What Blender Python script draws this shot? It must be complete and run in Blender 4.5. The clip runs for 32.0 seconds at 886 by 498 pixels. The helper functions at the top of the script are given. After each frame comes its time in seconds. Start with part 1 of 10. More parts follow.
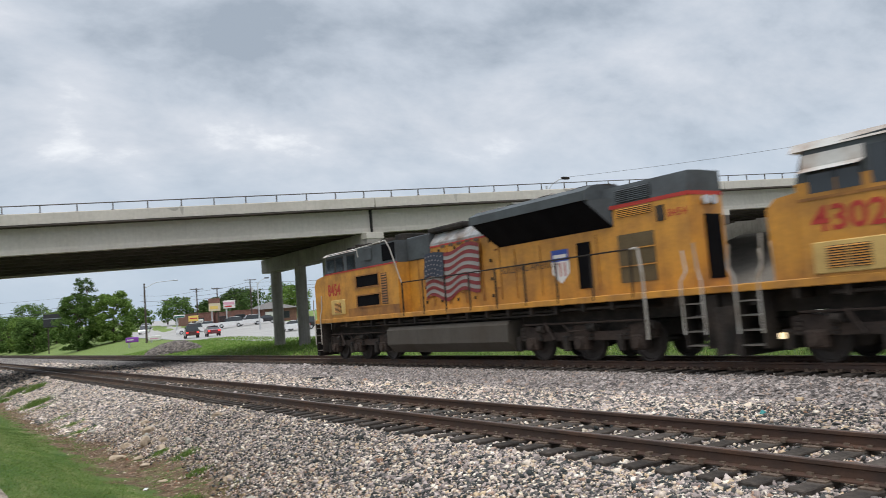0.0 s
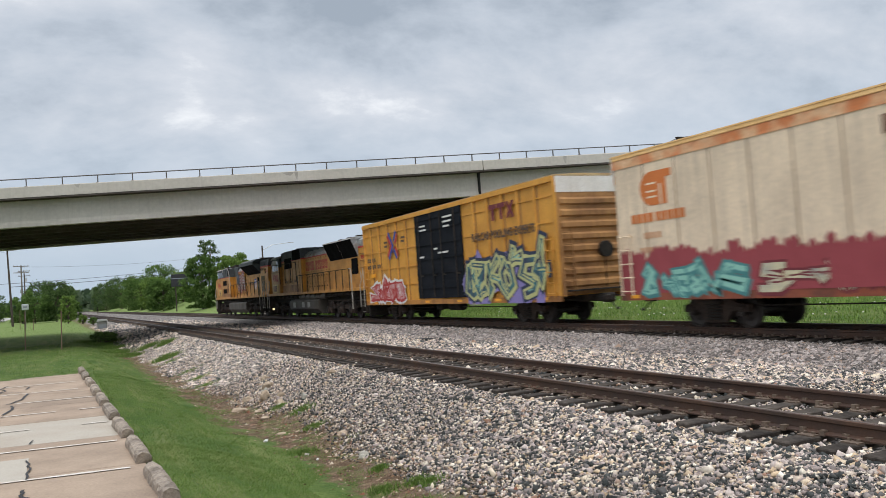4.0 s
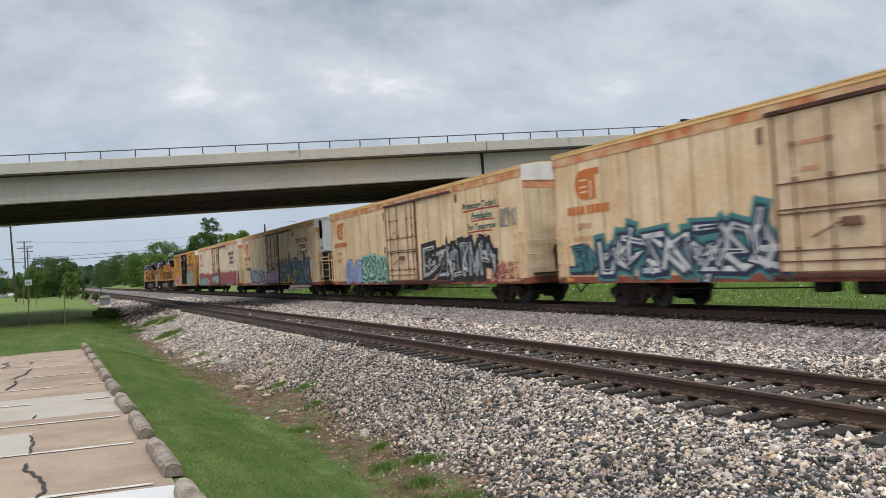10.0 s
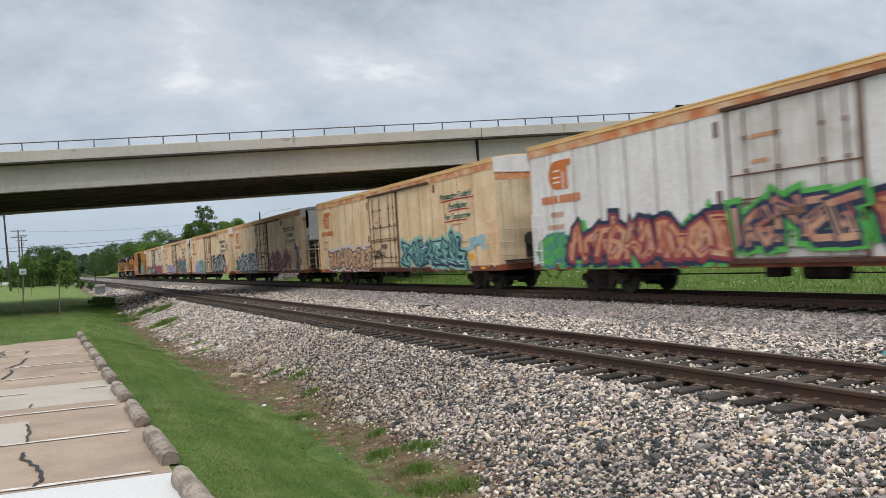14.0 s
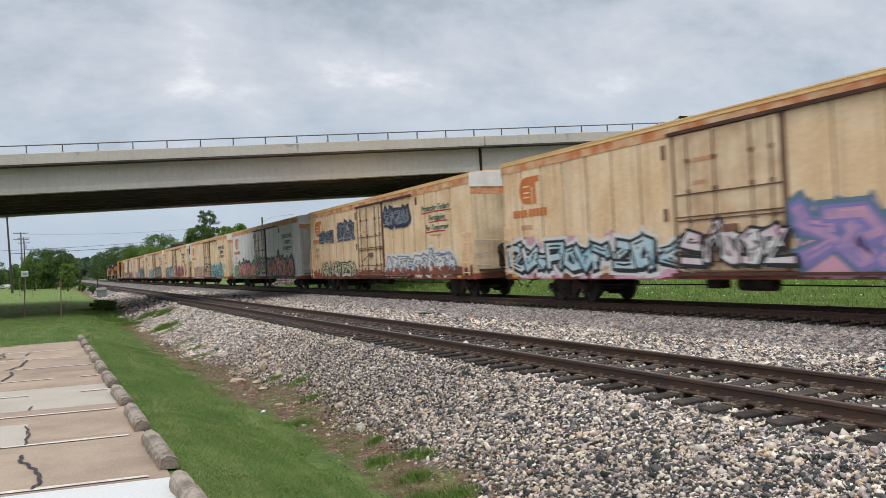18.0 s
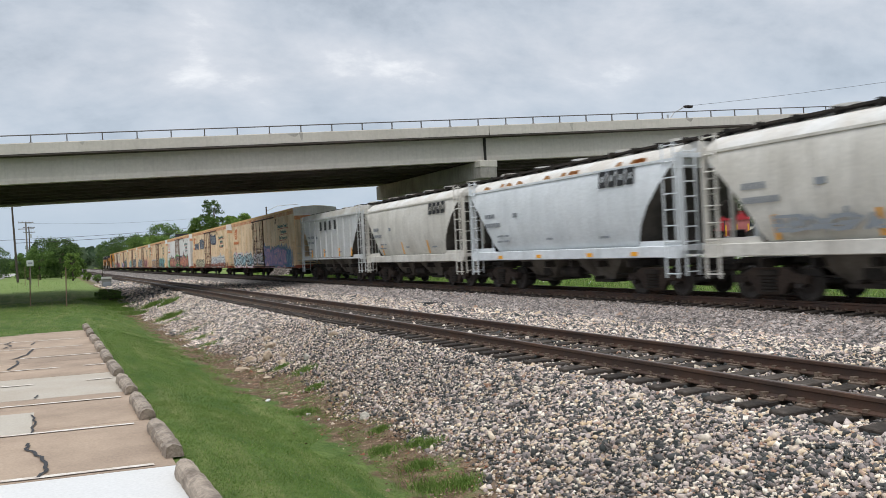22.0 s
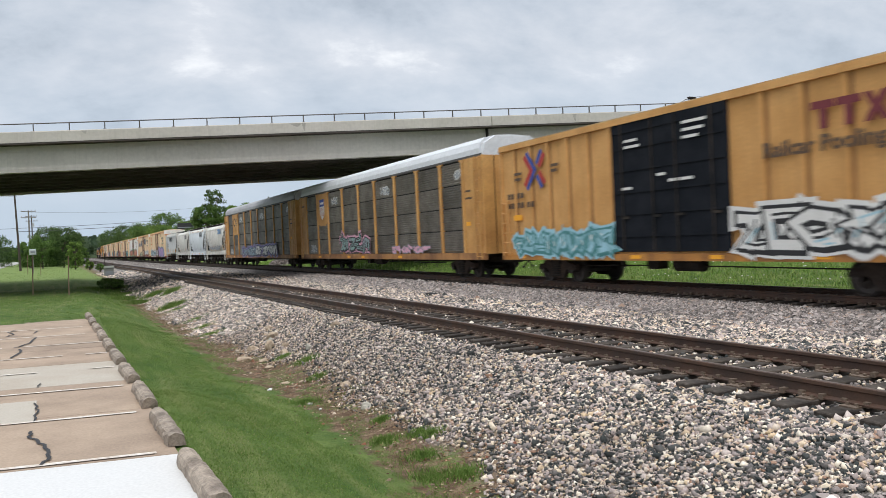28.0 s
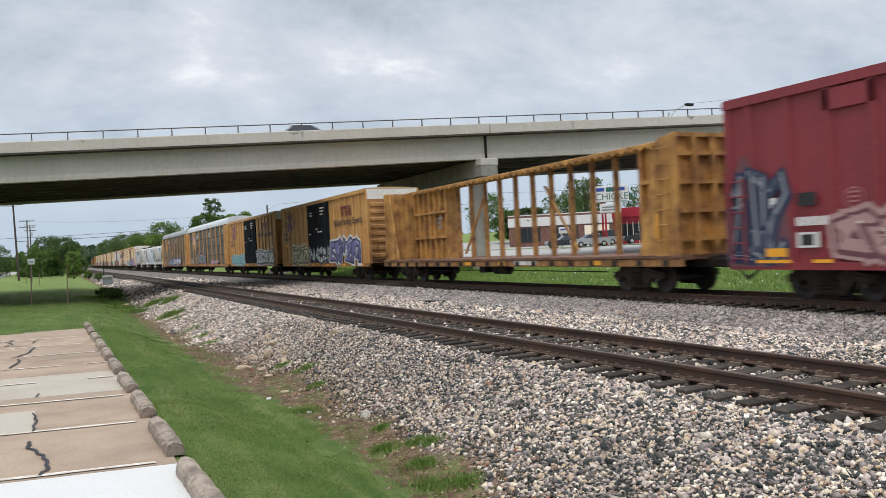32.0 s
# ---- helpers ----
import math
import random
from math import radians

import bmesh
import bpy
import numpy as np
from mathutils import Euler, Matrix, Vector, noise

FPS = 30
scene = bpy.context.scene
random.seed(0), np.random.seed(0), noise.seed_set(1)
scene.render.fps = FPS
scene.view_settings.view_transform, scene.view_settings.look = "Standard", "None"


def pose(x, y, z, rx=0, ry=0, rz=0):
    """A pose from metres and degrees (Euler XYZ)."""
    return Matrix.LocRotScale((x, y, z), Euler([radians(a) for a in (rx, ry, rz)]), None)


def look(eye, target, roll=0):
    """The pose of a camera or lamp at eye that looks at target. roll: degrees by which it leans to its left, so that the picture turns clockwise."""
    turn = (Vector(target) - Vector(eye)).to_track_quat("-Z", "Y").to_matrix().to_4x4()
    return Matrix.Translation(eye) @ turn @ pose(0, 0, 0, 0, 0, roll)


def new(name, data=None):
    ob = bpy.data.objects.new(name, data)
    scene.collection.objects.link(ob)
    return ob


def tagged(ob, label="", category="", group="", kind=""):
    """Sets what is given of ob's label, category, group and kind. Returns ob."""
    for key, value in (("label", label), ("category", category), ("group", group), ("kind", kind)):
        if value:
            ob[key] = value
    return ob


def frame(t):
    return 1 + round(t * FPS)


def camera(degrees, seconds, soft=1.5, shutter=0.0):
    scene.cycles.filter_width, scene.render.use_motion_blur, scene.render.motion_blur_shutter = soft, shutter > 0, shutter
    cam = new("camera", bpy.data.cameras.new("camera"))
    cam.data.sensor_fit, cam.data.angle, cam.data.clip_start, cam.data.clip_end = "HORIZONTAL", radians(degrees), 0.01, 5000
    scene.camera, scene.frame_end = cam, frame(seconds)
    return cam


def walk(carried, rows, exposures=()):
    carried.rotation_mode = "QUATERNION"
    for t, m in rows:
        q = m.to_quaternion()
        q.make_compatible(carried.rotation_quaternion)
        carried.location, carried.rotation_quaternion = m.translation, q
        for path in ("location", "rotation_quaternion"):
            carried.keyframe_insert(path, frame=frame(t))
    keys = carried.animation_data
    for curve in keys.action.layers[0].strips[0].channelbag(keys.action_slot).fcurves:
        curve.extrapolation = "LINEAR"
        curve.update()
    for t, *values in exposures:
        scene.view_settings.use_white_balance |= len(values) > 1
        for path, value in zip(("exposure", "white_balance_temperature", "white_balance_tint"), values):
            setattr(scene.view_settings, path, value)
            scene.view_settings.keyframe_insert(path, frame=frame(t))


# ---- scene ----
# ---- camera ----
EYE = (0.0, 0.0, 1.675)
PATH = [(0.0, -33.78, 4.57, 4.52), (0.5, -31.29, 4.4, 4.31), (1.0, -29.5, 4.27, 4.32), (1.5, -28.28, 4.11, 4.19), (2.0, -27.05, 3.84, 4.24),
        (2.5, -26.14, 3.64, 4.16), (3.0, -26.07, 3.28, 4.05), (3.5, -26.12, 2.82, 3.99), (5.5, -25.68, 2.03, 4.11), (6.0, -25.9, 1.92, 3.99),
        (6.5, -26.07, 1.81, 3.84), (7.0, -26.26, 1.71, 3.56), (7.5, -25.92, 1.73, 3.79), (8.0, -25.68, 1.73, 4.1), (8.5, -25.75, 1.53, 3.89),
        (9.0, -25.78, 1.25, 3.7), (9.5, -25.8, 1.11, 3.45), (10.0, -25.89, 1.09, 3.33), (10.5, -25.98, 0.95, 3.42), (11.0, -25.9, 0.85, 3.41),
        (11.5, -25.97, 0.76, 3.28), (12.0, -25.98, 0.68, 3.21), (12.5, -25.87, 0.53, 3.31), (13.0, -25.93, 0.32, 3.6), (13.5, -25.98, 0.12, 3.84),
        (14.0, -26.22, 0.14, 3.61), (14.5, -26.13, 0.09, 3.44), (16.5, -26.09, 0.74, 2.84), (17.0, -25.99, 0.89, 2.91), (17.5, -26.1, 0.86, 2.82),
        (18.0, -26.09, 0.71, 2.85), (18.5, -25.81, 0.59, 2.95), (19.0, -25.75, 0.55, 2.99), (19.5, -25.91, 0.43, 2.88), (20.0, -26.15, 0.13, 2.69),
        (20.5, -25.96, -0.07, 2.87), (21.0, -25.65, -0.03, 3.13), (21.5, -25.69, -0.05, 3.07), (22.0, -25.8, -0.02, 2.81), (22.5, -25.77, 0.0, 2.67),
        (23.0, -25.74, 0.15, 2.65), (23.5, -25.73, 0.3, 2.61), (24.0, -25.82, 0.24, 2.66), (24.5, -25.96, 0.11, 2.74), (25.0, -25.97, 0.09, 2.91),
        (25.5, -25.95, 0.1, 2.91), (27.5, -25.73, -0.56, 2.89), (28.0, -25.65, -0.68, 2.53), (28.5, -25.62, -0.67, 2.39), (29.0, -25.68, -0.47, 2.34),
        (29.5, -25.81, -0.24, 2.17), (30.0, -25.76, -0.18, 2.21), (30.5, -25.78, -0.29, 2.4), (31.0, -25.66, -0.19, 2.77), (31.5, -25.6, -0.11, 2.96),
        (32.0, -25.74, -0.15, 2.84)]
cam = camera(58.0, 32.0, soft=0.5, shutter=0.45)
walk(cam, [(t, pose(*EYE, 90 + p, r, y)) for t, y, p, r in PATH],
     [(0.0, -0.03), (3.0, -0.03), (7.0, -0.12), (17.0, -0.10), (22.0, -0.04), (28.0, 0.04), (32.0, 0.0)])

# ---- world and sun: an overcast spring day ----
scene.view_settings.exposure = 0.0
SUN_UP, SUN_ROT = radians(64), radians(215)
world = bpy.data.worlds.new("world")
scene.world = world
world.use_nodes = True


def sky_nodes():
    nt = world.node_tree
    n, l = nt.nodes, nt.links
    n.clear()
    out = n.new("ShaderNodeOutputWorld")
    bg = n.new("ShaderNodeBackground")
    tc = n.new("ShaderNodeTexCoord")
    sep = n.new("ShaderNodeSeparateXYZ")
    l.new(tc.outputs["Generated"], sep.inputs[0])
    zz = n.new("ShaderNodeMath"); zz.operation = "MAXIMUM"; zz.inputs[1].default_value = 0.0
    l.new(sep.outputs["Z"], zz.inputs[0])
    za = n.new("ShaderNodeMath"); za.operation = "ADD"; za.inputs[1].default_value = 0.42
    l.new(zz.outputs[0], za.inputs[0])
    px = n.new("ShaderNodeMath"); px.operation = "DIVIDE"
    py = n.new("ShaderNodeMath"); py.operation = "DIVIDE"
    l.new(sep.outputs["X"], px.inputs[0]); l.new(za.outputs[0], px.inputs[1])
    l.new(sep.outputs["Y"], py.inputs[0]); l.new(za.outputs[0], py.inputs[1])
    comb = n.new("ShaderNodeCombineXYZ")
    l.new(px.outputs[0], comb.inputs[0]); l.new(py.outputs[0], comb.inputs[1])

    def clouds(scale, detail, rough, dist, offset, stretch):
        mp = n.new("ShaderNodeMapping")
        mp.inputs["Location"].default_value = offset
        mp.inputs["Rotation"].default_value = (0, 0, 0.5)
        mp.inputs["Scale"].default_value = stretch
        l.new(comb.outputs[0], mp.inputs[0])
        t = n.new("ShaderNodeTexNoise")
        t.inputs["Scale"].default_value, t.inputs["Detail"].default_value = scale, detail
        t.inputs["Roughness"].default_value, t.inputs["Distortion"].default_value = rough, dist
        l.new(mp.outputs[0], t.inputs["Vector"])
        return t

    a = clouds(2.7, 8, 0.58, 0.15, (3.1, 1.7, 0), (1.0, 1.3, 1))
    b = clouds(0.95, 3, 0.5, 0.0, (7.3, 2.2, 0), (1.0, 1.2, 1))
    mix = n.new("ShaderNodeMath"); mix.operation = "MULTIPLY_ADD"
    mix.inputs[1].default_value = 0.6
    l.new(a.outputs["Fac"], mix.inputs[0])
    sc = n.new("ShaderNodeMath"); sc.operation = "MULTIPLY"; sc.inputs[1].default_value = 0.4
    l.new(b.outputs["Fac"], sc.inputs[0]); l.new(sc.outputs[0], mix.inputs[2])
    ramp = n.new("ShaderNodeValToRGB")
    e = ramp.color_ramp.elements
    e[0].position, e[0].color = 0.375, (0.36, 0.415, 0.485, 1)
    e[1].position, e[1].color = 0.60, (0.92, 0.94, 0.97, 1)
    m1 = ramp.color_ramp.elements.new(0.46); m1.color = (0.535, 0.59, 0.665, 1)
    m2 = ramp.color_ramp.elements.new(0.545); m2.color = (0.675, 0.71, 0.77, 1)
    l.new(mix.outputs[0], ramp.inputs[0])
    # clear blue-grey air low over the horizon
    low = n.new("ShaderNodeMapRange")
    low.inputs["From Min"].default_value, low.inputs["From Max"].default_value = 0.02, 0.22
    l.new(zz.outputs[0], low.inputs["Value"])
    hm = n.new("ShaderNodeMix"); hm.data_type = "RGBA"
    hm.inputs["A"].default_value = (0.50, 0.60, 0.72, 1)
    l.new(low.outputs[0], hm.inputs["Factor"]); l.new(ramp.outputs["Color"], hm.inputs["B"])
    sky = n.new("ShaderNodeTexSky")
    sky.sky_type = "NISHITA"
    sky.sun_disc = False
    sky.sun_elevation, sky.sun_rotation = SUN_UP, SUN_ROT
    sky.dust_density = 3.0
    sk = n.new("ShaderNodeMix"); sk.data_type = "RGBA"; sk.blend_type = "ADD"
    sk.inputs["Factor"].default_value = 0.012
    l.new(hm.outputs["Result"], sk.inputs["A"]); l.new(sky.outputs["Color"], sk.inputs["B"])
    # an overcast sky grows brighter towards the zenith
    up = n.new("ShaderNodeMapRange")
    for k, v in (("From Min", 0.38), ("From Max", 1.0), ("To Min", 1.0), ("To Max", 2.6)):
        up.inputs[k].default_value = v
    l.new(zz.outputs[0], up.inputs["Value"])
    l.new(up.outputs[0], bg.inputs["Strength"])
    l.new(sk.outputs["Result"], bg.inputs["Color"])
    l.new(bg.outputs[0], out.inputs[0])


sky_nodes()
sun = new("sun", bpy.data.lights.new("sun", "SUN"))
sun.data.energy, sun.data.angle, sun.data.color = 1.5, radians(25), (1.0, 0.96, 0.9)
sun.matrix_basis = look((-9, -13, 32), (0, 0, 0))

# ---- materials ----
MATS = {}


def mat(name, base, rough=0.8, var=0.18, scale=1.5, grain=25.0, gvar=0.12, bump=0.15, metal=0.0, second=None, spec=None,
        streak=0.0, per_object=0.0, per_island=0.0, coat=0.0, position=False, edge=0.5, glow=None):
    """A worn surface: broad blotches towards `second`, fine grain and relief, upright streaks."""
    if name in MATS:
        return MATS[name]
    m = bpy.data.materials.new(name)
    m.use_nodes = True
    nt = m.node_tree
    n, l = nt.nodes, nt.links
    p = n["Principled BSDF"]
    p.inputs["Roughness"].default_value, p.inputs["Metallic"].default_value = rough, metal
    if spec is not None:
        p.inputs["Specular IOR Level"].default_value = spec
    if coat:
        p.inputs["Coat Weight"].default_value = coat
    if glow:
        p.inputs["Emission Color"].default_value = (*glow[0], 1)
        p.inputs["Emission Strength"].default_value = glow[1]
    second = second or tuple(c * 0.6 for c in base)
    if position:
        geo = n.new("ShaderNodeNewGeometry"); co = geo.outputs["Position"]
    else:
        tc = n.new("ShaderNodeTexCoord"); co = tc.outputs["Object"]

    def noise_tex(s, detail, vec=co, r=0.55):
        t = n.new("ShaderNodeTexNoise")
        t.inputs["Scale"].default_value, t.inputs["Detail"].default_value, t.inputs["Roughness"].default_value = s, detail, r
        l.new(vec, t.inputs["Vector"])
        return t

    def rng(src, lo, hi, a, b):
        r = n.new("ShaderNodeMapRange")
        for k, v in (("From Min", lo), ("From Max", hi), ("To Min", a), ("To Max", b)):
            r.inputs[k].default_value = v
        l.new(src, r.inputs["Value"])
        return r.outputs[0]

    def blend(fac, a, b, how="MIX"):
        x = n.new("ShaderNodeMix"); x.data_type = "RGBA"; x.blend_type = how
        for key, v in (("Factor", fac), ("A", a), ("B", b)):
            if isinstance(v, (int, float)):
                x.inputs[key].default_value = v
            elif isinstance(v, tuple):
                x.inputs[key].default_value = (*v[:3], 1)
            else:
                l.new(v, x.inputs[key])
        return x.outputs["Result"]

    big = noise_tex(scale, 5)
    col = blend(rng(big.outputs["Fac"], edge - 0.12, edge + 0.22, 0, min(1.0, var * 3)), base, second)
    if streak:
        mp = n.new("ShaderNodeMapping"); mp.inputs["Scale"].default_value = (3.0, 3.0, 0.16)
        l.new(co, mp.inputs[0])
        st = noise_tex(2.2, 4, mp.outputs[0])
        col = blend(rng(st.outputs["Fac"], 0.5, 0.75, 0, streak), col, tuple(c * 0.45 for c in second))
    fine = noise_tex(grain, 3)
    g = rng(fine.outputs["Fac"], 0.25, 0.75, 1 - gvar, 1 + gvar)
    vm = n.new("ShaderNodeVectorMath"); vm.operation = "SCALE"
    l.new(col, vm.inputs[0]); l.new(g, vm.inputs["Scale"])
    col = vm.outputs[0]
    if per_object or per_island:
        if per_object:
            oi = n.new("ShaderNodeObjectInfo"); rnd = oi.outputs["Random"]; amt = per_object
        else:
            gi = n.new("ShaderNodeNewGeometry"); rnd = gi.outputs["Random Per Island"]; amt = per_island
        v2 = n.new("ShaderNodeVectorMath"); v2.operation = "SCALE"
        l.new(col, v2.inputs[0]); l.new(rng(rnd, 0, 1, 1 - amt, 1 + amt), v2.inputs["Scale"])
        col = v2.outputs[0]
    l.new(col, p.inputs["Base Color"])
    rr = rng(big.outputs["Fac"], 0.3, 0.7, max(0.02, rough - 0.08), min(1.0, rough + 0.1))
    l.new(rr, p.inputs["Roughness"])
    if bump:
        bp = n.new("ShaderNodeBump")
        bp.inputs["Strength"].default_value, bp.inputs["Distance"].default_value = bump, 0.02
        l.new(fine.outputs["Fac"], bp.inputs["Height"]); l.new(bp.outputs[0], p.inputs["Normal"])
    MATS[name] = m
    return m


# ---- mesh building ----
class Geo:
    """Collects vertices and faces of one mesh."""

    def __init__(self):
        self.v, self.f, self.m, self.cur = [], [], [], 0

    def add(self, verts, faces):
        b = len(self.v)
        self.v.extend(verts)
        for f in faces:
            self.f.append(tuple(i + b for i in f))
            self.m.append(self.cur)
        return self

    def box(self, x0, x1, y0, y1, z0, z1, c=0.0):
        """A box, with chamfered edges where c > 0."""
        if c <= 0:
            v = [(x, y, z) for z in (z0, z1) for y in (y0, y1) for x in (x0, x1)]
            return self.add(v, [(0, 2, 3, 1), (4, 5, 7, 6), (0, 1, 5, 4), (2, 6, 7, 3), (0, 4, 6, 2), (1, 3, 7, 5)])
        rings = []
        for z, ins in ((z0, c), (z0 + c, 0), (z1 - c, 0), (z1, c)):
            a0, a1, b0, b1 = x0 + ins, x1 - ins, y0 + ins, y1 - ins
            k = c if not ins else c * 0.5
            rings.append([(a0 + k, b0, z), (a1 - k, b0, z), (a1, b0 + k, z), (a1, b1 - k, z), (a1 - k, b1, z), (a0 + k, b1, z), (a0, b1 - k, z), (a0, b0 + k, z)])
        v = [p for r in rings for p in r]
        f = [tuple(range(7, -1, -1)), tuple(range(24, 32))]
        for r in range(3):
            for i in range(8):
                j = (i + 1) % 8
                f.append((r * 8 + i, r * 8 + j, r * 8 + 8 + j, r * 8 + 8 + i))
        return self.add(v, f)

    def prism(self, pts, axis, a, b):
        """A polygon (two coordinates) drawn out along an axis from a to b."""
        def at(p, q):
            return {"x": (q, p[0], p[1]), "y": (p[0], q, p[1]), "z": (p[0], p[1], q)}[axis]
        n = len(pts)
        v = [at(p, a) for p in pts] + [at(p, b) for p in pts]
        f = [tuple(range(n))[::-1], tuple(range(n, 2 * n))]
        f += [(i, (i + 1) % n, n + (i + 1) % n, n + i) for i in range(n)]
        return self.add(v, f)

    def cyl(self, p, q, r, n=10, r2=None):
        """A round bar from p to q."""
        p, q = Vector(p), Vector(q)
        d = (q - p).normalized()
        u = d.orthogonal().normalized()
        w = d.cross(u)
        r2 = r if r2 is None else r2
        v = []
        for c, rad in ((p, r), (q, r2)):
            for i in range(n):
                a = 2 * math.pi * i / n
                v.append(tuple(c + (u * math.cos(a) + w * math.sin(a)) * rad))
        f = [tuple(range(n))[::-1], tuple(range(n, 2 * n))] + [(i, (i + 1) % n, n + (i + 1) % n, n + i) for i in range(n)]
        return self.add(v, f)

    def tube(self, pts, r, n=6):
        for a, b in zip(pts, pts[1:]):
            self.cyl(a, b, r, n)
        return self

    def ob(self, name, mats, parent=None, label="", smooth=False, fix=True):
        me = bpy.data.meshes.new(name)
        me.from_pydata(self.v, [], self.f)
        for m in (mats if isinstance(mats, (list, tuple)) else [mats]):
            me.materials.append(m)
        if any(self.m):
            me.polygons.foreach_set("material_index", self.m)
        if fix and len(self.f) < 4000:
            bm = bmesh.new(); bm.from_mesh(me)
            bmesh.ops.recalc_face_normals(bm, faces=bm.faces)
            bm.to_mesh(me); bm.free()
        if smooth:
            me.polygons.foreach_set("use_smooth", [True] * len(me.polygons))
        me.update()
        o = new(name, me)
        if parent is not None:
            o.parent = parent
        if label:
            o["label"] = label
        return o


def thing(name, label, category, m=None, group="", kind=""):
    e = new(name)
    e.empty_display_size = 0.2
    if m is not None:
        e.matrix_basis = m
    return tagged(e, label, category, group, kind)


def smooth(a, b, x):
    t = np.clip((x - a) / (b - a), 0, 1)
    return t * t * (3 - 2 * t)
# ---- the ground: one sheet ----
NEAR_C, FAR_C = 7.99, 16.87       # centre lines of the two tracks
SECTION = [(-60, -0.30), (-8, -0.33), (1.0, -0.39), (1.6, -0.44), (2.6, -0.55), (5.0, -0.40), (6.2, -0.30), (6.55, -0.268), (6.85, -0.262), (7.08, -0.26),
           (8.9, -0.26), (9.1, -0.262), (9.45, -0.262), (9.8, -0.28), (11.6, -0.40), (13.2, -0.40), (14.6, -0.27), (18.8, -0.27), (20.2, -0.45), (24, -0.02), (30, 0.15), (60, 0.9), (110, 1.3), (200, 2.0)]


SWALE = [(1.15, 0.0), (1.6, 0.05), (2.2, 0.18), (3.0, 0.41), (3.6, 0.55), (4.1, 0.53), (4.6, 0.42), (5.4, 0.20), (6.2, 0.0)]


def grass_x(y):
    """Where the mown grass gives way to bare dirt."""
    return np.interp(y, [5, 11, 14, 17, 28, 60], [3.2, 3.35, 3.6, 3.25, 3.12, 3.1])


def toe_x(y):
    """Foot of the ballast slope."""
    return np.interp(y, [5, 8, 10, 15, 18, 23, 60], [4.05, 4.15, 4.35, 4.35, 4.5, 3.9, 3.75])


def ground_z(x, y):
    z = np.interp(x, [p[0] for p in SECTION], [p[1] for p in SECTION])
    # a drainage swale beside the siding, closed by a bank under the bridge
    z = z - np.interp(x, [p[0] for p in SWALE], [p[1] for p in SWALE]) * (1 - smooth(62, 68, y)) * (1 + 0.06 * np.sin(y * 0.45))
    z = z - 0.42 * smooth(34, 56, y) * (1 - smooth(63, 68, y)) * (1 - smooth(0.5, 4.5, x))
    # the land climbs towards the road, and more towards the shops
    rise = np.clip(y - 100, 0, 250)
    hill = 1.0 * smooth(58, 100, y) + rise * (0.013 + 0.013 * smooth(38, 52, x)) + 0.6 * smooth(38, 46, x) * smooth(120, 130, y)
    z = np.where(x > 20.2, np.maximum(z, -0.45 + 0.15 * smooth(20.2, 21.5, x) + hill * smooth(20.5, 32, x)), z)
    z = z + (0.35 * smooth(30, 60, y) * (1 - smooth(1.5, 4.5, x)) + 0.2 * smooth(45, 70, y) * smooth(1.8, 3, x) * (1 - smooth(3.5, 6.3, x))) * 0.45
    return z


def ground_sheet():
    xs = np.unique(np.concatenate([np.linspace(-700, -40, 12), np.linspace(-40, -6, 18), np.arange(-6, 24, 0.2), np.linspace(24, 60, 37), np.linspace(60, 900, 30)]))
    ys = np.unique(np.concatenate([np.linspace(-600, -12, 14), np.arange(-12, 40, 0.35), np.linspace(40, 120, 81), np.linspace(120, 1500, 30)]))
    X, Y = np.meshgrid(xs, ys)
    Z = ground_z(X, Y)
    rng = np.random.RandomState(4)
    Z = Z + rng.uniform(-0.004, 0.004, Z.shape) * (np.abs(X - 4) < 30) * ~((np.abs(X - NEAR_C) < 1.7) | (np.abs(X - FAR_C) < 1.9))
    under = (X < 0.9) & (Y < 28.2) & (X > -40)
    Z = np.where(under, -0.62, Z)
    nx, ny = len(xs), len(ys)
    v = np.stack([X.ravel(), Y.ravel(), Z.ravel()], 1)
    i = np.arange(nx * ny).reshape(ny, nx)
    f = np.stack([i[:-1, :-1].ravel(), i[:-1, 1:].ravel(), i[1:, 1:].ravel(), i[1:, :-1].ravel()], 1)
    me = bpy.data.meshes.new("ground")
    me.from_pydata(v.tolist(), [], f.tolist())
    me.polygons.foreach_set("use_smooth", [True] * len(me.polygons))
    me.materials.append(ground_material())
    return tagged(new("ground", me), "mown green grass verge with bare dirt and grey ballast bed", "ground", kind="structure")


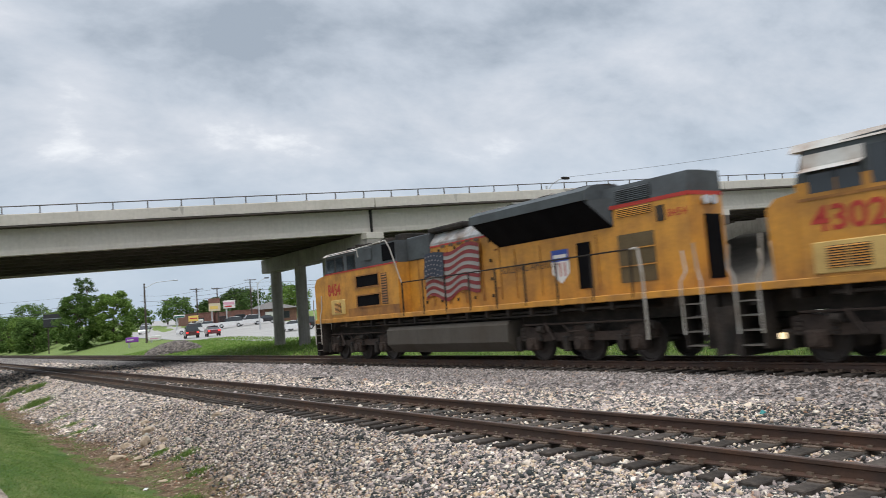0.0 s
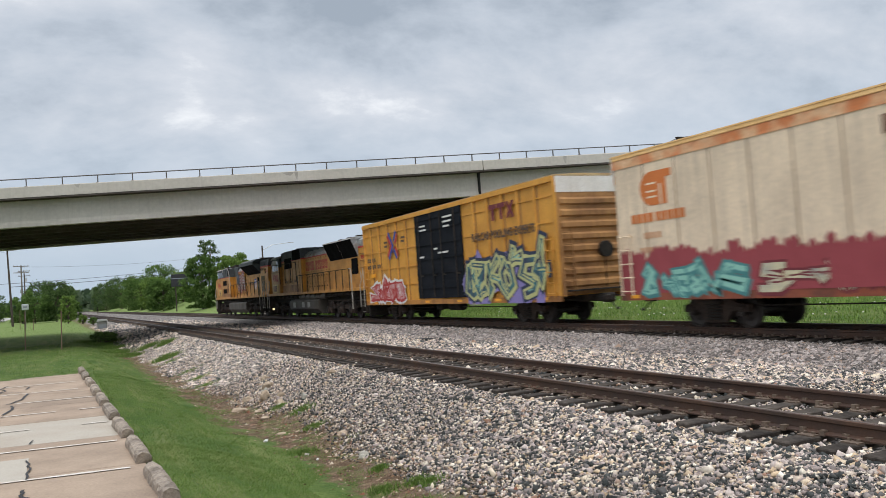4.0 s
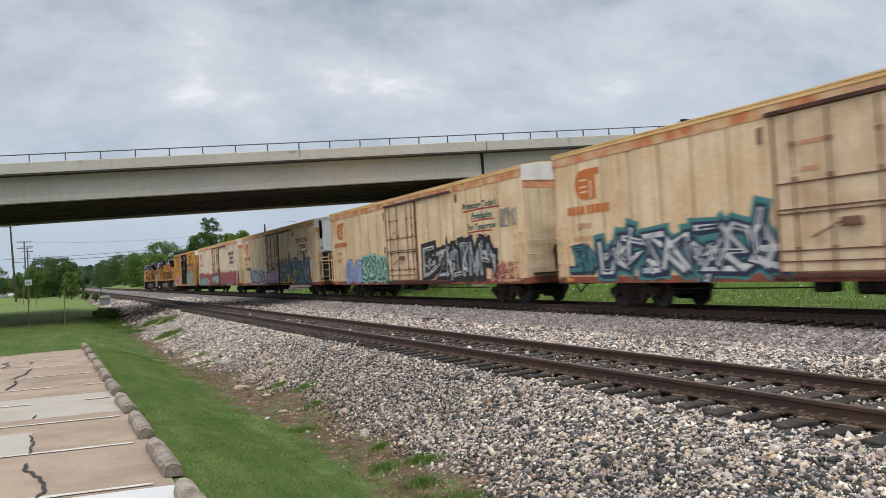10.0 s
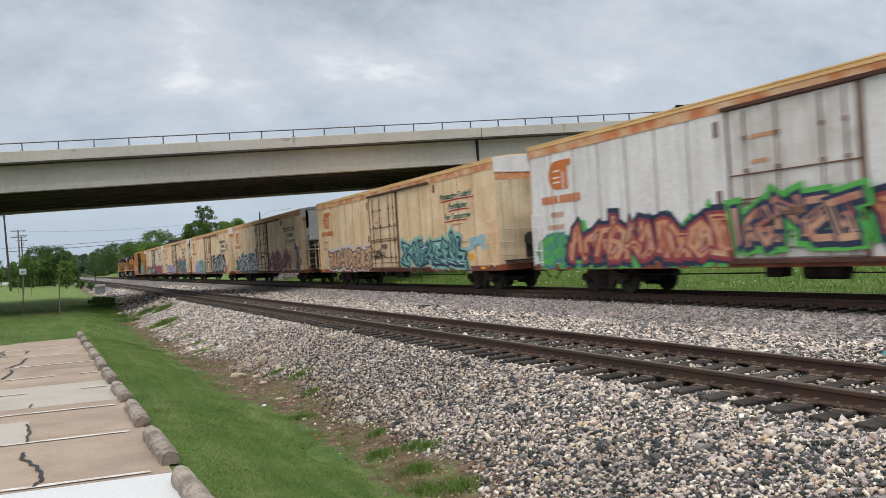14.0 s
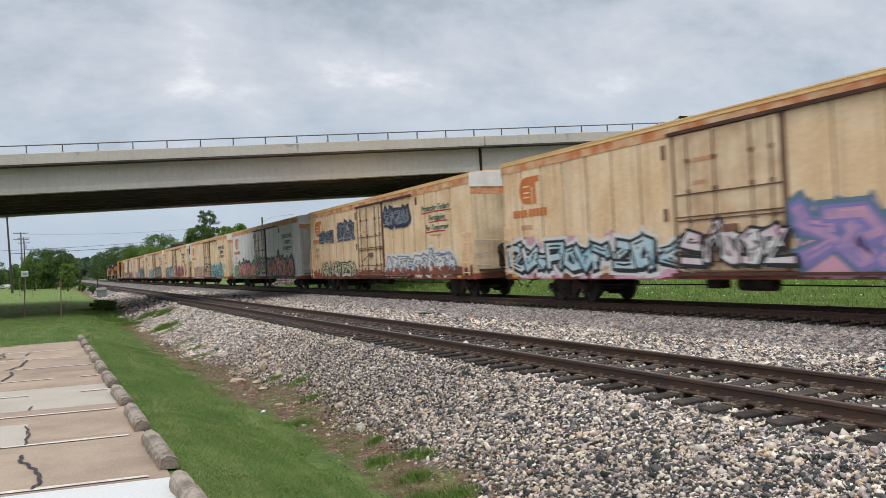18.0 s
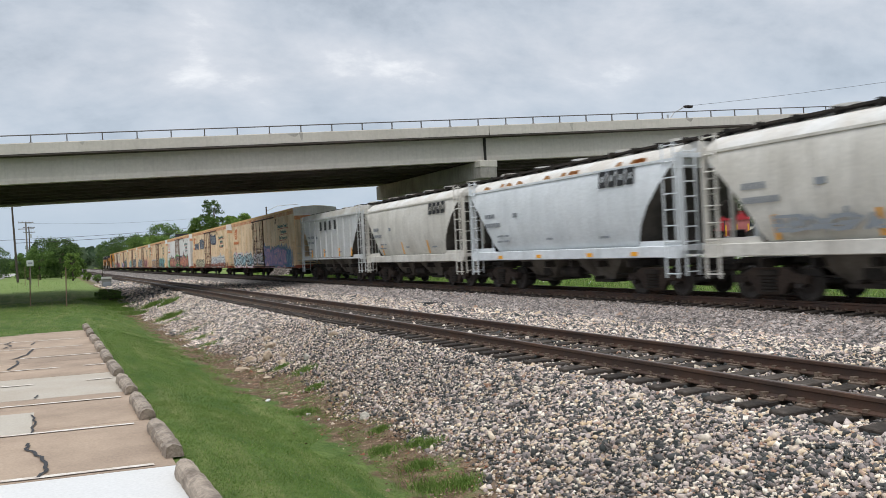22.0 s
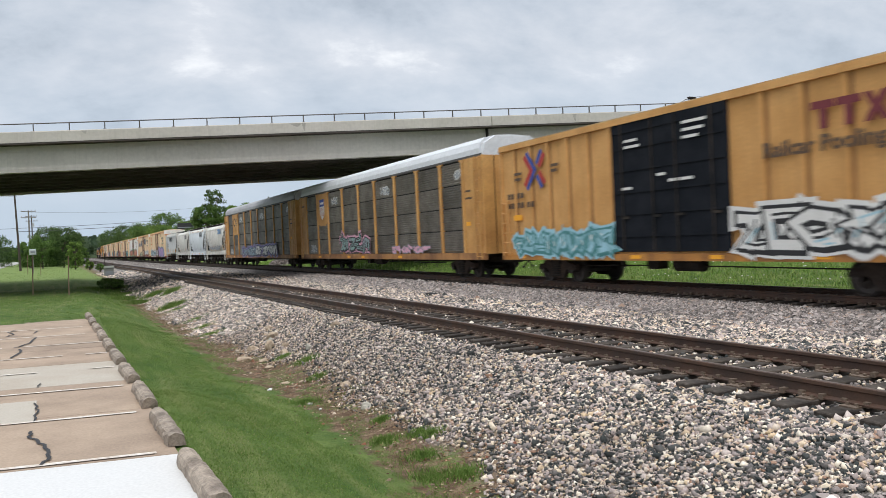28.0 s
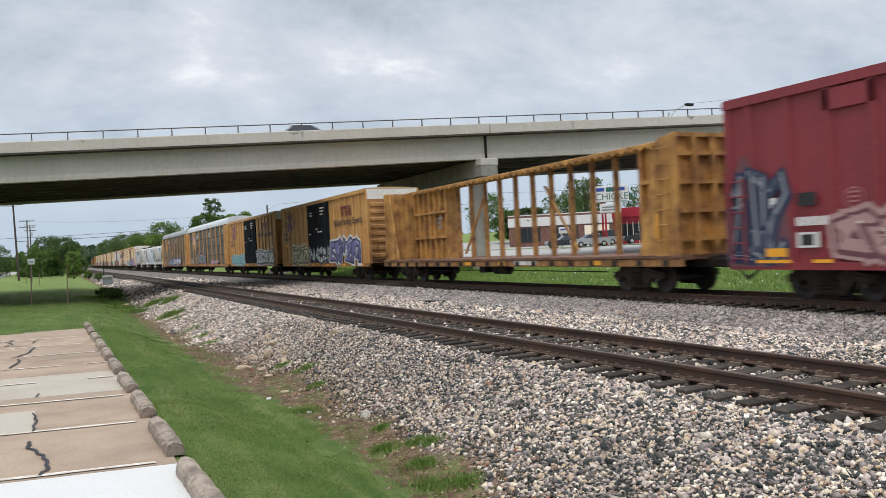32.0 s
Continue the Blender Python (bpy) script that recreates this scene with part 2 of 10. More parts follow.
def ground_material():
    m = bpy.data.materials.new("ground")
    m.use_nodes = True
    nt = m.node_tree
    n, l = nt.nodes, nt.links
    p = n["Principled BSDF"]
    geo = n.new("ShaderNodeNewGeometry")
    sep = n.new("ShaderNodeSeparateXYZ"); l.new(geo.outputs["Position"], sep.inputs[0])

    def tex(scale, detail=4, r=0.6):
        t = n.new("ShaderNodeTexNoise")
        t.inputs["Scale"].default_value, t.inputs["Detail"].default_value, t.inputs["Roughness"].default_value = scale, detail, r
        l.new(geo.outputs["Position"], t.inputs["Vector"])
        return t.outputs["Fac"]

    def rngv(src, lo, hi, a=0.0, b=1.0):
        r = n.new("ShaderNodeMapRange")
        for k, v in (("From Min", lo), ("From Max", hi), ("To Min", a), ("To Max", b)):
            r.inputs[k].default_value = v
        l.new(src, r.inputs["Value"]); return r.outputs[0]

    def mth(op, a, b):
        t = n.new("ShaderNodeMath"); t.operation = op
        for i, v in enumerate((a, b)):
            if isinstance(v, (int, float)): t.inputs[i].default_value = v
            else: l.new(v, t.inputs[i])
        return t.outputs[0]

    def blend(fac, a, b):
        x = n.new("ShaderNodeMix"); x.data_type = "RGBA"
        for key, v in (("Factor", fac), ("A", a), ("B", b)):
            if isinstance(v, tuple): x.inputs[key].default_value = (*v, 1)
            else: l.new(v, x.inputs[key])
        return x.outputs["Result"]

    grass = blend(rngv(tex(0.9), 0.35, 0.65), (0.060, 0.112, 0.024), (0.135, 0.180, 0.050))
    grass = blend(rngv(tex(14, 3), 0.4, 0.75, 0, 0.7), grass, (0.035, 0.068, 0.016))
    mp = n.new("ShaderNodeMapping"); mp.inputs["Scale"].default_value = (2.6, 0.33, 1.0); mp.inputs["Rotation"].default_value = (0, 0, 0.12)
    l.new(geo.outputs["Position"], mp.inputs[0])
    mow = n.new("ShaderNodeTexNoise"); mow.inputs["Scale"].default_value, mow.inputs["Detail"].default_value = 1.0, 5
    l.new(mp.outputs[0], mow.inputs["Vector"])
    grass = blend(rngv(mow.outputs["Fac"], 0.5, 0.72, 0, 0.6), grass, (0.21, 0.215, 0.085))
    grass = blend(rngv(tex(3.1, 4), 0.6, 0.8, 0, 0.35), grass, (0.17, 0.17, 0.07))
    grass = blend(rngv(sep.outputs["Y"], 60, 76, 0, 0.7), grass, (0.19, 0.255, 0.08))
    dirt = blend(rngv(tex(5), 0.35, 0.65), (0.095, 0.058, 0.036), (0.235, 0.165, 0.105))
    dirt = blend(rngv(tex(40, 3), 0.4, 0.7, 0, 0.7), dirt, (0.055, 0.032, 0.02))
    dirt = blend(rngv(tex(2.3, 5), 0.5, 0.64, 0, 0.85), dirt, grass)
    vor = n.new("ShaderNodeTexVoronoi"); vor.inputs["Scale"].default_value = 30
    l.new(geo.outputs["Position"], vor.inputs["Vector"])
    bw = n.new("ShaderNodeSeparateColor"); l.new(vor.outputs["Color"], bw.inputs[0])
    ramp = n.new("ShaderNodeValToRGB")
    e = ramp.color_ramp.elements
    e[0].position, e[0].color = 0.0, (0.06, 0.055, 0.052, 1)
    e[1].position, e[1].color = 1.0, (0.50, 0.45, 0.41, 1)
    k = e.new(0.55); k.color = (0.20, 0.178, 0.16, 1)
    l.new(bw.outputs[0], ramp.inputs[0])
    # gaps between stones are darkened in the colour to stand for shade
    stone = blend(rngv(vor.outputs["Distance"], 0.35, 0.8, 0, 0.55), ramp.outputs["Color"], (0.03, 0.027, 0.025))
    wob = rngv(tex(1.1, 6), 0.2, 0.8, -0.75, 0.75)
    xe = mth("ADD", sep.outputs["X"], wob)
    xg = mth("SUBTRACT", xe, mth("ADD", rngv(sep.outputs["Y"], 8, 14, 0, 0.35), rngv(sep.outputs["Y"], 14, 18, 0, -0.4)))
    xt = mth("SUBTRACT", xe, mth("ADD", rngv(sep.outputs["Y"], 8, 16, 0, 0.3), rngv(sep.outputs["Y"], 18, 24, 0, -0.6)))
    far = mth("ADD", sep.outputs["X"], rngv(tex(0.4, 4), 0.2, 0.8, -0.8, 0.8))
    to_dirt = rngv(xg, 3.1, 3.4)
    to_stone = rngv(xt, 4.15, 4.75)
    back = rngv(far, 19.6, 20.2)
    c = blend(to_dirt, grass, dirt)
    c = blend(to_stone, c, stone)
    c = blend(back, c, grass)
    l.new(c, p.inputs["Base Color"])
    p.inputs["Roughness"].default_value = 0.95
    p.inputs["Specular IOR Level"].default_value = 0.15
    h = mth("ADD", mth("MULTIPLY", vor.outputs["Distance"], -1.0), tex(30, 3))
    bp = n.new("ShaderNodeBump"); bp.inputs["Strength"].default_value, bp.inputs["Distance"].default_value = 0.7, 0.04
    l.new(h, bp.inputs["Height"]); l.new(bp.outputs[0], p.inputs["Normal"])
    return m


ground = ground_sheet()

# ---- the tracks ----
RAIL = mat("rail_steel", (0.055, 0.034, 0.026), 0.62, var=0.3, second=(0.11, 0.055, 0.032), metal=0.25, grain=40)
RAIL_TOP = mat("rail_head", (0.12, 0.09, 0.075), 0.45, metal=0.6, var=0.2)
TIE = mat("creosote_tie", (0.038, 0.032, 0.028), 0.95, var=0.45, second=(0.095, 0.08, 0.066), grain=18, gvar=0.4, per_object=0.3, bump=0.5, spec=0.12)
PLATE = mat("tie_plate", (0.17, 0.125, 0.09), 0.85, var=0.5, second=(0.07, 0.045, 0.032), scale=9)
PROFILE = [(-0.072, -0.18), (0.072, -0.18), (0.072, -0.165), (0.016, -0.145), (0.011, -0.06), (0.037, -0.045), (0.037, -0.008), (0.026, 0.0), (-0.026, 0.0), (-0.037, -0.008), (-0.037, -0.045), (-0.011, -0.06), (-0.016, -0.145), (-0.072, -0.165)]


def track(name, xc, label, first, count):
    tr = thing(name, label, "railway track", kind="structure")
    for s in (-1, 1):
        g = Geo()
        edges = list(np.arange(-450, 700, 50.0))
        for y0, y1 in zip(edges, edges[1:]):
            n = len(PROFILE)
            v = [(xc + s * 0.7545 + a, y0 + 0.004, b) for a, b in PROFILE] + [(xc + s * 0.7545 + a, y1, b) for a, b in PROFILE]
            for i in range(n):
                g.cur = 1 if i == 7 else 0
                g.add([v[i], v[(i + 1) % n], v[n + (i + 1) % n], v[n + i]], [(0, 1, 2, 3)])
        g.ob("rail", [RAIL, RAIL_TOP], tr, "rusty brown steel rail with a worn head")
    rng = np.random.RandomState(int(xc * 10))
    shapes = []
    for k in range(4):
        g = Geo()
        w, h = 0.114 + rng.uniform(-0.008, 0.008), 0.1
        g.box(-1.3 + rng.uniform(-0.04, 0.04), 1.3 + rng.uniform(-0.04, 0.04), -w, w, -0.30, -0.192, 0.012)
        g.cur = 1
        for s in (-1, 1):
            xr = s * 0.7545
            g.box(xr - 0.18, xr + 0.18, -0.095, 0.095, -0.192, -0.176)
            for a in (-0.1, 0.1):
                for b in (-0.05, 0.05):
                    g.box(xr + a - 0.016, xr + a + 0.016, b - 0.016, b + 0.016, -0.178, -0.150)
            for b in (-0.13, 0.13):
                g.box(xr - 0.07, xr + 0.07, b - 0.03, b + 0.03, -0.19, -0.13)
        o = g.ob("tie", [TIE, PLATE], tr)
        shapes.append(o.data)
        bpy.data.objects.remove(o)
    for i in range(count):
        o = new("tie", shapes[i % 4])
        o.parent = tr
        o.location = (xc + rng.uniform(-0.03, 0.03), first + 0.5 * i + rng.uniform(-0.02, 0.02), rng.uniform(-0.008, 0.004))
        o.rotation_euler = (0, 0, rng.uniform(-0.02, 0.02))
    g = Geo()
    y = first + 0.5 * count
    while y < 330:
        g.box(xc - 1.3, xc + 1.3, y - 0.11, y + 0.11, -0.3, -0.195)
        y += 0.5
    tagged(g.ob("far_ties", TIE, tr), kind="stuff")
    return tr


track("siding_track", NEAR_C, "rusty rails on dark timber ties in pale crushed stone", 2.0, 260)
track("main_track", FAR_C, "main line rails on dark timber ties in grey ballast", 6.0, 260)

# ---- the road bridge ----
CONC = mat("bridge_concrete", (0.53, 0.495, 0.44), 0.9, var=0.2, second=(0.43, 0.395, 0.345), scale=0.35, grain=5, gvar=0.07, streak=0.13)
CONC_D = mat("weathered_concrete", (0.39, 0.365, 0.325), 0.92, var=0.3, scale=0.6, grain=8, streak=0.4)
# concrete darkened for soot and for the shade under the deck
SOOT_SHADE = mat("sooty_shaded_concrete", (0.105, 0.09, 0.08), 0.95, spec=0.1, var=0.3, scale=0.5, grain=8, streak=0.3)
GALV = mat("weathered_rail", (0.13, 0.12, 0.115), 0.6, metal=0.4, var=0.15)
DARK = mat("dark_joint", (0.02, 0.018, 0.017), 0.9, var=0.1)


def fascia(x):
    """y of the bridge's near edge, and height of its girders' underside, at x."""
    return 51.7 - 0.2057 * (x + 2.4), 6.58 + 0.0272 * (x + 2.4)


DECK_W = 18.6


def bridge():
    br = thing("road_bridge", "pale grey concrete girder bridge with parapet and steel railing", "bridge", kind="structure")
    xs = [-60.0, -30.0, 25.8, 54.5, 72.0]
    for a, b in zip(xs, xs[1:]):
        ya, za = fascia(a); yb, zb = fascia(b)
        d = (b - a) * 0.0006
        a2, b2 = a + 0.03, b - 0.03
        # fascia girder and inner girders
        for k in range(8):
            off = (0.15 if k else 0.42) + k * (DECK_W - 1.0) / 7
            g = Geo()
            prof = [(0, 0), (0.62, 0), (0.62, 0.2), (0.40, 0.36), (0.40, 1.15), (0.55, 1.3), (0.55, 1.52), (0.07, 1.52), (0.07, 1.3), (0.2, 1.15), (0.2, 0.36), (0, 0.2)] if k else \
                   [(0, 0), (0.62, 0), (0.62, 1.52), (0.07, 1.52), (0.07, 1.26), (0.045, 1.15), (0.03, 0.34), (0, 0.2)]
            n = len(prof)
            v = [(a2, ya + off + p, za + q) for p, q in prof] + [(b2, yb + off + p, zb + q) for p, q in prof]
            f = [tuple(range(n))[::-1], tuple(range(n, 2 * n))] + [(i, (i + 1) % n, n + (i + 1) % n, n + i) for i in range(n)]
            g.add(v, f).ob("girder", CONC if k in (0, 7) else SOOT_SHADE, br)
        # slab and parapets
        g = Geo()
        prof = [(-0.30, 1.524), (DECK_W + 0.3, 1.524), (DECK_W + 0.3, 1.76), (-0.30, 1.76)]
        v = [(a2, ya + p, za + q) for p, q in prof] + [(b2, yb + p, zb + q) for p, q in prof]
        g.add(v, [(3, 2, 1, 0), (4, 5, 6, 7), (0, 1, 5, 4), (1, 2, 6, 5), (2, 3, 7, 6), (3, 0, 4, 7)]).ob("deck_slab", SOOT_SHADE, br)
        for o0, s in ((-0.32, 1), (DECK_W + 0.32, -1)):
            g = Geo()
            prof = [(0, 1.62), (0.0, 2.21), (0.03 * s, 2.25), (0.24 * s, 2.25), (0.30 * s, 1.764), (0.02 * s, 1.764)][0:5]
            n = len(prof)
            v = [(a2, ya + o0 + p, za + q) for p, q in prof] + [(b2, yb + o0 + p, zb + q) for p, q in prof]
            f = [tuple(range(n))[::-1], tuple(range(n, 2 * n))] + [(i, (i + 1) % n, n + (i + 1) % n, n + i) for i in range(n)]
            g.add(v, f).ob("parapet", CONC, br)
    for side in (0, 1):
        off = -0.2 if side == 0 else DECK_W + 0.2
        g = Geo()
        y0, z0 = fascia(-60); y1, z1 = fascia(72)
        g.cyl((-60, y0 + off, z0 + 2.70), (72, y1 + off, z1 + 2.70), 0.034, 8)
        g.ob("handrail", GALV, br)
        x = -59.0
        while x < 71:
            y, z = fascia(x)
            g = Geo()
            g.box(x - 0.03, x + 0.03, y + off - 0.03, y + off + 0.03, z + 2.24, z + 2.69)
            g.box(x - 0.1, x + 0.1, y + off - 0.07, y + off + 0.07, z + 2.24, z + 2.27)
            g.ob("rail_post", GALV, br)
            x += 1.87
    for x, w, dz in ((-7.5, 0.5, 0.35), (1.6, 0.3, 0.2), (13.4, 0.8, 0.22), (13.9, 0.25, 0.5), (21.0, 0.4, 0.25), (31.5, 0.3, 0.5), (40.2, 0.6, 0.25)):
        y, z = fascia(x)
        g = Geo()
        g.add([(x - w / 2, y - 0.324 + 0.2057 * w / 2, z + 2.2), (x + w / 2, y - 0.324 - 0.2057 * w / 2, z + 2.2), (x + w * 0.2, y - 0.324 - 0.2057 * w * 0.2, z + 2.2 - dz), (x - w * 0.1, y - 0.324 + 0.2057 * w * 0.1, z + 2.2 - dz * 0.8)], [(0, 1, 2, 3)])
        g.ob("water_stain", CONC_D, br, "dark water stain", fix=False)
    g = Geo()
    y, z = fascia(25.8)
    g.box(25.74, 25.86, y + 0.30, y + 0.6, z - 0.02, z + 1.53)
    g.ob("joint", DARK, br)
    return br


bridge()


def bent(x, y0, ys, label, conc):
    yb, zb = fascia(x)
    b = thing("bridge_bent", label, "bridge support", kind="structure", group="bridge supports")
    top = zb - 0.03
    g = Geo()
    g.box(x - 0.62, x + 0.62, yb - 0.02, max(ys) + 1.6, top - 1.15, top, 0.04)
    g.ob("bent_cap", conc, b)
    g = Geo()
    g.box(x - 0.66, x + 0.66, yb - 0.05, yb + 0.7, top - 0.42, top + 0.02, 0.03)
    g.ob("pedestal", CONC, b, "pale bearing block")
    for y in ys:
        g = Geo()
        z0 = float(ground_z(x, y)) - 0.3
        g.cyl((x, y, z0), (x, y, top - 1.14), 0.45, 20)
        g.ob("column", conc, b, smooth=False)
    return b


bent(25.8, 46.4, [47.9, 53.1, 58.2, 63.2], "concrete pier of round columns under a long cap", CONC_D)
# this pier's shade is put into its colour, hence the darker concrete
bent(54.5, 41.2, [42.3, 46.9], "concrete pier of round columns beside the abutment", SOOT_SHADE)
# ---- many small loose pieces in one mesh ----
def loose(name, verts, faces_per, idx, material, label, category, kind="stuff"):
    """verts: (n, k, 3); idx: the faces of one piece over its k vertices, all of one length."""
    n, k = verts.shape[:2]
    f = (np.asarray(idx)[None] + (np.arange(n) * k)[:, None, None]).reshape(-1, len(idx[0]))
    me = bpy.data.meshes.new(name)
    me.vertices.add(n * k)
    me.vertices.foreach_set("co", verts.reshape(-1).astype(np.float32))
    me.loops.add(f.size)
    me.loops.foreach_set("vertex_index", f.reshape(-1).astype(np.int32))
    me.polygons.add(len(f))
    me.polygons.foreach_set("loop_start", (np.arange(len(f)) * f.shape[1]).astype(np.int32))
    me.polygons.foreach_set("loop_total", np.full(len(f), f.shape[1], np.int32))
    me.materials.append(material)
    me.update(calc_edges=True)
    me.validate()
    return tagged(new(name, me), label, category, kind=kind)


OCTA = [(0, 2, 4), (2, 1, 4), (1, 3, 4), (3, 0, 4), (2, 0, 5), (1, 2, 5), (3, 1, 5), (0, 3, 5)]
CHIP = [(0, 1, 4), (1, 2, 4), (2, 3, 4), (3, 0, 4)]
CUBE = [(0, 2, 3, 1), (4, 5, 7, 6), (0, 1, 5, 4), (2, 6, 7, 3), (0, 4, 6, 2), (1, 3, 7, 5)]


def turns(rng, n):
    q = rng.normal(size=(n, 4))
    q /= np.linalg.norm(q, axis=1)[:, None]
    w, x, y, z = q.T
    return np.stack([np.stack([1 - 2 * (y * y + z * z), 2 * (x * y - z * w), 2 * (x * z + y * w)], 1), np.stack([2 * (x * y + z * w), 1 - 2 * (x * x + z * z), 2 * (y * z - x * w)], 1), np.stack([2 * (x * z - y * w), 2 * (y * z + x * w), 1 - 2 * (x * x + y * y)], 1)], 1)


def stones(rng, n, xr, yr, size, skip=None, lift=0.25, flat=0.62, shape="gem"):
    """Broken stones: blocky, gem-like, or (far off) little open pyramids."""
    x, y = rng.uniform(*xr, n), yr[0] + (yr[1] - yr[0]) * rng.uniform(0, 1, n)
    if skip is not None:
        keep = skip(x, y, rng)
        x, y = x[keep], y[keep]
    n = len(x)
    s = rng.gamma(6, 1 / 6, n)[:, None, None] * size
    wide = np.stack([rng.uniform(0.8, 1.5, n), rng.uniform(0.7, 1.1, n), rng.uniform(0.5, 0.95, n)], 1)[:, None, :]
    if shape == "block":
        base = np.array([(a, b, c) for c in (-1, 1) for b in (-1, 1) for a in (-1, 1)], float) * 0.5
        v = (base[None] * rng.uniform(0.5, 1.2, (n, 8, 1)) + rng.uniform(-0.16, 0.16, (n, 8, 3))) * wide
        v = np.einsum("nij,nkj->nki", turns(rng, n), v) * s
    elif shape == "chip":
        base = np.array([(0.75, 0, -0.3), (0, 0.75, -0.3), (-0.75, 0, -0.3), (0, -0.75, -0.3), (0, 0, 0.5)], float)
        v = (base[None] * rng.uniform(0.6, 1.15, (n, 5, 1)) + rng.uniform(-0.25, 0.25, (n, 5, 3))) * wide
        q = rng.uniform(0, 6.283, n)
        c, d = np.cos(q)[:, None], np.sin(q)[:, None]
        v = np.stack([v[:, :, 0] * c - v[:, :, 1] * d, v[:, :, 0] * d + v[:, :, 1] * c, v[:, :, 2]], 2) * s
    else:
        base = np.array([(1, 0, 0), (-1, 0, 0), (0, 1, 0), (0, -1, 0), (0, 0, 1), (0, 0, -1)], float) * 0.66
        v = (base[None] * rng.uniform(0.6, 1.15, (n, 6, 1)) + rng.uniform(-0.22, 0.22, (n, 6, 3))) * wide
        v = np.einsum("nij,nkj->nki", turns(rng, n), v) * s
    v[:, :, 2] *= flat + 0.2
    z = ground_z(x, y) + s[:, 0, 0] * lift
    return v + np.stack([x, y, z], 1)[:, None, :]


def stone_material(name, tints):
    m = bpy.data.materials.new(name)
    m.use_nodes = True
    n, l = m.node_tree.nodes, m.node_tree.links
    p = n["Principled BSDF"]
    g = n.new("ShaderNodeNewGeometry")
    r = n.new("ShaderNodeValToRGB")
    r.color_ramp.interpolation = "LINEAR"
    e = r.color_ramp.elements
    while len(e) < len(tints):
        e.new(0.5)
    for i, (q, c) in enumerate(tints):
        e[i].position, e[i].color = q, (*c, 1)
    l.new(g.outputs["Random Per Island"], r.inputs[0])
    t = n.new("ShaderNodeTexNoise"); t.inputs["Scale"].default_value, t.inputs["Detail"].default_value = 45, 4
    l.new(g.outputs["Position"], t.inputs["Vector"])
    mr = n.new("ShaderNodeMapRange"); mr.inputs["From Min"].default_value, mr.inputs["From Max"].default_value, mr.inputs["To Min"].default_value, mr.inputs["To Max"].default_value = 0.25, 0.75, 0.78, 1.18
    l.new(t.outputs["Fac"], mr.inputs["Value"])
    t2 = n.new("ShaderNodeTexNoise"); t2.inputs["Scale"].default_value, t2.inputs["Detail"].default_value = 0.55, 4
    l.new(g.outputs["Position"], t2.inputs["Vector"])
    mr2 = n.new("ShaderNodeMapRange"); mr2.inputs["From Min"].default_value, mr2.inputs["From Max"].default_value, mr2.inputs["To Min"].default_value, mr2.inputs["To Max"].default_value = 0.3, 0.7, 0.82, 1.12
    l.new(t2.outputs["Fac"], mr2.inputs["Value"])
    mu = n.new("ShaderNodeMath"); mu.operation = "MULTIPLY"
    l.new(mr.outputs[0], mu.inputs[0]); l.new(mr2.outputs[0], mu.inputs[1])
    v = n.new("ShaderNodeVectorMath"); v.operation = "SCALE"
    l.new(r.outputs["Color"], v.inputs[0]); l.new(mu.outputs[0], v.inputs["Scale"])
    l.new(v.outputs[0], p.inputs["Base Color"])
    p.inputs["Roughness"].default_value = 0.85
    p.inputs["Specular IOR Level"].default_value = 0.3
    return m


STONE = stone_material("crushed_stone", [(0.0, (0.024, 0.029, 0.028)), (0.26, (0.068, 0.070, 0.066)), (0.41, (0.165, 0.145, 0.135)), (0.55, (0.345, 0.282, 0.258)), (0.68, (0.53, 0.45, 0.405)), (0.78, (0.55, 0.41, 0.26)), (0.89, (0.82, 0.75, 0.635)), (1.0, (0.30, 0.165, 0.105))])
STONE_G = stone_material("grey_ballast", [(0.0, (0.06, 0.055, 0.052)), (0.32, (0.15, 0.13, 0.12)), (0.6, (0.27, 0.235, 0.215)), (0.88, (0.46, 0.41, 0.38)), (1.0, (0.30, 0.20, 0.14))])


STONE_P = stone_material("heap_gravel", [(0.0, (0.07, 0.06, 0.055)), (0.4, (0.13, 0.11, 0.10)), (0.8, (0.21, 0.18, 0.16)), (1.0, (0.3, 0.26, 0.23))])
STONE_T = stone_material("dirt_stones", [(0.0, (0.07, 0.05, 0.035)), (0.4, (0.17, 0.12, 0.08)), (0.7, (0.30, 0.22, 0.15)), (0.85, (0.46, 0.38, 0.29)), (0.93, (0.24, 0.09, 0.05)), (1.0, (0.16, 0.06, 0.035))])


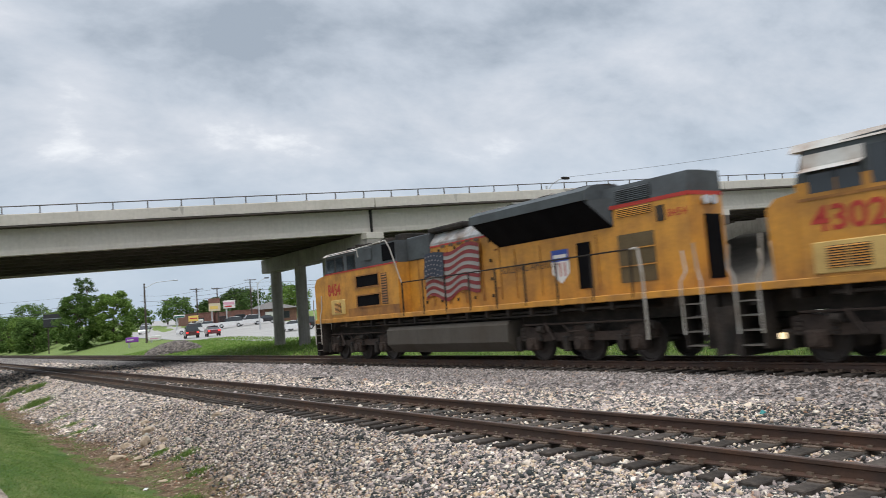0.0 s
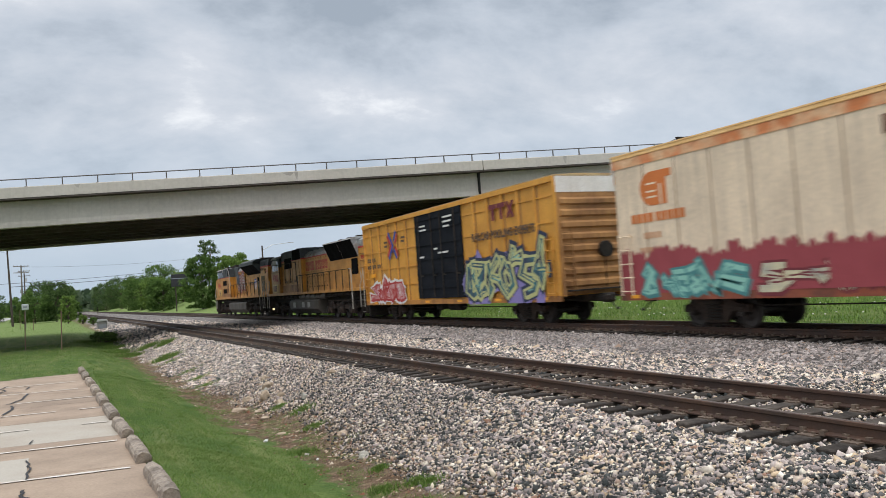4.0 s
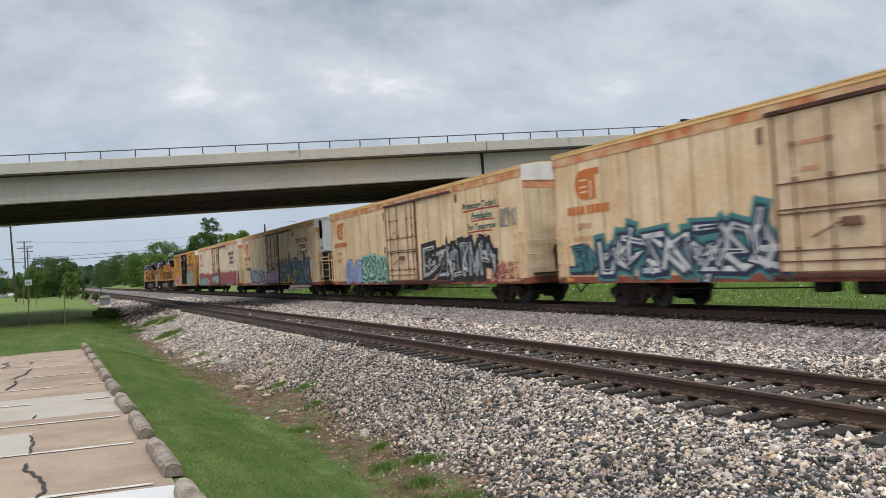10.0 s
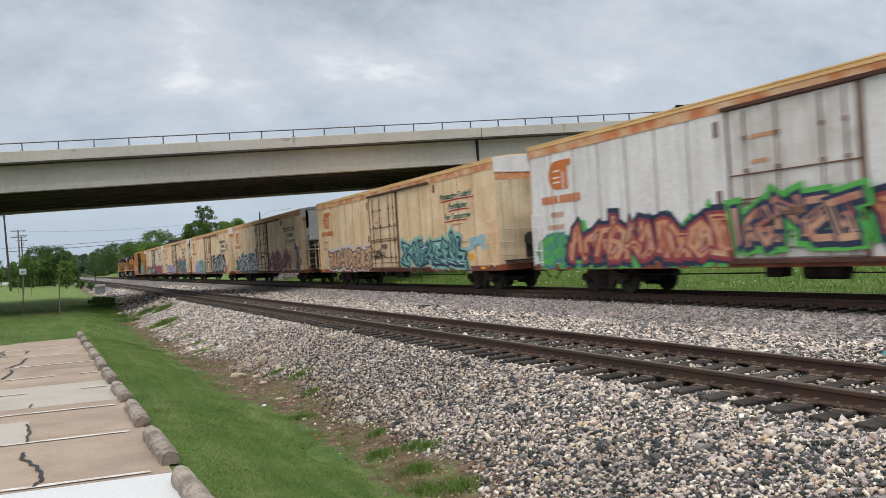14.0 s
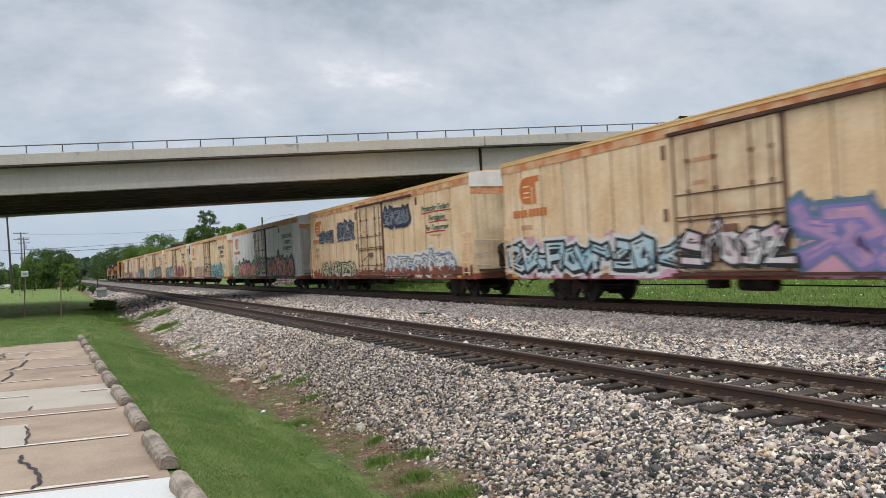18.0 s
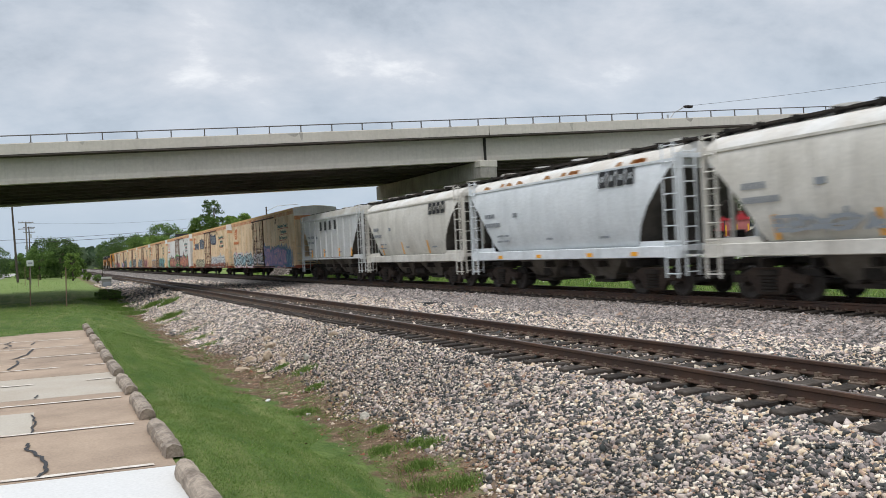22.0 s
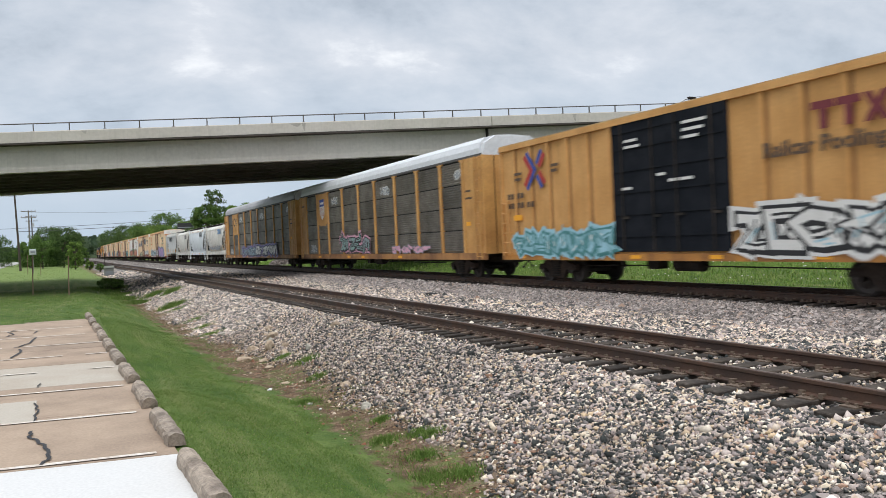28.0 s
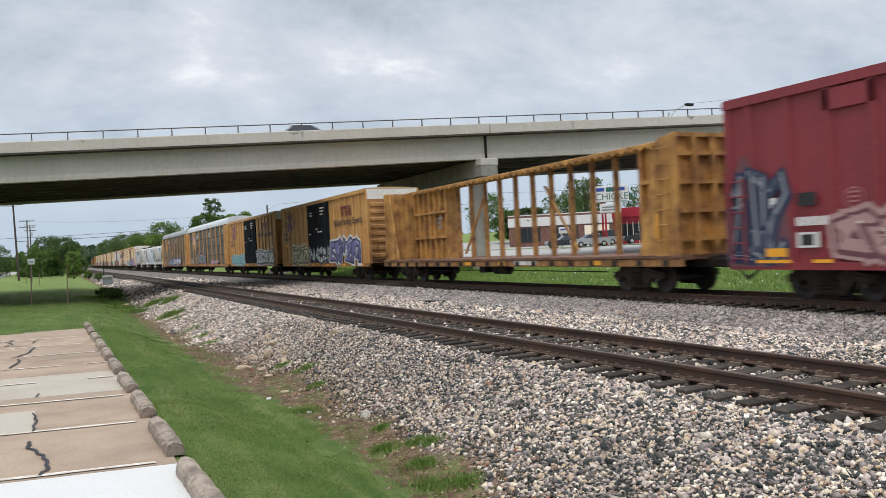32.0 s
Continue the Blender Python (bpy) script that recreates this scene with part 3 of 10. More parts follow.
def lay_ballast():
    rng = np.random.RandomState(7)

    def toe(x, y, r):
        edge = toe_x(y) - 0.22 + 0.16 * np.sin(y * 0.9) + 0.15 * np.sin(y * 2.3 + 1) + np.abs(r.normal(0, 0.62, len(x)))
        yy = (y - 2.0 + 0.25) % 0.5
        return (x > edge) & ~((x > NEAR_C - 1.12 + 0.1 * np.sin(y * 7)) & (np.abs(yy - 0.25) < 0.12))

    def gauge(x, y, r):
        # between the ties and beside the rails
        yy = (y - 2.0 + 0.25) % 0.5
        on_tie = (np.abs(yy - 0.25) < 0.115) & (r.uniform(0, 1, len(x)) > 0.04)
        rail = np.abs(np.abs(x - NEAR_C) - 0.7545) < 0.1
        return ~(on_tie | rail)

    def main(x, y, r):
        yy = (y - 6.0 + 0.25) % 0.5
        return (np.abs(yy - 0.25) > 0.12) & (np.abs(np.abs(x - FAR_C) - 0.7545) > 0.1)

    def front(x, y, r):
        return toe(x, y, r) & (y > 6.6 - 1.45 * (x - 4.1))

    def corner(x, y, r):
        return toe(x, y, r) & (y <= 6.6 - 1.45 * (x - 4.1))

    loose("ballast", stones(rng, 74000, (3.4, 7.1), (3.0, 11.0), 0.030, front, shape="block"), 8, CUBE, STONE, "pale mixed crushed stone beside the siding", "ballast")
    sets = [stones(rng, 60000, (3.4, 7.1), (11.0, 24), 0.034, toe),
            stones(rng, 26000, (7.1, 9.3), (3, 15), 0.033, gauge, 0.7), stones(rng, 9000, (9.25, 13.2), (5, 9), 0.038)]
    loose("ballast", np.concatenate(sets), 6, OCTA, STONE, "pale mixed crushed stone beside and between the siding's ties", "ballast")
    sets = [stones(rng, 9000, (3.4, 7.1), (-2, 8), 0.06, corner, shape="chip"), stones(rng, 34000, (9.25, 13.2), (9, 18), 0.044, shape="chip"), stones(rng, 62000, (3.2, 7.1), (24, 50), 0.044, toe, shape="chip"), stones(rng, 22000, (7.1, 9.3), (15, 40), 0.045, gauge, 0.5, shape="chip"),
            stones(rng, 48000, (9.25, 13.2), (18, 48), 0.058, shape="chip"), stones(rng, 20000, (3.4, 7.1), (50, 95), 0.10, toe, shape="chip"), stones(rng, 16000, (9.25, 13.2), (48, 95), 0.11, shape="chip")]
    loose("ballast", np.concatenate(sets), 5, CHIP, STONE, "pale crushed stone running on under the bridge", "ballast")
    sets = [stones(rng, 48000, (12.7, 15.65), (6, 28), 0.040, shape="chip", lift=0.35), stones(rng, 20000, (12.7, 15.65), (28, 60), 0.065, shape="chip"),
            stones(rng, 16000, (15.65, 18.1), (6, 34), 0.045, main, 0.3, shape="chip"), stones(rng, 6000, (18.1, 19.9), (8, 40), 0.06, shape="chip")]
    loose("main_line_ballast", np.concatenate(sets), 5, CHIP, STONE_G, "brown-grey crushed stone along the main line", "ballast")

    # loose stones scattered over the bare dirt
    def r_bare(x, y):
        return np.exp(-(((x - 0.2 * grass_x(y) - 0.8 * toe_x(y)) / 0.55) ** 2)) * (0.45 + 0.55 * np.sin(x * 4 + y * 1.9) ** 2)

    def bare(x, y, r):
        return r.uniform(0, 1, len(x)) < np.clip((x - grass_x(y) + 0.25) / (toe_x(y) - grass_x(y) + 0.5), 0, 1) ** 1.6

    sets = [stones(rng, 20000, (2.9, 5.2), (5, 40), 0.034, bare, 0.15, shape="chip")]
    n = 26000
    x, y = rng.uniform(2.8, 5.4, n), rng.uniform(5, 46, n)
    k = (r_bare(x, y) > rng.uniform(0, 1, n))
    x, y = x[k], y[k]
    quad = np.array([(-0.5, -0.25, 0), (0.1, -0.4, 0.15), (0.55, 0.05, 0), (0.0, 0.4, 0.12)])
    tilt = turns(rng, len(x)); tilt[:, 2, :2] *= 0.35
    v = np.einsum("nij,kj->nki", tilt, quad) * rng.uniform(0.02, 0.055, len(x))[:, None, None] + np.stack([x, y, ground_z(x, y) + 0.02], 1)[:, None, :]
    loose("leaf_litter", v, 1, [(0, 1, 2, 3)], stone_material("dead_leaves", [(0.0, (0.05, 0.025, 0.014)), (0.4, (0.13, 0.06, 0.03)), (0.7, (0.25, 0.15, 0.08)), (1.0, (0.42, 0.33, 0.22))]), "brown dead leaves and bark over bare dirt", "leaf litter")
    loose("scattered_stones", np.concatenate(sets), 5, CHIP, STONE_T, "small stones scattered over bare dirt", "stones")


lay_ballast()

# ---- grass ----
BLADE = stone_material("grass_blades", [(0.0, (0.075, 0.14, 0.02)), (0.4, (0.105, 0.185, 0.03)), (0.8, (0.155, 0.24, 0.05)), (0.95, (0.22, 0.27, 0.085)), (1.0, (0.34, 0.29, 0.15))])


def blades(rng, n, xr, yr, h, w, keep=None, spots=None):
    if spots is None:
        x, y = rng.uniform(*xr, n), rng.uniform(*yr, n)
    else:
        c = np.array(spots)[rng.randint(0, len(spots), n)]
        rr = np.abs(rng.normal(0, 0.5, n)) * c[:, 2]
        a = rng.uniform(0, 6.283, n)
        x, y = c[:, 0] + rr * np.cos(a), c[:, 1] + rr * np.sin(a)
    if keep is not None:
        k = keep(x, y, rng)
        x, y = x[k], y[k]
    n = len(x)
    a = rng.uniform(0, 6.283, n)
    lean = rng.normal(0, 0.45, (n, 2))
    hh = h * rng.uniform(0.55, 1.25, n)
    z = ground_z(x, y) - 0.005
    v = np.zeros((n, 3, 3))
    v[:, 0] = np.stack([x - np.cos(a) * w, y - np.sin(a) * w, z], 1)
    v[:, 1] = np.stack([x + np.cos(a) * w, y + np.sin(a) * w, z], 1)
    v[:, 2] = np.stack([x + lean[:, 0] * hh, y + lean[:, 1] * hh, z + hh], 1)
    return v


VERGE = stone_material("verge_blades", [(0.0, (0.10, 0.185, 0.03)), (0.4, (0.15, 0.26, 0.045)), (0.8, (0.21, 0.33, 0.07)), (1.0, (0.32, 0.36, 0.12))])


def lay_grass():
    rng = np.random.RandomState(9)

    def verge(x, y, r):
        edge = grass_x(y) + 0.2 * np.sin(y * 1.1) + 0.14 * np.sin(y * 2.9)
        patch = np.sin(x * 3.1 + 1.3 * y) * np.sin(y * 1.7 - x * 1.3) + 0.5 * np.sin(x * 7.3 - y * 4.1)
        return (x < edge - 0.1) | ((r.uniform(0, 1, len(x)) < np.clip(1.1 - (x - edge) / 1.1, 0, 1)) & (patch > 0.25))

    tufts = [(4.13, 10.98, 0.13), (4.22, 9.85, 0.18), (4.32, 9.6, 0.18), (4.73, 16.98, 0.4), (4.43, 15.15, 0.25), (4.55, 18.22, 0.25), (4.0, 8.05, 0.3), (3.65, 8.22, 0.35), (3.8, 10.0, 0.25), (3.9, 9.0, 0.25), (3.7, 13.4, 0.3), (4.49, 36.4, 0.7), (4.4, 31.0, 0.6), (4.1, 25.5, 0.5), (4.3, 28.0, 0.5)]
    weeds = [(3.3, 50, 0.9), (3.4, 55, 1.0), (3.0, 60, 1.2), (2.3, 62, 1.2), (3.6, 63, 1.2), (4.77, 48.4, 0.7), (5.41, 46, 0.5), (4.49, 38, 0.6), (3.6, 46, 0.7)]
    parts = [blades(rng, 105000, (1.12, 4.4), (4.5, 13), 0.022, 0.0038, verge), blades(rng, 60000, (1.05, 4.9), (13, 28.4), 0.026, 0.006, verge),
             blades(rng, 40000, (-9, 4.6), (28.3, 62), 0.035, 0.014, verge), blades(rng, 16000, None, None, 0.07, 0.006, None, tufts),
             blades(rng, 14000, None, None, 0.22, 0.012, None, weeds),
             blades(rng, 5000, (-20, 3), (68, 130), 0.04, 0.04)]
    loose("lawn_grass", np.concatenate(parts), 1, [(0, 1, 2)], BLADE, "short mown green grass", "grass")
    parts = [blades(rng, 45000, (19.7, 30), (8, 48), 0.15, 0.012), blades(rng, 25000, (19.7, 34), (48, 100), 0.2, 0.03), blades(rng, 12000, (28, 37), (10, 60), 0.18, 0.02)]
    loose("verge_grass", np.concatenate(parts), 1, [(0, 1, 2)], VERGE, "long green grass behind the main line", "grass")
    x, y = rng.uniform(21, 27, 500), rng.uniform(8, 40, 500)
    keep = np.sin(x * 3 + y) * np.sin(y * 0.8) > 0.3
    x, y = x[keep], y[keep]
    base = np.array([(a, b, c) for c in (-1, 1) for b in (-1, 1) for a in (-1, 1)], float) * 0.018
    v = base[None] + np.stack([x, y, ground_z(x, y) + 0.17], 1)[:, None, :]
    loose("clover_flowers", v, 6, CUBE, mat("clover_white", (0.7, 0.7, 0.62), 0.8), "small white clover flowers in the grass", "flowers")


lay_grass()

# ---- the parking lot ----
LOT = mat("worn_concrete", (0.325, 0.243, 0.174), 0.9, var=0.36, second=(0.225, 0.167, 0.122), scale=1.1, grain=30, gvar=0.14, per_object=0.13, streak=0)
LOT_W = mat("new_concrete", (0.52, 0.515, 0.50), 0.85, var=0.15, second=(0.48, 0.46, 0.43), scale=0.7, grain=30, gvar=0.08, per_object=0.06)
LOT_P = mat("pale_concrete", (0.39, 0.35, 0.29), 0.88, var=0.3, second=(0.34, 0.29, 0.23), scale=0.9, grain=30, gvar=0.1)
LINE = mat("worn_line_paint", (0.62, 0.58, 0.52), 0.8, var=0.4, second=(0.42, 0.34, 0.27), scale=6, grain=40)
TAR = mat("tar_seal", (0.02, 0.02, 0.022), 0.7, var=0.2)
STOPS = mat("stop_concrete", (0.31, 0.255, 0.20), 0.92, var=0.4, second=(0.12, 0.095, 0.075), scale=5, grain=35, gvar=0.3, bump=0.6, per_object=0.12)
ZL = -0.375


def lot_edge(y):
    return 1.02 - 0.0125 * (y - 8)


def stall_y(k, x):
    """Stall lines lean a little from square."""
    return 8.55 + 2.36 * k - 0.17 * (x - 0.95)


def ribbon(pts, w):
    """A stroke of width w along a polyline, as one outline."""
    L, R = [], []
    n = len(pts)
    for i, p in enumerate(pts):
        a = pts[max(0, i - 1)]; b = pts[min(n - 1, i + 1)]
        dx, dy = b[0] - a[0], b[1] - a[1]
        d = math.hypot(dx, dy) or 1
        k = w * (0.5 if 0 < i < n - 1 else 0.42)
        L.append((p[0] - dy / d * k, p[1] + dx / d * k)); R.append((p[0] + dy / d * k, p[1] - dx / d * k))
    return L + R[::-1]


def parking_lot():
    lot = thing("parking_lot", "weathered tan concrete parking lot with worn white stall lines", "parking lot", kind="structure")
    cols = [1.0, -3.4, -7.5, -11.6, -16]
    rng = np.random.RandomState(3)

    def slab(xa, xb, ya, yb, top, m):
        e = 0.011
        q = [(xa - e, ya - 0.17 * (xa - 0.95) + e), (xb + e, ya - 0.17 * (xb - 0.95) + e), (xb + e, yb - 0.17 * (xb - 0.95) - e), (xa - e, yb - 0.17 * (xa - 0.95) - e)]
        v = [(x, y, ZL - 0.15) for x, y in q] + [(x, y, top - 0.01) for x, y in q] + [(x + (0.008 if i in (1, 2) else -0.008), y + (0.008 if i < 2 else -0.008), top) for i, (x, y) in enumerate(q)]
        f = [(8, 9, 10, 11)] + [(i, (i + 1) % 4, 4 + (i + 1) % 4, 4 + i) for i in range(4)] + [(4 + i, 4 + (i + 1) % 4, 8 + (i + 1) % 4, 8 + i) for i in range(4)]
        Geo().add(v, f).ob("slab", m, lot)

    for j in range(-6, 8):
        ya, yb = 8.5 + 2.72 * j, 8.5 + 2.72 * (j + 1)
        for c, (xa, xb) in enumerate(zip(cols, cols[1:])):
            pale = j in (2, -1, -2) or (c and rng.uniform() < 0.15)
            slab(lot_edge(ya) if c == 0 else xa, xb, ya, min(yb, 28.3), ZL + rng.uniform(-0.004, 0.003), (LOT_W if j < 0 else LOT_P) if pale else LOT)
    slab(-0.37, -2.2, 11.05, 12.65, ZL + 0.004, LOT_P)
    g = Geo()
    g.box(-16, 0.9, -8, 28.2, ZL - 0.2, ZL - 0.022)
    g.ob("joint_bed", DARK, lot)
    for k in range(-2, 8):
        g = Geo()
        xs = np.linspace(0.8 if k < 6 else 0.5, -4.6, 14)
        for a, b in zip(xs, xs[1:]):
            if rng.uniform() < 0.06:
                continue
            ya, yb = stall_y(k, a) + 0.055, stall_y(k, b) + 0.055
            w = 0.045 + rng.uniform(-0.008, 0.004)
            g.add([(a, ya - w, ZL + 0.012), (a, ya + w, ZL + 0.012), (b, yb + w, ZL + 0.012), (b, yb - w, ZL + 0.012)], [(0, 1, 2, 3)])
        g.ob("stall_line", LINE, lot, "worn white stall line", fix=False)
    for pts, w in (([(-0.41, 10.6), (-0.40, 10.3), (-0.28, 9.85), (-0.20, 9.3), (-0.19, 9.05), (-0.26, 8.8)], 0.075), ([(-0.66, 22.9), (-0.72, 21.6), (-0.95, 20.8), (-1.05, 20.7)], 0.11), ([(-0.9, 20.3), (-0.86, 19.6), (-1.0, 18.6)], 0.1),
                   ([(-1.22, 25.8), (-1.38, 25.1), (-1.2, 24.4), (-1.36, 23.8), (-0.7, 23.4)], 0.09), ([(-0.40, 12.6), (-0.36, 12.0), (-0.38, 11.2)], 0.05), ([(-0.66, 24.9), (-0.72, 24.2)], 0.09), ([(-0.4, 14.15), (-0.36, 14.5)], 0.05)):
        fine = []
        for a, b in zip(pts, pts[1:]):
            for q in (0, 0.25, 0.5, 0.75):
                fine.append((a[0] + (b[0] - a[0]) * q + rng.uniform(-0.022, 0.022), a[1] + (b[1] - a[1]) * q + rng.uniform(-0.03, 0.03)))
        rb = ribbon(fine + [pts[-1]], w * 0.52)
        g = Geo(); n = len(rb)
        m = n // 2
        vv = [(x, y, ZL + 0.016) for x, y in rb]
        g.add(vv, [(i, i + 1, n - 2 - i, n - 1 - i) for i in range(m - 1)])
        g.ob("tar_crack", TAR, lot, "black tar-filled crack", fix=False)
    return lot


parking_lot()


def wheel_stops():
    rng = random.Random(6)
    base = None
    prof = [(-0.1, 0), (0.1, 0), (0.096, 0.075), (0.075, 0.12), (0.025, 0.145), (-0.025, 0.145), (-0.075, 0.12), (-0.096, 0.075)]
    for k in range(-2, 9):
        y0 = stall_y(k, 0.95) + 0.45
        x = lot_edge(y0) - 0.02
        g = Geo()
        n, m = len(prof), 16
        v = []
        for i in range(m + 1):
            yy = -0.83 + 1.66 * i / m
            tap = 0.94 if i in (0, m) else 1.0
            for a, b in prof:
                v.append((a * tap + rng.uniform(-0.009, 0.009), yy + rng.uniform(-0.012, 0.012), max(0, b * tap + rng.uniform(-0.011, 0.009))))
        f = [tuple(range(n))[::-1], tuple(range(m * n, m * n + n))] + [(i * n + j, i * n + (j + 1) % n, (i + 1) * n + (j + 1) % n, (i + 1) * n + j) for i in range(m) for j in range(n)]
        o = g.add(v, f).ob("wheel_stop", STOPS, None, smooth=False)
        tagged(o, "weathered grey concrete wheel stop at the lot's edge", "wheel stop", "wheel stops")
        o.matrix_basis = pose(x + 0.02, y0 + 0.64, ZL + 0.002, 0, 0, 0.7 + rng.uniform(-0.8, 0.8))


wheel_stops()


def rock(x, y, s, m, label, cat="rock", seed=0, sink=0.3):
    rng = random.Random(seed)
    bm = bmesh.new()
    bmesh.ops.create_icosphere(bm, subdivisions=2, radius=0.5)
    off = Vector((seed * 3.7, seed * 1.9, 0.4))
    for v in bm.verts:
        k = 0.95 + 0.55 * noise.noise(v.co * 2.2 + off) + 0.22 * noise.noise(v.co * 6 + off) + rng.uniform(-0.03, 0.03)
        v.co = Vector((v.co.x * k * s[0], v.co.y * k * s[1], v.co.z * k * s[2]))
    me = bpy.data.meshes.new(cat)
    bm.to_mesh(me); bm.free()
    me.materials.append(m)
    o = tagged(new(cat.replace(" ", "_"), me), label, cat, "rocks" if cat == "rock" else "")
    o.matrix_basis = pose(x, y, float(ground_z(x, y)) + s[2] * (0.5 - sink), 0, 0, rng.uniform(0, 180))
    return o


LIME = mat("tan_limestone", (0.42, 0.335, 0.24), 0.9, var=0.4, second=(0.22, 0.15, 0.095), scale=6, grain=30, gvar=0.2)
LIME_G = mat("grey_limestone", (0.38, 0.36, 0.30), 0.9, var=0.3, scale=6, grain=30, gvar=0.2)
for i, (x, y, s) in enumerate([(4.23, 11.89, (0.24, 0.2, 0.2)), (4.97, 20.99, (0.5, 0.36, 0.36)), (4.60, 19.79, (0.34, 0.34, 0.46)), (4.33, 20.48, (0.46, 0.34, 0.26)), (5.06, 17.88, (0.22, 0.2, 0.32)), (4.66, 18.63, (0.4, 0.28, 0.26)),
                               (3.90, 19.49, (0.5, 0.32, 0.2)), (6.1, 18.98, (0.34, 0.26, 0.24)), (3.71, 13.2, (0.12, 0.1, 0.08)), (3.9, 15.58, (0.22, 0.16, 0.1)), (4.51, 13.68, (0.34, 0.24, 0.16)), (4.09, 17.67, (0.42, 0.28, 0.18)),
                               (4.75, 20.4, (0.34, 0.26, 0.3)), (4.85, 19.2, (0.3, 0.22, 0.3)), (4.2, 18.7, (0.36, 0.22, 0.16)), (5.2, 22.3, (0.34, 0.26, 0.24)), (4.3, 24.5, (0.34, 0.26, 0.18)), (4.5, 27.0, (0.3, 0.26, 0.2))]):
    rock(x, y, tuple(q * 0.8 for q in s), LIME if i % 4 else LIME_G, "rough tan limestone rock half buried in dirt", seed=i, sink=0.42)
rock(3.45, 15.0, (0.12, 0.08, 0.05), mat("paper_white", (0.75, 0.75, 0.73), 0.7), "crumpled white scrap of litter on the grass", "litter", 41, 0.1)
rock(3.71, 12.61, (0.05, 0.05, 0.04), mat("paper_white", (0.75, 0.75, 0.73), 0.7), "small white scrap of litter on the grass", "litter", 42, 0.1)
rock(12.6, 27.4, (0.6, 0.35, 0.12), mat("scrap_black", (0.02, 0.02, 0.02), 0.8), "flat black scrap lying on the ballast", "scrap", 43, 0.1)
rock(11.6, 8.2, (0.12, 0.1, 0.08), mat("teal_plastic", (0.03, 0.25, 0.24), 0.5), "small teal plastic scrap on the ballast", "scrap", 44, 0.1)
# ---- the train: parts shared by its cars ----
K = 0.957


def run(t):
    """Metres the train has gone at t seconds."""
    return 13.015 * t + (0.01436 * (t - 18) ** 2 if t > 18 else 0.0)


TRAIN, WHEELS, CACHE = [], [], {}
BLACK = mat("grimy_black_steel", (0.022, 0.020, 0.018), 0.8, spec=0.15, var=0.4, second=(0.06, 0.048, 0.04), grain=14, gvar=0.3)
TRUCK = mat("rusty_truck_steel", (0.055, 0.040, 0.032), 0.9, spec=0.15, var=0.45, second=(0.035, 0.028, 0.025), grain=16, gvar=0.35)
WHEEL = mat("wheel_steel", (0.06, 0.05, 0.045), 0.6, metal=0.4, var=0.3, second=(0.03, 0.025, 0.022))
END_WHITE = mat("end_white", (0.80, 0.78, 0.74), 0.6, var=0.2, second=(0.55, 0.48, 0.38), scale=1.0, streak=0.2)
WHITE = mat("white_rail_paint", (0.48, 0.46, 0.42), 0.6, var=0.35, second=(0.26, 0.22, 0.17))
GLASS = mat("dark_cab_glass", (0.02, 0.025, 0.028), 0.08, var=0.05, bump=0, spec=0.7)


PAINT = {}


def flat_paint(name, col):
    PAINT["paint_" + name] = col
    return mat("paint_" + name, col, 0.6, var=0.15, second=tuple(c * 0.75 for c in col), grain=30, gvar=0.08, bump=0.05)


P_RED, P_BLUE, P_BLACK, P_WHITE = (flat_paint(*a) for a in (("red", (0.42, 0.035, 0.03)), ("blue", (0.03, 0.07, 0.32)), ("black", (0.018, 0.018, 0.02)), ("white", (0.68, 0.67, 0.64))))
P_NAVY, P_TEAL, P_MINT, P_PINK, P_LILAC = (flat_paint(*a) for a in (("navy", (0.02, 0.03, 0.07)), ("teal", (0.06, 0.22, 0.22)), ("mint", (0.25, 0.52, 0.43)), ("pink", (0.62, 0.33, 0.42)), ("lilac", (0.24, 0.20, 0.45))))
P_SKY, P_LIME, P_CREAM, P_ORANGE, P_MAROON = (flat_paint(*a) for a in (("sky", (0.30, 0.52, 0.60)), ("lime", (0.10, 0.42, 0.08)), ("cream", (0.62, 0.57, 0.36)), ("orange", (0.60, 0.17, 0.035)), ("maroon", (0.16, 0.022, 0.03))))
P_YEL, P_GREY, P_GREEN, P_PEACH, P_WINE = (flat_paint(*a) for a in (("yellow", (0.75, 0.42, 0.02)), ("grey", (0.22, 0.24, 0.26)), ("green", (0.03, 0.12, 0.10)), ("peach", (0.62, 0.36, 0.22)), ("wine", (0.30, 0.05, 0.06))))
P_BROWN = flat_paint("brown", (0.10, 0.06, 0.035))


def shared(key, build, name, parent, m, label=""):
    """A part whose mesh is built once and then used again."""
    if key not in CACHE:
        o = build()
        CACHE[key] = o.data
        bpy.data.objects.remove(o)
    o = new(name, CACHE[key])
    o.parent = parent
    o.matrix_basis = m
    if label:
        o["label"] = label
    return o


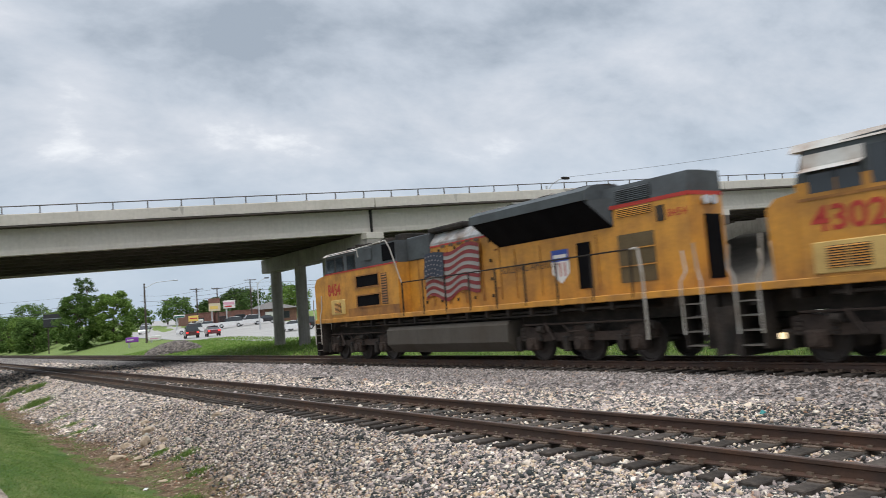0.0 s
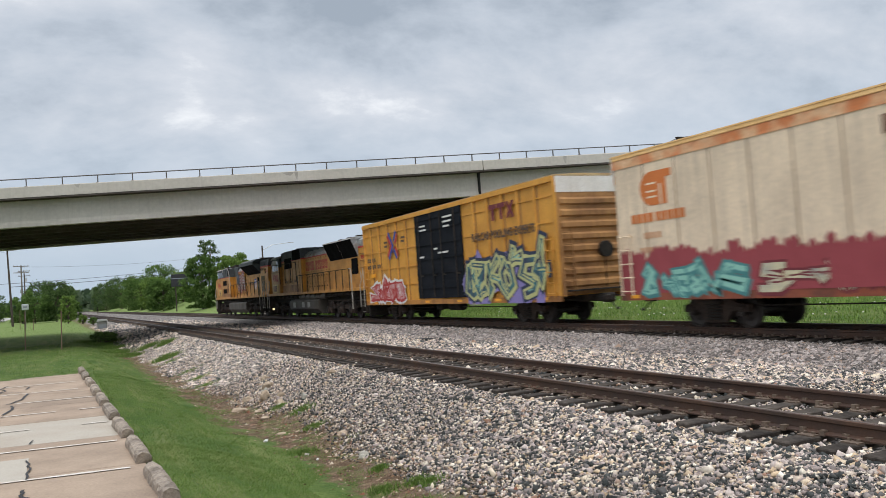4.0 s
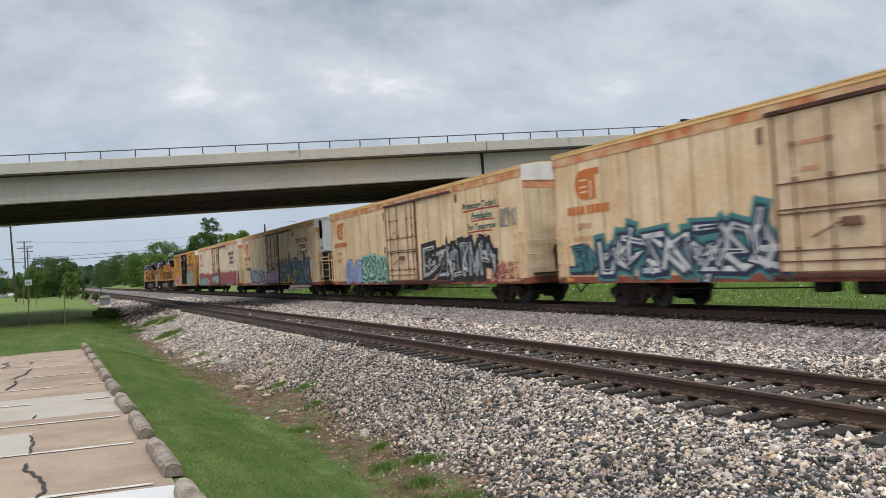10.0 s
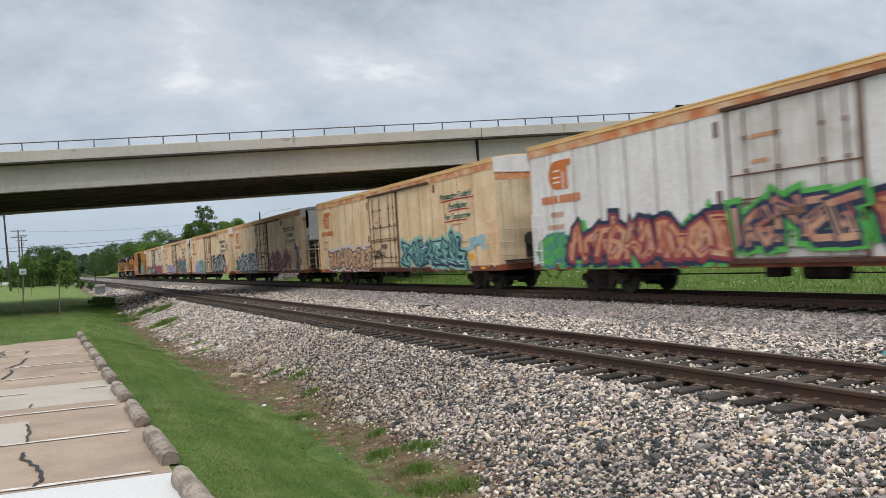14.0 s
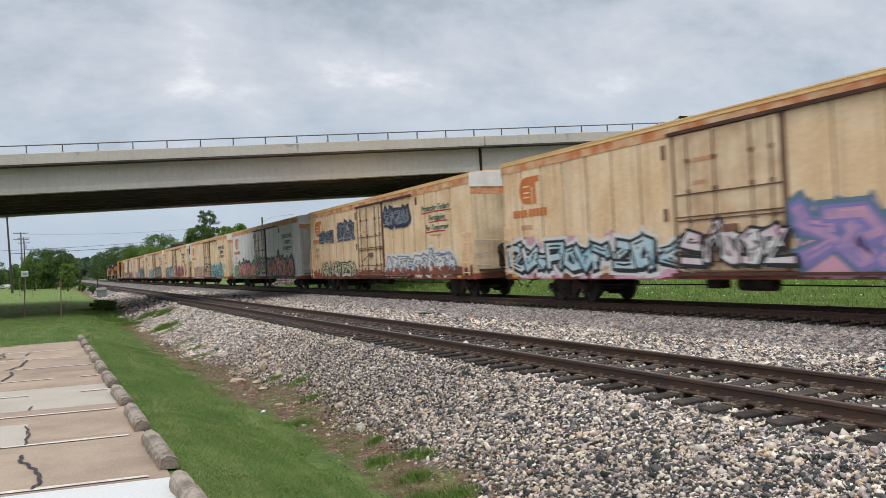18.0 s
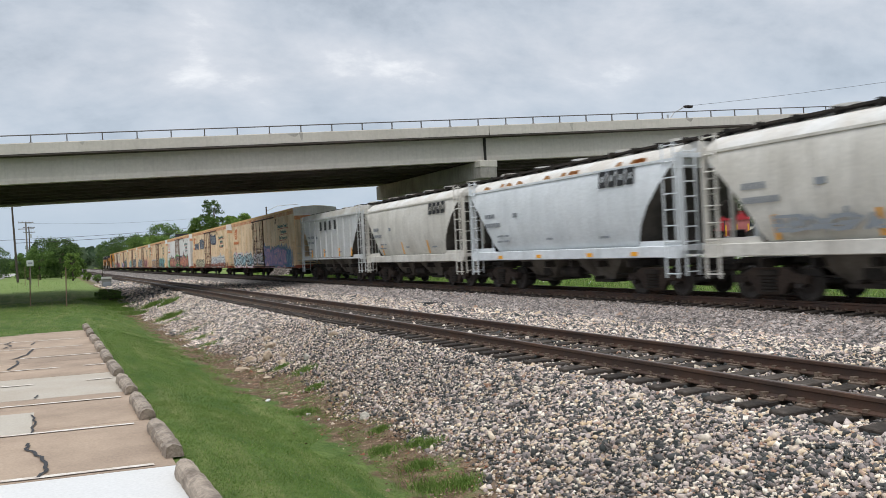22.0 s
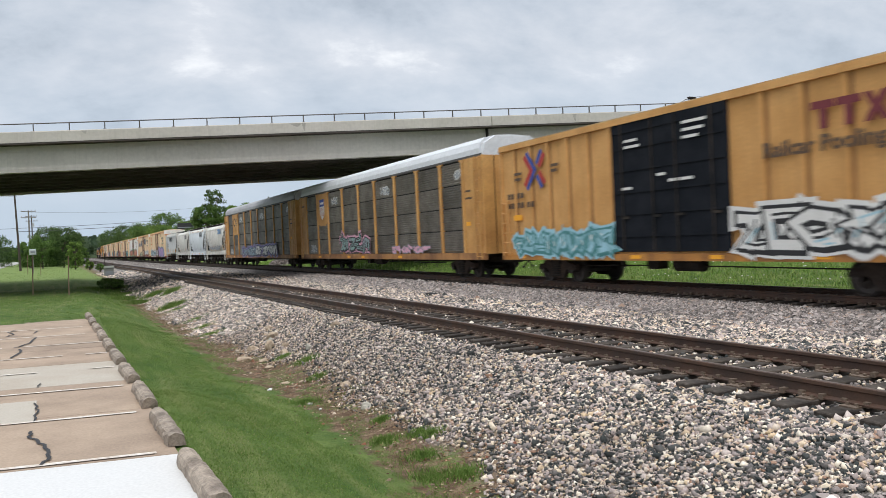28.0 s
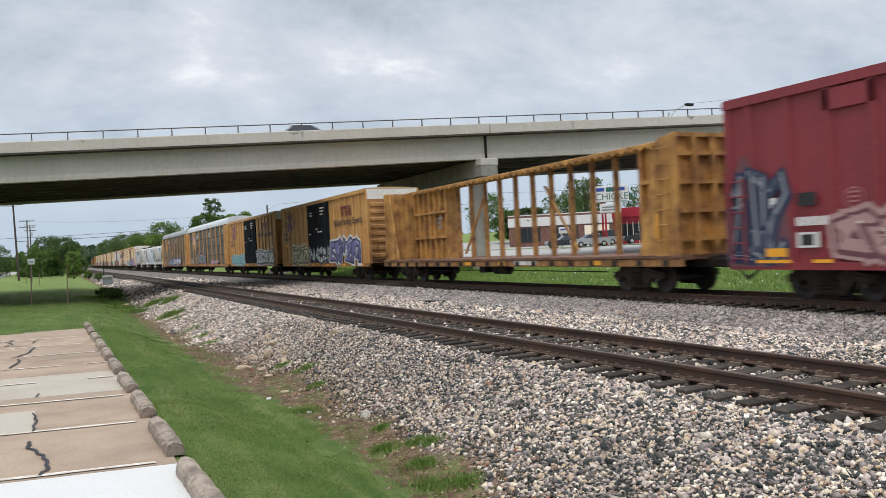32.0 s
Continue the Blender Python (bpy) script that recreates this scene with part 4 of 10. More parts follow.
def wheelset_mesh(r, half):
    def build():
        g = Geo()
        n = 28
        for s in (-1, 1):
            x0 = s * 0.7545
            prof = [(0.0, 0.10), (-0.09 * s, 0.10), (-0.085 * s, 0.15), (-0.02 * s, r * 0.6), (-0.03 * s, r * 0.86), (-0.075 * s, r * 0.9), (-0.07 * s, r), (0.03 * s, r + 0.002), (0.045 * s, r + 0.025), (0.06 * s, r + 0.02), (0.06 * s, r * 0.9), (0.03 * s, r * 0.85), (0.02 * s, 0.15), (0.05 * s, 0.10)]
            k = len(prof)
            v = [(x0 - a, b * math.cos(2 * math.pi * i / n), b * math.sin(2 * math.pi * i / n)) for i in range(n) for a, b in prof]
            f = [(i * k + j, i * k + (j + 1) % k, ((i + 1) % n) * k + (j + 1) % k, ((i + 1) % n) * k + j) for i in range(n) for j in range(k)]
            g.add(v, f)
            g.cyl((s * (half - 0.02), 0, 0), (s * (half + 0.10), 0, 0), 0.105, 14)
            for i in range(3):
                a = 2 * math.pi * i / 3
                g.cyl((s * (half + 0.10), 0.055 * math.cos(a), 0.055 * math.sin(a)), (s * (half + 0.13), 0.055 * math.cos(a), 0.055 * math.sin(a)), 0.018, 6)
        g.cyl((-half, 0, 0), (half, 0, 0), 0.085, 12)
        return g.ob("wheelset", WHEEL)
    return build


def wheelset(truck, y, r, half=1.02):
    o = shared(("ws", r, half), wheelset_mesh(r, half), "wheelset", truck, pose(0, y, r))
    WHEELS.append((o, y, r))
    return o


def freight_truck(car, y, base=1.78, r=0.42):
    tr = new("truck")
    tr.parent = car
    tr.location = (0, y, 0)
    tr["label"] = "rusty cast steel freight truck"
    for s in (-1, 1):
        def side():
            g = Geo()
            b = base / 2
            pts = [(-b - 0.26, r + 0.02), (-b - 0.24, r + 0.2), (-b + 0.1, r + 0.24), (-b + 0.42, r + 0.40), (b - 0.42, r + 0.40), (b - 0.1, r + 0.24), (b + 0.24, r + 0.2), (b + 0.26, r + 0.02), (b + 0.12, r + 0.0), (b - 0.1, r + 0.1), (b - 0.3, r + 0.02), (b - 0.52, r - 0.26), (-b + 0.52, r - 0.26), (-b + 0.3, r + 0.02), (-b + 0.1, r + 0.1), (-b - 0.12, r)]
            g.prism(pts, "x", -0.09, 0.09)
            g.cur = 1
            for j in (-0.16, 0.0, 0.16):
                for q in range(5):
                    g.cyl((-0.12, j, r - 0.2 + q * 0.08), (-0.12, j, r - 0.15 + q * 0.08), 0.075, 10)
            g.box(-0.16, 0.1, -0.30, 0.30, r + 0.2, r + 0.34, 0.02)
            g.cur = 0
            for e in (-b, b):
                g.box(-0.14, 0.1, e - 0.15, e + 0.15, r + 0.02, r + 0.17, 0.02)
            return g.ob("side_frame", [TRUCK, BLACK])
        m = pose(s * 1.0, 0, 0, 0, 0, 0 if s < 0 else 180)
        shared(("sf", base, r), side, "side_frame", tr, m)

    def bolster():
        g = Geo()
        g.box(-1.1, 1.1, -0.2, 0.2, r + 0.06, r + 0.3, 0.03)
        g.cyl((0, 0, r + 0.3), (0, 0, r + 0.44), 0.2, 14)
        for e in (-0.55, 0.55):
            g.box(-0.9, 0.9, e - 0.04, e + 0.04, r - 0.12, r + 0.0)
        return g.ob("bolster", TRUCK)
    shared(("bol", r), bolster, "bolster", tr, pose(0, 0, 0))
    for e in (-base / 2, base / 2):
        wheelset(tr, e, r)
    return tr


def loco_truck(car, y, spacing=2.12, r=0.53):
    tr = new("truck")
    tr.parent = car
    tr.location = (0, y, 0)
    tr["label"] = "dusty brown three-axle locomotive truck"
    for s in (-1, 1):
        def side():
            g = Geo()
            b = spacing
            g.prism([(-b - 0.55, 0.66), (-b - 0.55, 1.0), (-b - 0.25, 1.06), (-b + 0.3, 0.98), (-b + 0.62, 0.84), (-0.62, 0.84), (-0.3, 1.02), (0.3, 1.02), (0.62, 0.84), (b - 0.62, 0.84), (b - 0.3, 0.98), (b + 0.25, 1.06), (b + 0.55, 1.0), (b + 0.55, 0.66), (b + 0.35, 0.6), (-b - 0.35, 0.6)], "x", -0.1, 0.08)
            for e in (-b, 0, b):
                g.box(-0.2, 0.1, e - 0.24, e + 0.24, 0.33, 0.72, 0.04)
                g.cyl((-0.27, e, 0.53), (-0.2, e, 0.53), 0.15, 14)
                g.cur = 1
                for j in (-0.4, 0.4):
                    for q in range(4):
                        g.cyl((-0.08, e + j, 0.62 + q * 0.1), (-0.08, e + j, 0.68 + q * 0.1), 0.085, 10)
                g.box(-0.16, 0, e + 0.55, e + 0.75, 0.3, 0.75, 0.03)
                g.cyl((-0.17, e - 0.62, 0.95), (-0.17, e - 0.36, 0.95), 0.1, 10)
                g.cur = 0
            g.cyl((-0.18, -b - 0.3, 1.1), (-0.18, b + 0.3, 1.1), 0.03, 6)
            g.tube([(-0.18, -0.6, 1.1), (-0.2, -0.5, 0.9), (-0.2, 0.4, 0.86), (-0.18, 0.7, 1.1)], 0.02, 6)
            g.cyl((-0.2, b * 0.5, 0.62), (-0.2, b * 0.5 + 0.35, 1.15), 0.05, 8)
            return g.ob("side_frame", [TRUCK, BLACK])
        shared(("lsf", spacing), side, "side_frame", tr, pose(s * 1.06, 0, 0, 0, 0, 0 if s < 0 else 180))

    def core():
        g = Geo()
        g.box(-0.6, 0.6, -spacing - 0.3, spacing + 0.3, 0.62, 1.1, 0.04)
        for e in (-spacing + 0.7, 0.6, spacing - 0.6):
            g.cyl((-0.55, e, 0.62), (0.55, e, 0.62), 0.32, 12)
        return g.ob("truck_frame", BLACK)
    shared(("lcore", spacing), core, "truck_frame", tr, pose(0, 0, 0))
    for e in (-spacing, 0, spacing):
        wheelset(tr, e, r, 1.0)
    return tr


def coupler(car, y, s):
    """Coupler, draft gear and hoses at a car's end; s is +1 at the front."""
    def build():
        g = Geo()
        g.box(-0.14, 0.14, -0.9, 0.35, 0.72, 0.96, 0.03)
        g.box(-0.2, 0.16, 0.3, 0.72, 0.68, 1.0, 0.05)
        g.box(0.02, 0.24, 0.5, 0.78, 0.72, 0.96, 0.05)
        g.tube([(-0.4, -0.1, 0.8), (-0.42, 0.2, 0.62), (-0.36, 0.5, 0.42), (-0.28, 0.72, 0.48)], 0.028, 6)
        g.cyl((-1.45, 0.02, 0.92), (-0.2, 0.25, 0.86), 0.016, 5)
        return g.ob("coupler", BLACK)
    return shared("coupler", build, "coupler", car, pose(0, y, 0, 0, 0, 0 if s > 0 else 180))


def ladder(car, x, y0, y1, z0, z1, rungs, m, name="ladder", out=0.09, axis="y"):
    g = Geo()
    lo, hi = x - out * 1.0, x
    if axis == "y":
        for y in (y0, y1):
            g.box(lo - 0.006, lo + 0.03, y - 0.022, y + 0.022, z0, z1)
        for i in range(rungs):
            z = z0 + 0.12 + (z1 - z0 - 0.2) * i / max(1, rungs - 1)
            g.cyl((lo, y0, z), (lo, y1, z), 0.018, 6)
            for y in (y0, y1):
                g.box(lo, x + 0.02, y - 0.015, y + 0.015, z - 0.02, z + 0.02)
    else:
        for xx in (y0, y1):
            g.box(xx - 0.022, xx + 0.022, x - 0.02, x + 0.02, z0, z1)
        for i in range(rungs):
            z = z0 + 0.12 + (z1 - z0 - 0.2) * i / max(1, rungs - 1)
            g.cyl((y0, x, z), (y1, x, z), 0.018, 6)
    return g.ob(name, m, car)


def to_mesh(curve_ob):
    dg = bpy.context.evaluated_depsgraph_get()
    me = bpy.data.meshes.new_from_object(curve_ob.evaluated_get(dg))
    bpy.data.objects.remove(curve_ob)
    return me


def lettering(car, text, y, z, h, material, x, width=1.0, shear=0.0, name="lettering", label="", bold=0.0):
    """Painted letters on the side that faces the siding; y is where the text begins."""
    cu = bpy.data.curves.new(name, "FONT")
    cu.body, cu.size, cu.shear, cu.offset, cu.resolution_u = text, h * 1.38, shear, bold, 3
    cu.extrude = 0.002
    me = to_mesh(new(name, cu))
    me.materials.clear(); me.materials.append(material)
    o = new(name, me)
    o.parent = car
    o.matrix_basis = Matrix(((0, 0, -1, x), (-width, 0, 0, y), (0, 1, 0, z), (0, 0, 0, 1)))
    if label:
        o["label"] = label
    return o


def decal(car, name, shapes, mats, x, label=""):
    """Flat painted shapes: (material index, polygon of (y, z)); later ones lie on top."""
    g = Geo()
    for i, (k, pts) in enumerate(shapes):
        g.cur = k
        xx = x - 0.004 - 0.0006 * i
        g.add([(xx, a, b) for a, b in pts], [tuple(range(len(pts)))])
    o = g.ob(name, mats, car, label, fix=False)
    return o


def bars(car, y, z, h, widths, material, x, gap=0.06, name="marking"):
    """Plain bars in place of small stencilled writing; runs backwards along the car."""
    for w in widths:
        if w > 0:
            decal(car, name, [(0, [(y, z), (y - w, z), (y - w, z + h), (y, z + h)])], [material], x)
        y -= abs(w) + gap


STROKES = [
    [[(0.9, 0.97), (0.12, 1.0), (0.1, 0.03), (0.95, 0.0)], [(0.12, 0.5), (0.8, 0.56)]],
    [[(0.1, 0.0), (0.12, 1.0), (0.85, 0.92), (0.8, 0.55), (0.2, 0.46)], [(0.4, 0.46), (0.98, 0.0)]],
    [[(0.95, 0.86), (0.35, 1.0), (0.06, 0.72), (0.85, 0.38), (0.72, 0.04), (0.02, 0.1)]],
    [[(0.0, 0.0), (0.42, 1.0), (0.62, 1.0), (0.98, 0.0)], [(0.22, 0.33), (0.8, 0.3)]],
    [[(0.06, 0.0), (0.1, 1.0), (0.55, 0.45), (0.88, 0.02), (0.94, 1.0)]],
    [[(0.1, 0.0), (0.14, 1.0)], [(0.98, 1.0), (0.26, 0.5), (0.98, 0.0)]],
    [[(0.5, 0.0), (0.1, 0.22), (0.1, 0.8), (0.5, 1.0), (0.92, 0.78), (0.9, 0.22), (0.5, 0.0)]],
    [[(0.04, 0.95), (0.95, 1.0), (0.12, 0.06), (1.0, 0.08)]],
    [[(0.06, 1.0), (0.1, 0.2), (0.48, 0.0), (0.86, 0.2), (0.94, 1.0)], [(0.5, 0.05), (0.5, 0.55)]],
    [[(0.0, 0.9), (1.0, 1.0)], [(0.52, 0.95), (0.46, 0.3), (0.7, 0.0)]],
]
SPRAY = {}


def spray(a, b):
    """Two cans blended into one another."""
    if a is b or a.name not in PAINT or b.name not in PAINT:
        return a
    key = (a.name, b.name)
    if key not in SPRAY:
        SPRAY[key] = mat("spray_" + a.name + "_" + b.name, PAINT[a.name], 0.6, var=0.4, second=PAINT[b.name], scale=1.6, grain=30, gvar=0.1, bump=0.04)
    return SPRAY[key]


def stroke_quads(pts, w, ends=0.3):
    """A stroke of width w along a polyline, with mitred corners, as quads."""
    n = len(pts)
    closed = pts[0] == pts[-1]
    P = [Vector(p) for p in pts]
    if not closed:
        P[0] = P[0] + (P[0] - P[1]).normalized() * w * ends
        P[-1] = P[-1] + (P[-1] - P[-2]).normalized() * w * ends
    L, R = [], []
    for i in range(n):
        a = P[i] - P[i - 1] if i else (P[0] - P[-2] if closed else P[1] - P[0])
        b = P[i + 1] - P[i] if i < n - 1 else (P[1] - P[0] if closed else P[-1] - P[-2])
        na, nb = Vector((-a.y, a.x)).normalized(), Vector((-b.y, b.x)).normalized()
        m = na + nb
        if m.length < 1e-3:
            m = na
        m.normalize()
        k = w * 0.5 * min(1.5, 1 / max(0.3, m.dot(na)))
        L.append(P[i] + m * k); R.append(P[i] - m * k)
    return [[tuple(L[i]), tuple(L[i + 1]), tuple(R[i + 1]), tuple(R[i])] for i in range(n - 1)]


def graffiti(car, d0, d1, z0, z1, letters, fill, line, halo=None, shine=None, seed=1, fat=0.2, x=-1.575, half=0.0, label="", wild=0.16, haze=None, bed=None):
    """A spray-painted piece between two places along the side: cloud, halo, then letter-like forms that overlap. Abstract, no words."""
    rng = random.Random(seed)
    mats, g = [], Geo()
    depth = [0]

    def lay(m, polys):
        if m not in mats:
            mats.append(m)
        g.cur = mats.index(m)
        depth[0] += 1
        xx = x - 0.003 - 0.00012 * depth[0]
        for p in polys:
            g.add([(xx, a, max(z0 - 0.04, b)) for a, b in p], [tuple(range(len(p)))])

    fills = list(fill) if isinstance(fill, (list, tuple)) else [fill]
    paint = spray(fills[0], fills[1]) if len(fills) > 1 else fills[0]
    many = len(fills) > 3
    letters = max(2, round(letters * 1.3))
    w, h = (d1 - d0) / letters, z1 - z0
    wd = min(w, h) * (0.13 + 0.5 * fat)
    rim = max(0.035, 0.065 * min(1.4, h))
    margin = rim * (2.3 if halo else 1.0)
    if bed:
        n = letters * 4
        lobes = [0.62 + 0.3 * abs(math.sin(i * 0.9 + seed)) + rng.uniform(-0.05, 0.05) for i in range(n + 1)]
        lobes[0], lobes[-1] = 0.35, 0.3
        for m, grow in ((bed[1], 0.16), (bed[0], 0.0)):
            at = [half - d0 + grow - (d1 - d0 + 2 * grow) * i / n for i in range(n + 1)]
            lay(m, [[(at[i], z0), (at[i + 1], z0), (at[i + 1], z0 + h * lobes[i + 1] + grow), (at[i], z0 + h * lobes[i] + grow)] for i in range(n)])
    if haze:
        for q in range(letters * 4):
            cy, cz = half - d0 - rng.uniform(0, d1 - d0), z0 + rng.uniform(-0.02, 0.75) * h
            ry, rz = rng.uniform(0.25, 0.6) * w, rng.uniform(0.15, 0.36) * h
            lay(haze, [[(cy + ry * math.cos(a) * rng.uniform(0.85, 1.15), cz + rz * math.sin(a) * rng.uniform(0.8, 1.2)) for a in [i * math.pi / 9 for i in range(18)]]])
    glyphs, last = [], None
    for i in range(letters):
        form = rng.choice([q for q in STROKES if q is not last])
        last = form
        other = rng.choice(STROKES)
        form = [rng.choice(form)] + [[(a * 0.6 + 0.3, b * 0.62 + rng.choice((0.0, 0.36))) for a, b in rng.choice(other)]]
        fx, fz = rng.random() < 0.5, rng.random() < 0.5
        sx, sz = max(0.1, w * rng.uniform(1.2, 1.6) - wd), max(0.1, h * rng.uniform(0.88, 1.0) - wd - 2 * margin)
        bx, bz = d0 + i * w + wd * 0.4, z0 + wd * 0.5 + margin
        lean = rng.uniform(-wild, wild) * w
        part_strokes = []
        for st in form:
            jig = [(a + rng.uniform(-0.2, 0.2), min(1.0, max(0.0, (1 - b if fz else b) + rng.uniform(-0.15, 0.15)))) for a, b in st]
            if st[0] == st[-1]:
                jig[-1] = jig[0]
            part_strokes.append([(half - (bx + (1 - a if fx else a) * sx + b * lean), bz + b * sz) for a, b in jig])
        if rng.random() < min(0.75, wild * 4.5):
            a, b = part_strokes[-1][-1]
            part_strokes.append([(a, b), (a - rng.uniform(-0.3, 0.3) * w, b + rng.choice((-0.18, 0.22)) * h)])
        glyphs.append(part_strokes)
    if halo:
        for gl in glyphs:
            for st in gl:
                lay(halo, stroke_quads(st, wd + 4.6 * rim, 0.5))
    if line and h > 0.7:
        for gl in glyphs:
            for st in gl:
                lay(line, stroke_quads([(a - 0.07, b - 0.06) for a, b in st], wd + 1.6 * rim))
    for gl in glyphs:
        if line:
            for st in gl:
                lay(line, stroke_quads(st, wd + 2 * rim, 0.42))
        for st in gl:
            lay(rng.choice(fills) if many else paint, stroke_quads(st, wd))
            if many:
                k = rng.randrange(0, len(st) - 1)
                p, q = Vector(st[k]), Vector(st[k + 1])
                lay(rng.choice(fills), stroke_quads([tuple(p.lerp(q, 0.45)), tuple(q)], wd))
        for st in (gl if line and h > 0.6 else ()):
            k = rng.randrange(0, len(st) - 1)
            p, q = Vector(st[k]), Vector(st[k + 1])
            off = Vector((-(q - p).y, (q - p).x)).normalized() * wd * rng.uniform(-0.28, 0.28)
            lay(line, stroke_quads([tuple(p.lerp(q, 0.1) + off), tuple(p.lerp(q, 0.5)), tuple(p.lerp(q, 0.9) + off)], rim * 0.7))
        if shine:
            for st in gl:
                if rng.random() < 0.7:
                    k = rng.randrange(0, len(st) - 1)
                    p, q = Vector(st[k]), Vector(st[k + 1])
                    off = Vector((-(q - p).y, (q - p).x)).normalized() * wd * 0.24
                    lay(shine, stroke_quads([tuple(p.lerp(q, 0.15) + off), tuple(p.lerp(q, 0.7) + off)], wd * 0.2))
    o = g.ob("graffiti", mats, car, fix=False)
    return tagged(o, label or "spray-painted abstract graffiti strokes", kind="stuff")


# ---- locomotives ----
LY = mat("armour_yellow", (0.54, 0.245, 0.03), 0.5, var=0.4, second=(0.30, 0.135, 0.03), scale=1.3, grain=12, gvar=0.14, streak=0.33)
LY_RUST = mat("sooty_yellow", (0.36, 0.15, 0.025), 0.6, var=0.5, second=(0.16, 0.07, 0.025), scale=1.2, grain=10, streak=0.4)
LGREY = mat("harbour_grey", (0.075, 0.086, 0.09), 0.7, spec=0.25, var=0.3, second=(0.05, 0.052, 0.055), scale=0.9, grain=10)
LPEEL = mat("peeling_grey", (0.30, 0.31, 0.31), 0.75, var=0.7, second=(0.15, 0.085, 0.05), scale=1.5, grain=9, gvar=0.3, edge=0.54)
LRED = flat_paint("locomotive_red", (0.40, 0.03, 0.02))
LRAD = mat("radiator_screen", (0.006, 0.006, 0.007), 0.9, spec=0.05, var=0.2, grain=60, gvar=0.5)
LTANK = mat("tank_grey", (0.075, 0.066, 0.054), 0.6, spec=0.3, var=0.4, second=(0.065, 0.052, 0.04), scale=0.9, streak=0.3)
LROOF = mat("bleached_roof", (0.48, 0.47, 0.44), 0.7, var=0.5, second=(0.30, 0.2, 0.14), scale=1.6, grain=10)
LAMP_ON = mat("lit_headlamp", (1, 0.9, 0.7), 0.3, bump=0, glow=((1.0, 0.75, 0.4), 1.1))
LAMP_OFF = mat("lamp_glass", (0.5, 0.5, 0.5), 0.15, metal=0.5, bump=0)


def slats(car, name, x, y0, y1, z0, z1, n, m, back=None, parent=None, proud=0.02):
    """A louvred panel: frame, dark back and leaning slats."""
    g = Geo()
    g.cur = 1
    g.box(x - 0.004, x + 0.02, min(y0, y1), max(y0, y1), z0, z1)
    g.cur = 0
    for i in range(n):
        z = z0 + (z1 - z0) * (i + 0.5) / n
        hh = (z1 - z0) / n * 0.30
        g.prism([(x - proud - 0.012, z - hh), (x - 0.003, z - hh * 0.2), (x - 0.003, z + hh), (x - proud * 0.4, z + hh)], "y", min(y0, y1) + 0.01, max(y0, y1) - 0.01)
    return g.ob(name, [m, back or P_BLACK], parent or car)


def handrail(car, x, ys, z0, z1, m, ends=True):
    g = Geo()
    g.tube([(x, ys[0], z1), (x, ys[-1], z1)], 0.022, 8)
    g.ob("handrail", m, car, "steel walkway handrail")
    for y in ys:
        g = Geo()
        g.box(x - 0.03, x + 0.015, y - 0.022, y + 0.022, z0 - 0.12, z1)
        g.ob("stanchion", m, car)


def flag_decal(car, y0, y1, z0, z1, x):
    """The flag, waving: stripes and a blue field with dots."""
    sh = []
    n = 16

    def at(u, v):
        wv = 0.10 * math.sin(u * 9.0 + 0.6) * (0.35 + u) - 0.05 * u
        top = z1 - 0.35 * (1 - u) * 0.4 + wv
        bot = z0 + 0.22 * u + wv * 0.8 + 0.1 * math.sin(u * 12)
        return (y0 + (y1 - y0) * (u * 0.93 + 0.07 * (v) ** 1.0), bot + (top - bot) * v)
    for s in range(13):
        a, b = s / 13, (s + 1) / 13
        lo = [at(i / n, a) for i in range(n + 1)]
        hi = [at(i / n, b) for i in range(n + 1)][::-1]
        for i in range(n):
            sh.append((0 if s % 2 == 0 else 1, [at(i / n, a), at((i + 1) / n, a), at((i + 1) / n, b), at(i / n, b)]))
    for i in range(6):
        sh.append((2, [at(i / n, 6 / 13), at((i + 1) / n, 6 / 13), at((i + 1) / n, 1.0), at(i / n, 1.0)]))
    for r in range(5):
        for c in range(6):
            u, v = (c + 0.5 + 0.3 * (r % 2)) / n * 0.95, 6 / 13 + (r + 0.6) / 5.4 * 7 / 13
            p = at(u, v)
            sh.append((1, [(p[0] + 0.035 * math.cos(k * 1.2566), p[1] + 0.035 * math.sin(k * 1.2566)) for k in range(5)]))
    return decal(car, "flag", sh, [flat_paint("flag_red", (0.20, 0.025, 0.028)), flat_paint("flag_white", (0.30, 0.28, 0.26)), flat_paint("flag_blue", (0.025, 0.032, 0.055))], x, "waving flag of red and pale stripes and a starred blue field")


def shield_decal(car, y, z, w, h, x):
    sh = [(0, [(y, z + h), (y - w, z + h), (y - w, z + h * 0.3), (y - w * 0.5, z), (y, z + h * 0.3)]),
          (1, [(y, z + h), (y - w, z + h), (y - w, z + h * 0.66), (y, z + h * 0.66)])]
    for i in range(3):
        a = y - w * (0.18 + 0.26 * i)
        sh.append((2, [(a, z + h * 0.62), (a - w * 0.1, z + h * 0.62), (a - w * 0.1, z + h * 0.22), (a, z + h * 0.22)]))
    sh.append((0, [(y - w * 0.12, z + h * 0.86), (y - w * 0.88, z + h * 0.86), (y - w * 0.88, z + h * 0.76), (y - w * 0.12, z + h * 0.76)]))
    return decal(car, "shield", sh, [P_WHITE, P_BLUE, flat_paint("pale_red", (0.5, 0.16, 0.12))], x, "blue, white and red shield")


def roof_fan(car, y, z, r=0.62):
    g = Geo()
    g.cyl((0, y, z), (0, y, z + 0.14), r, 22, r * 0.96)
    g.ob("roof_fan", BLACK, car)


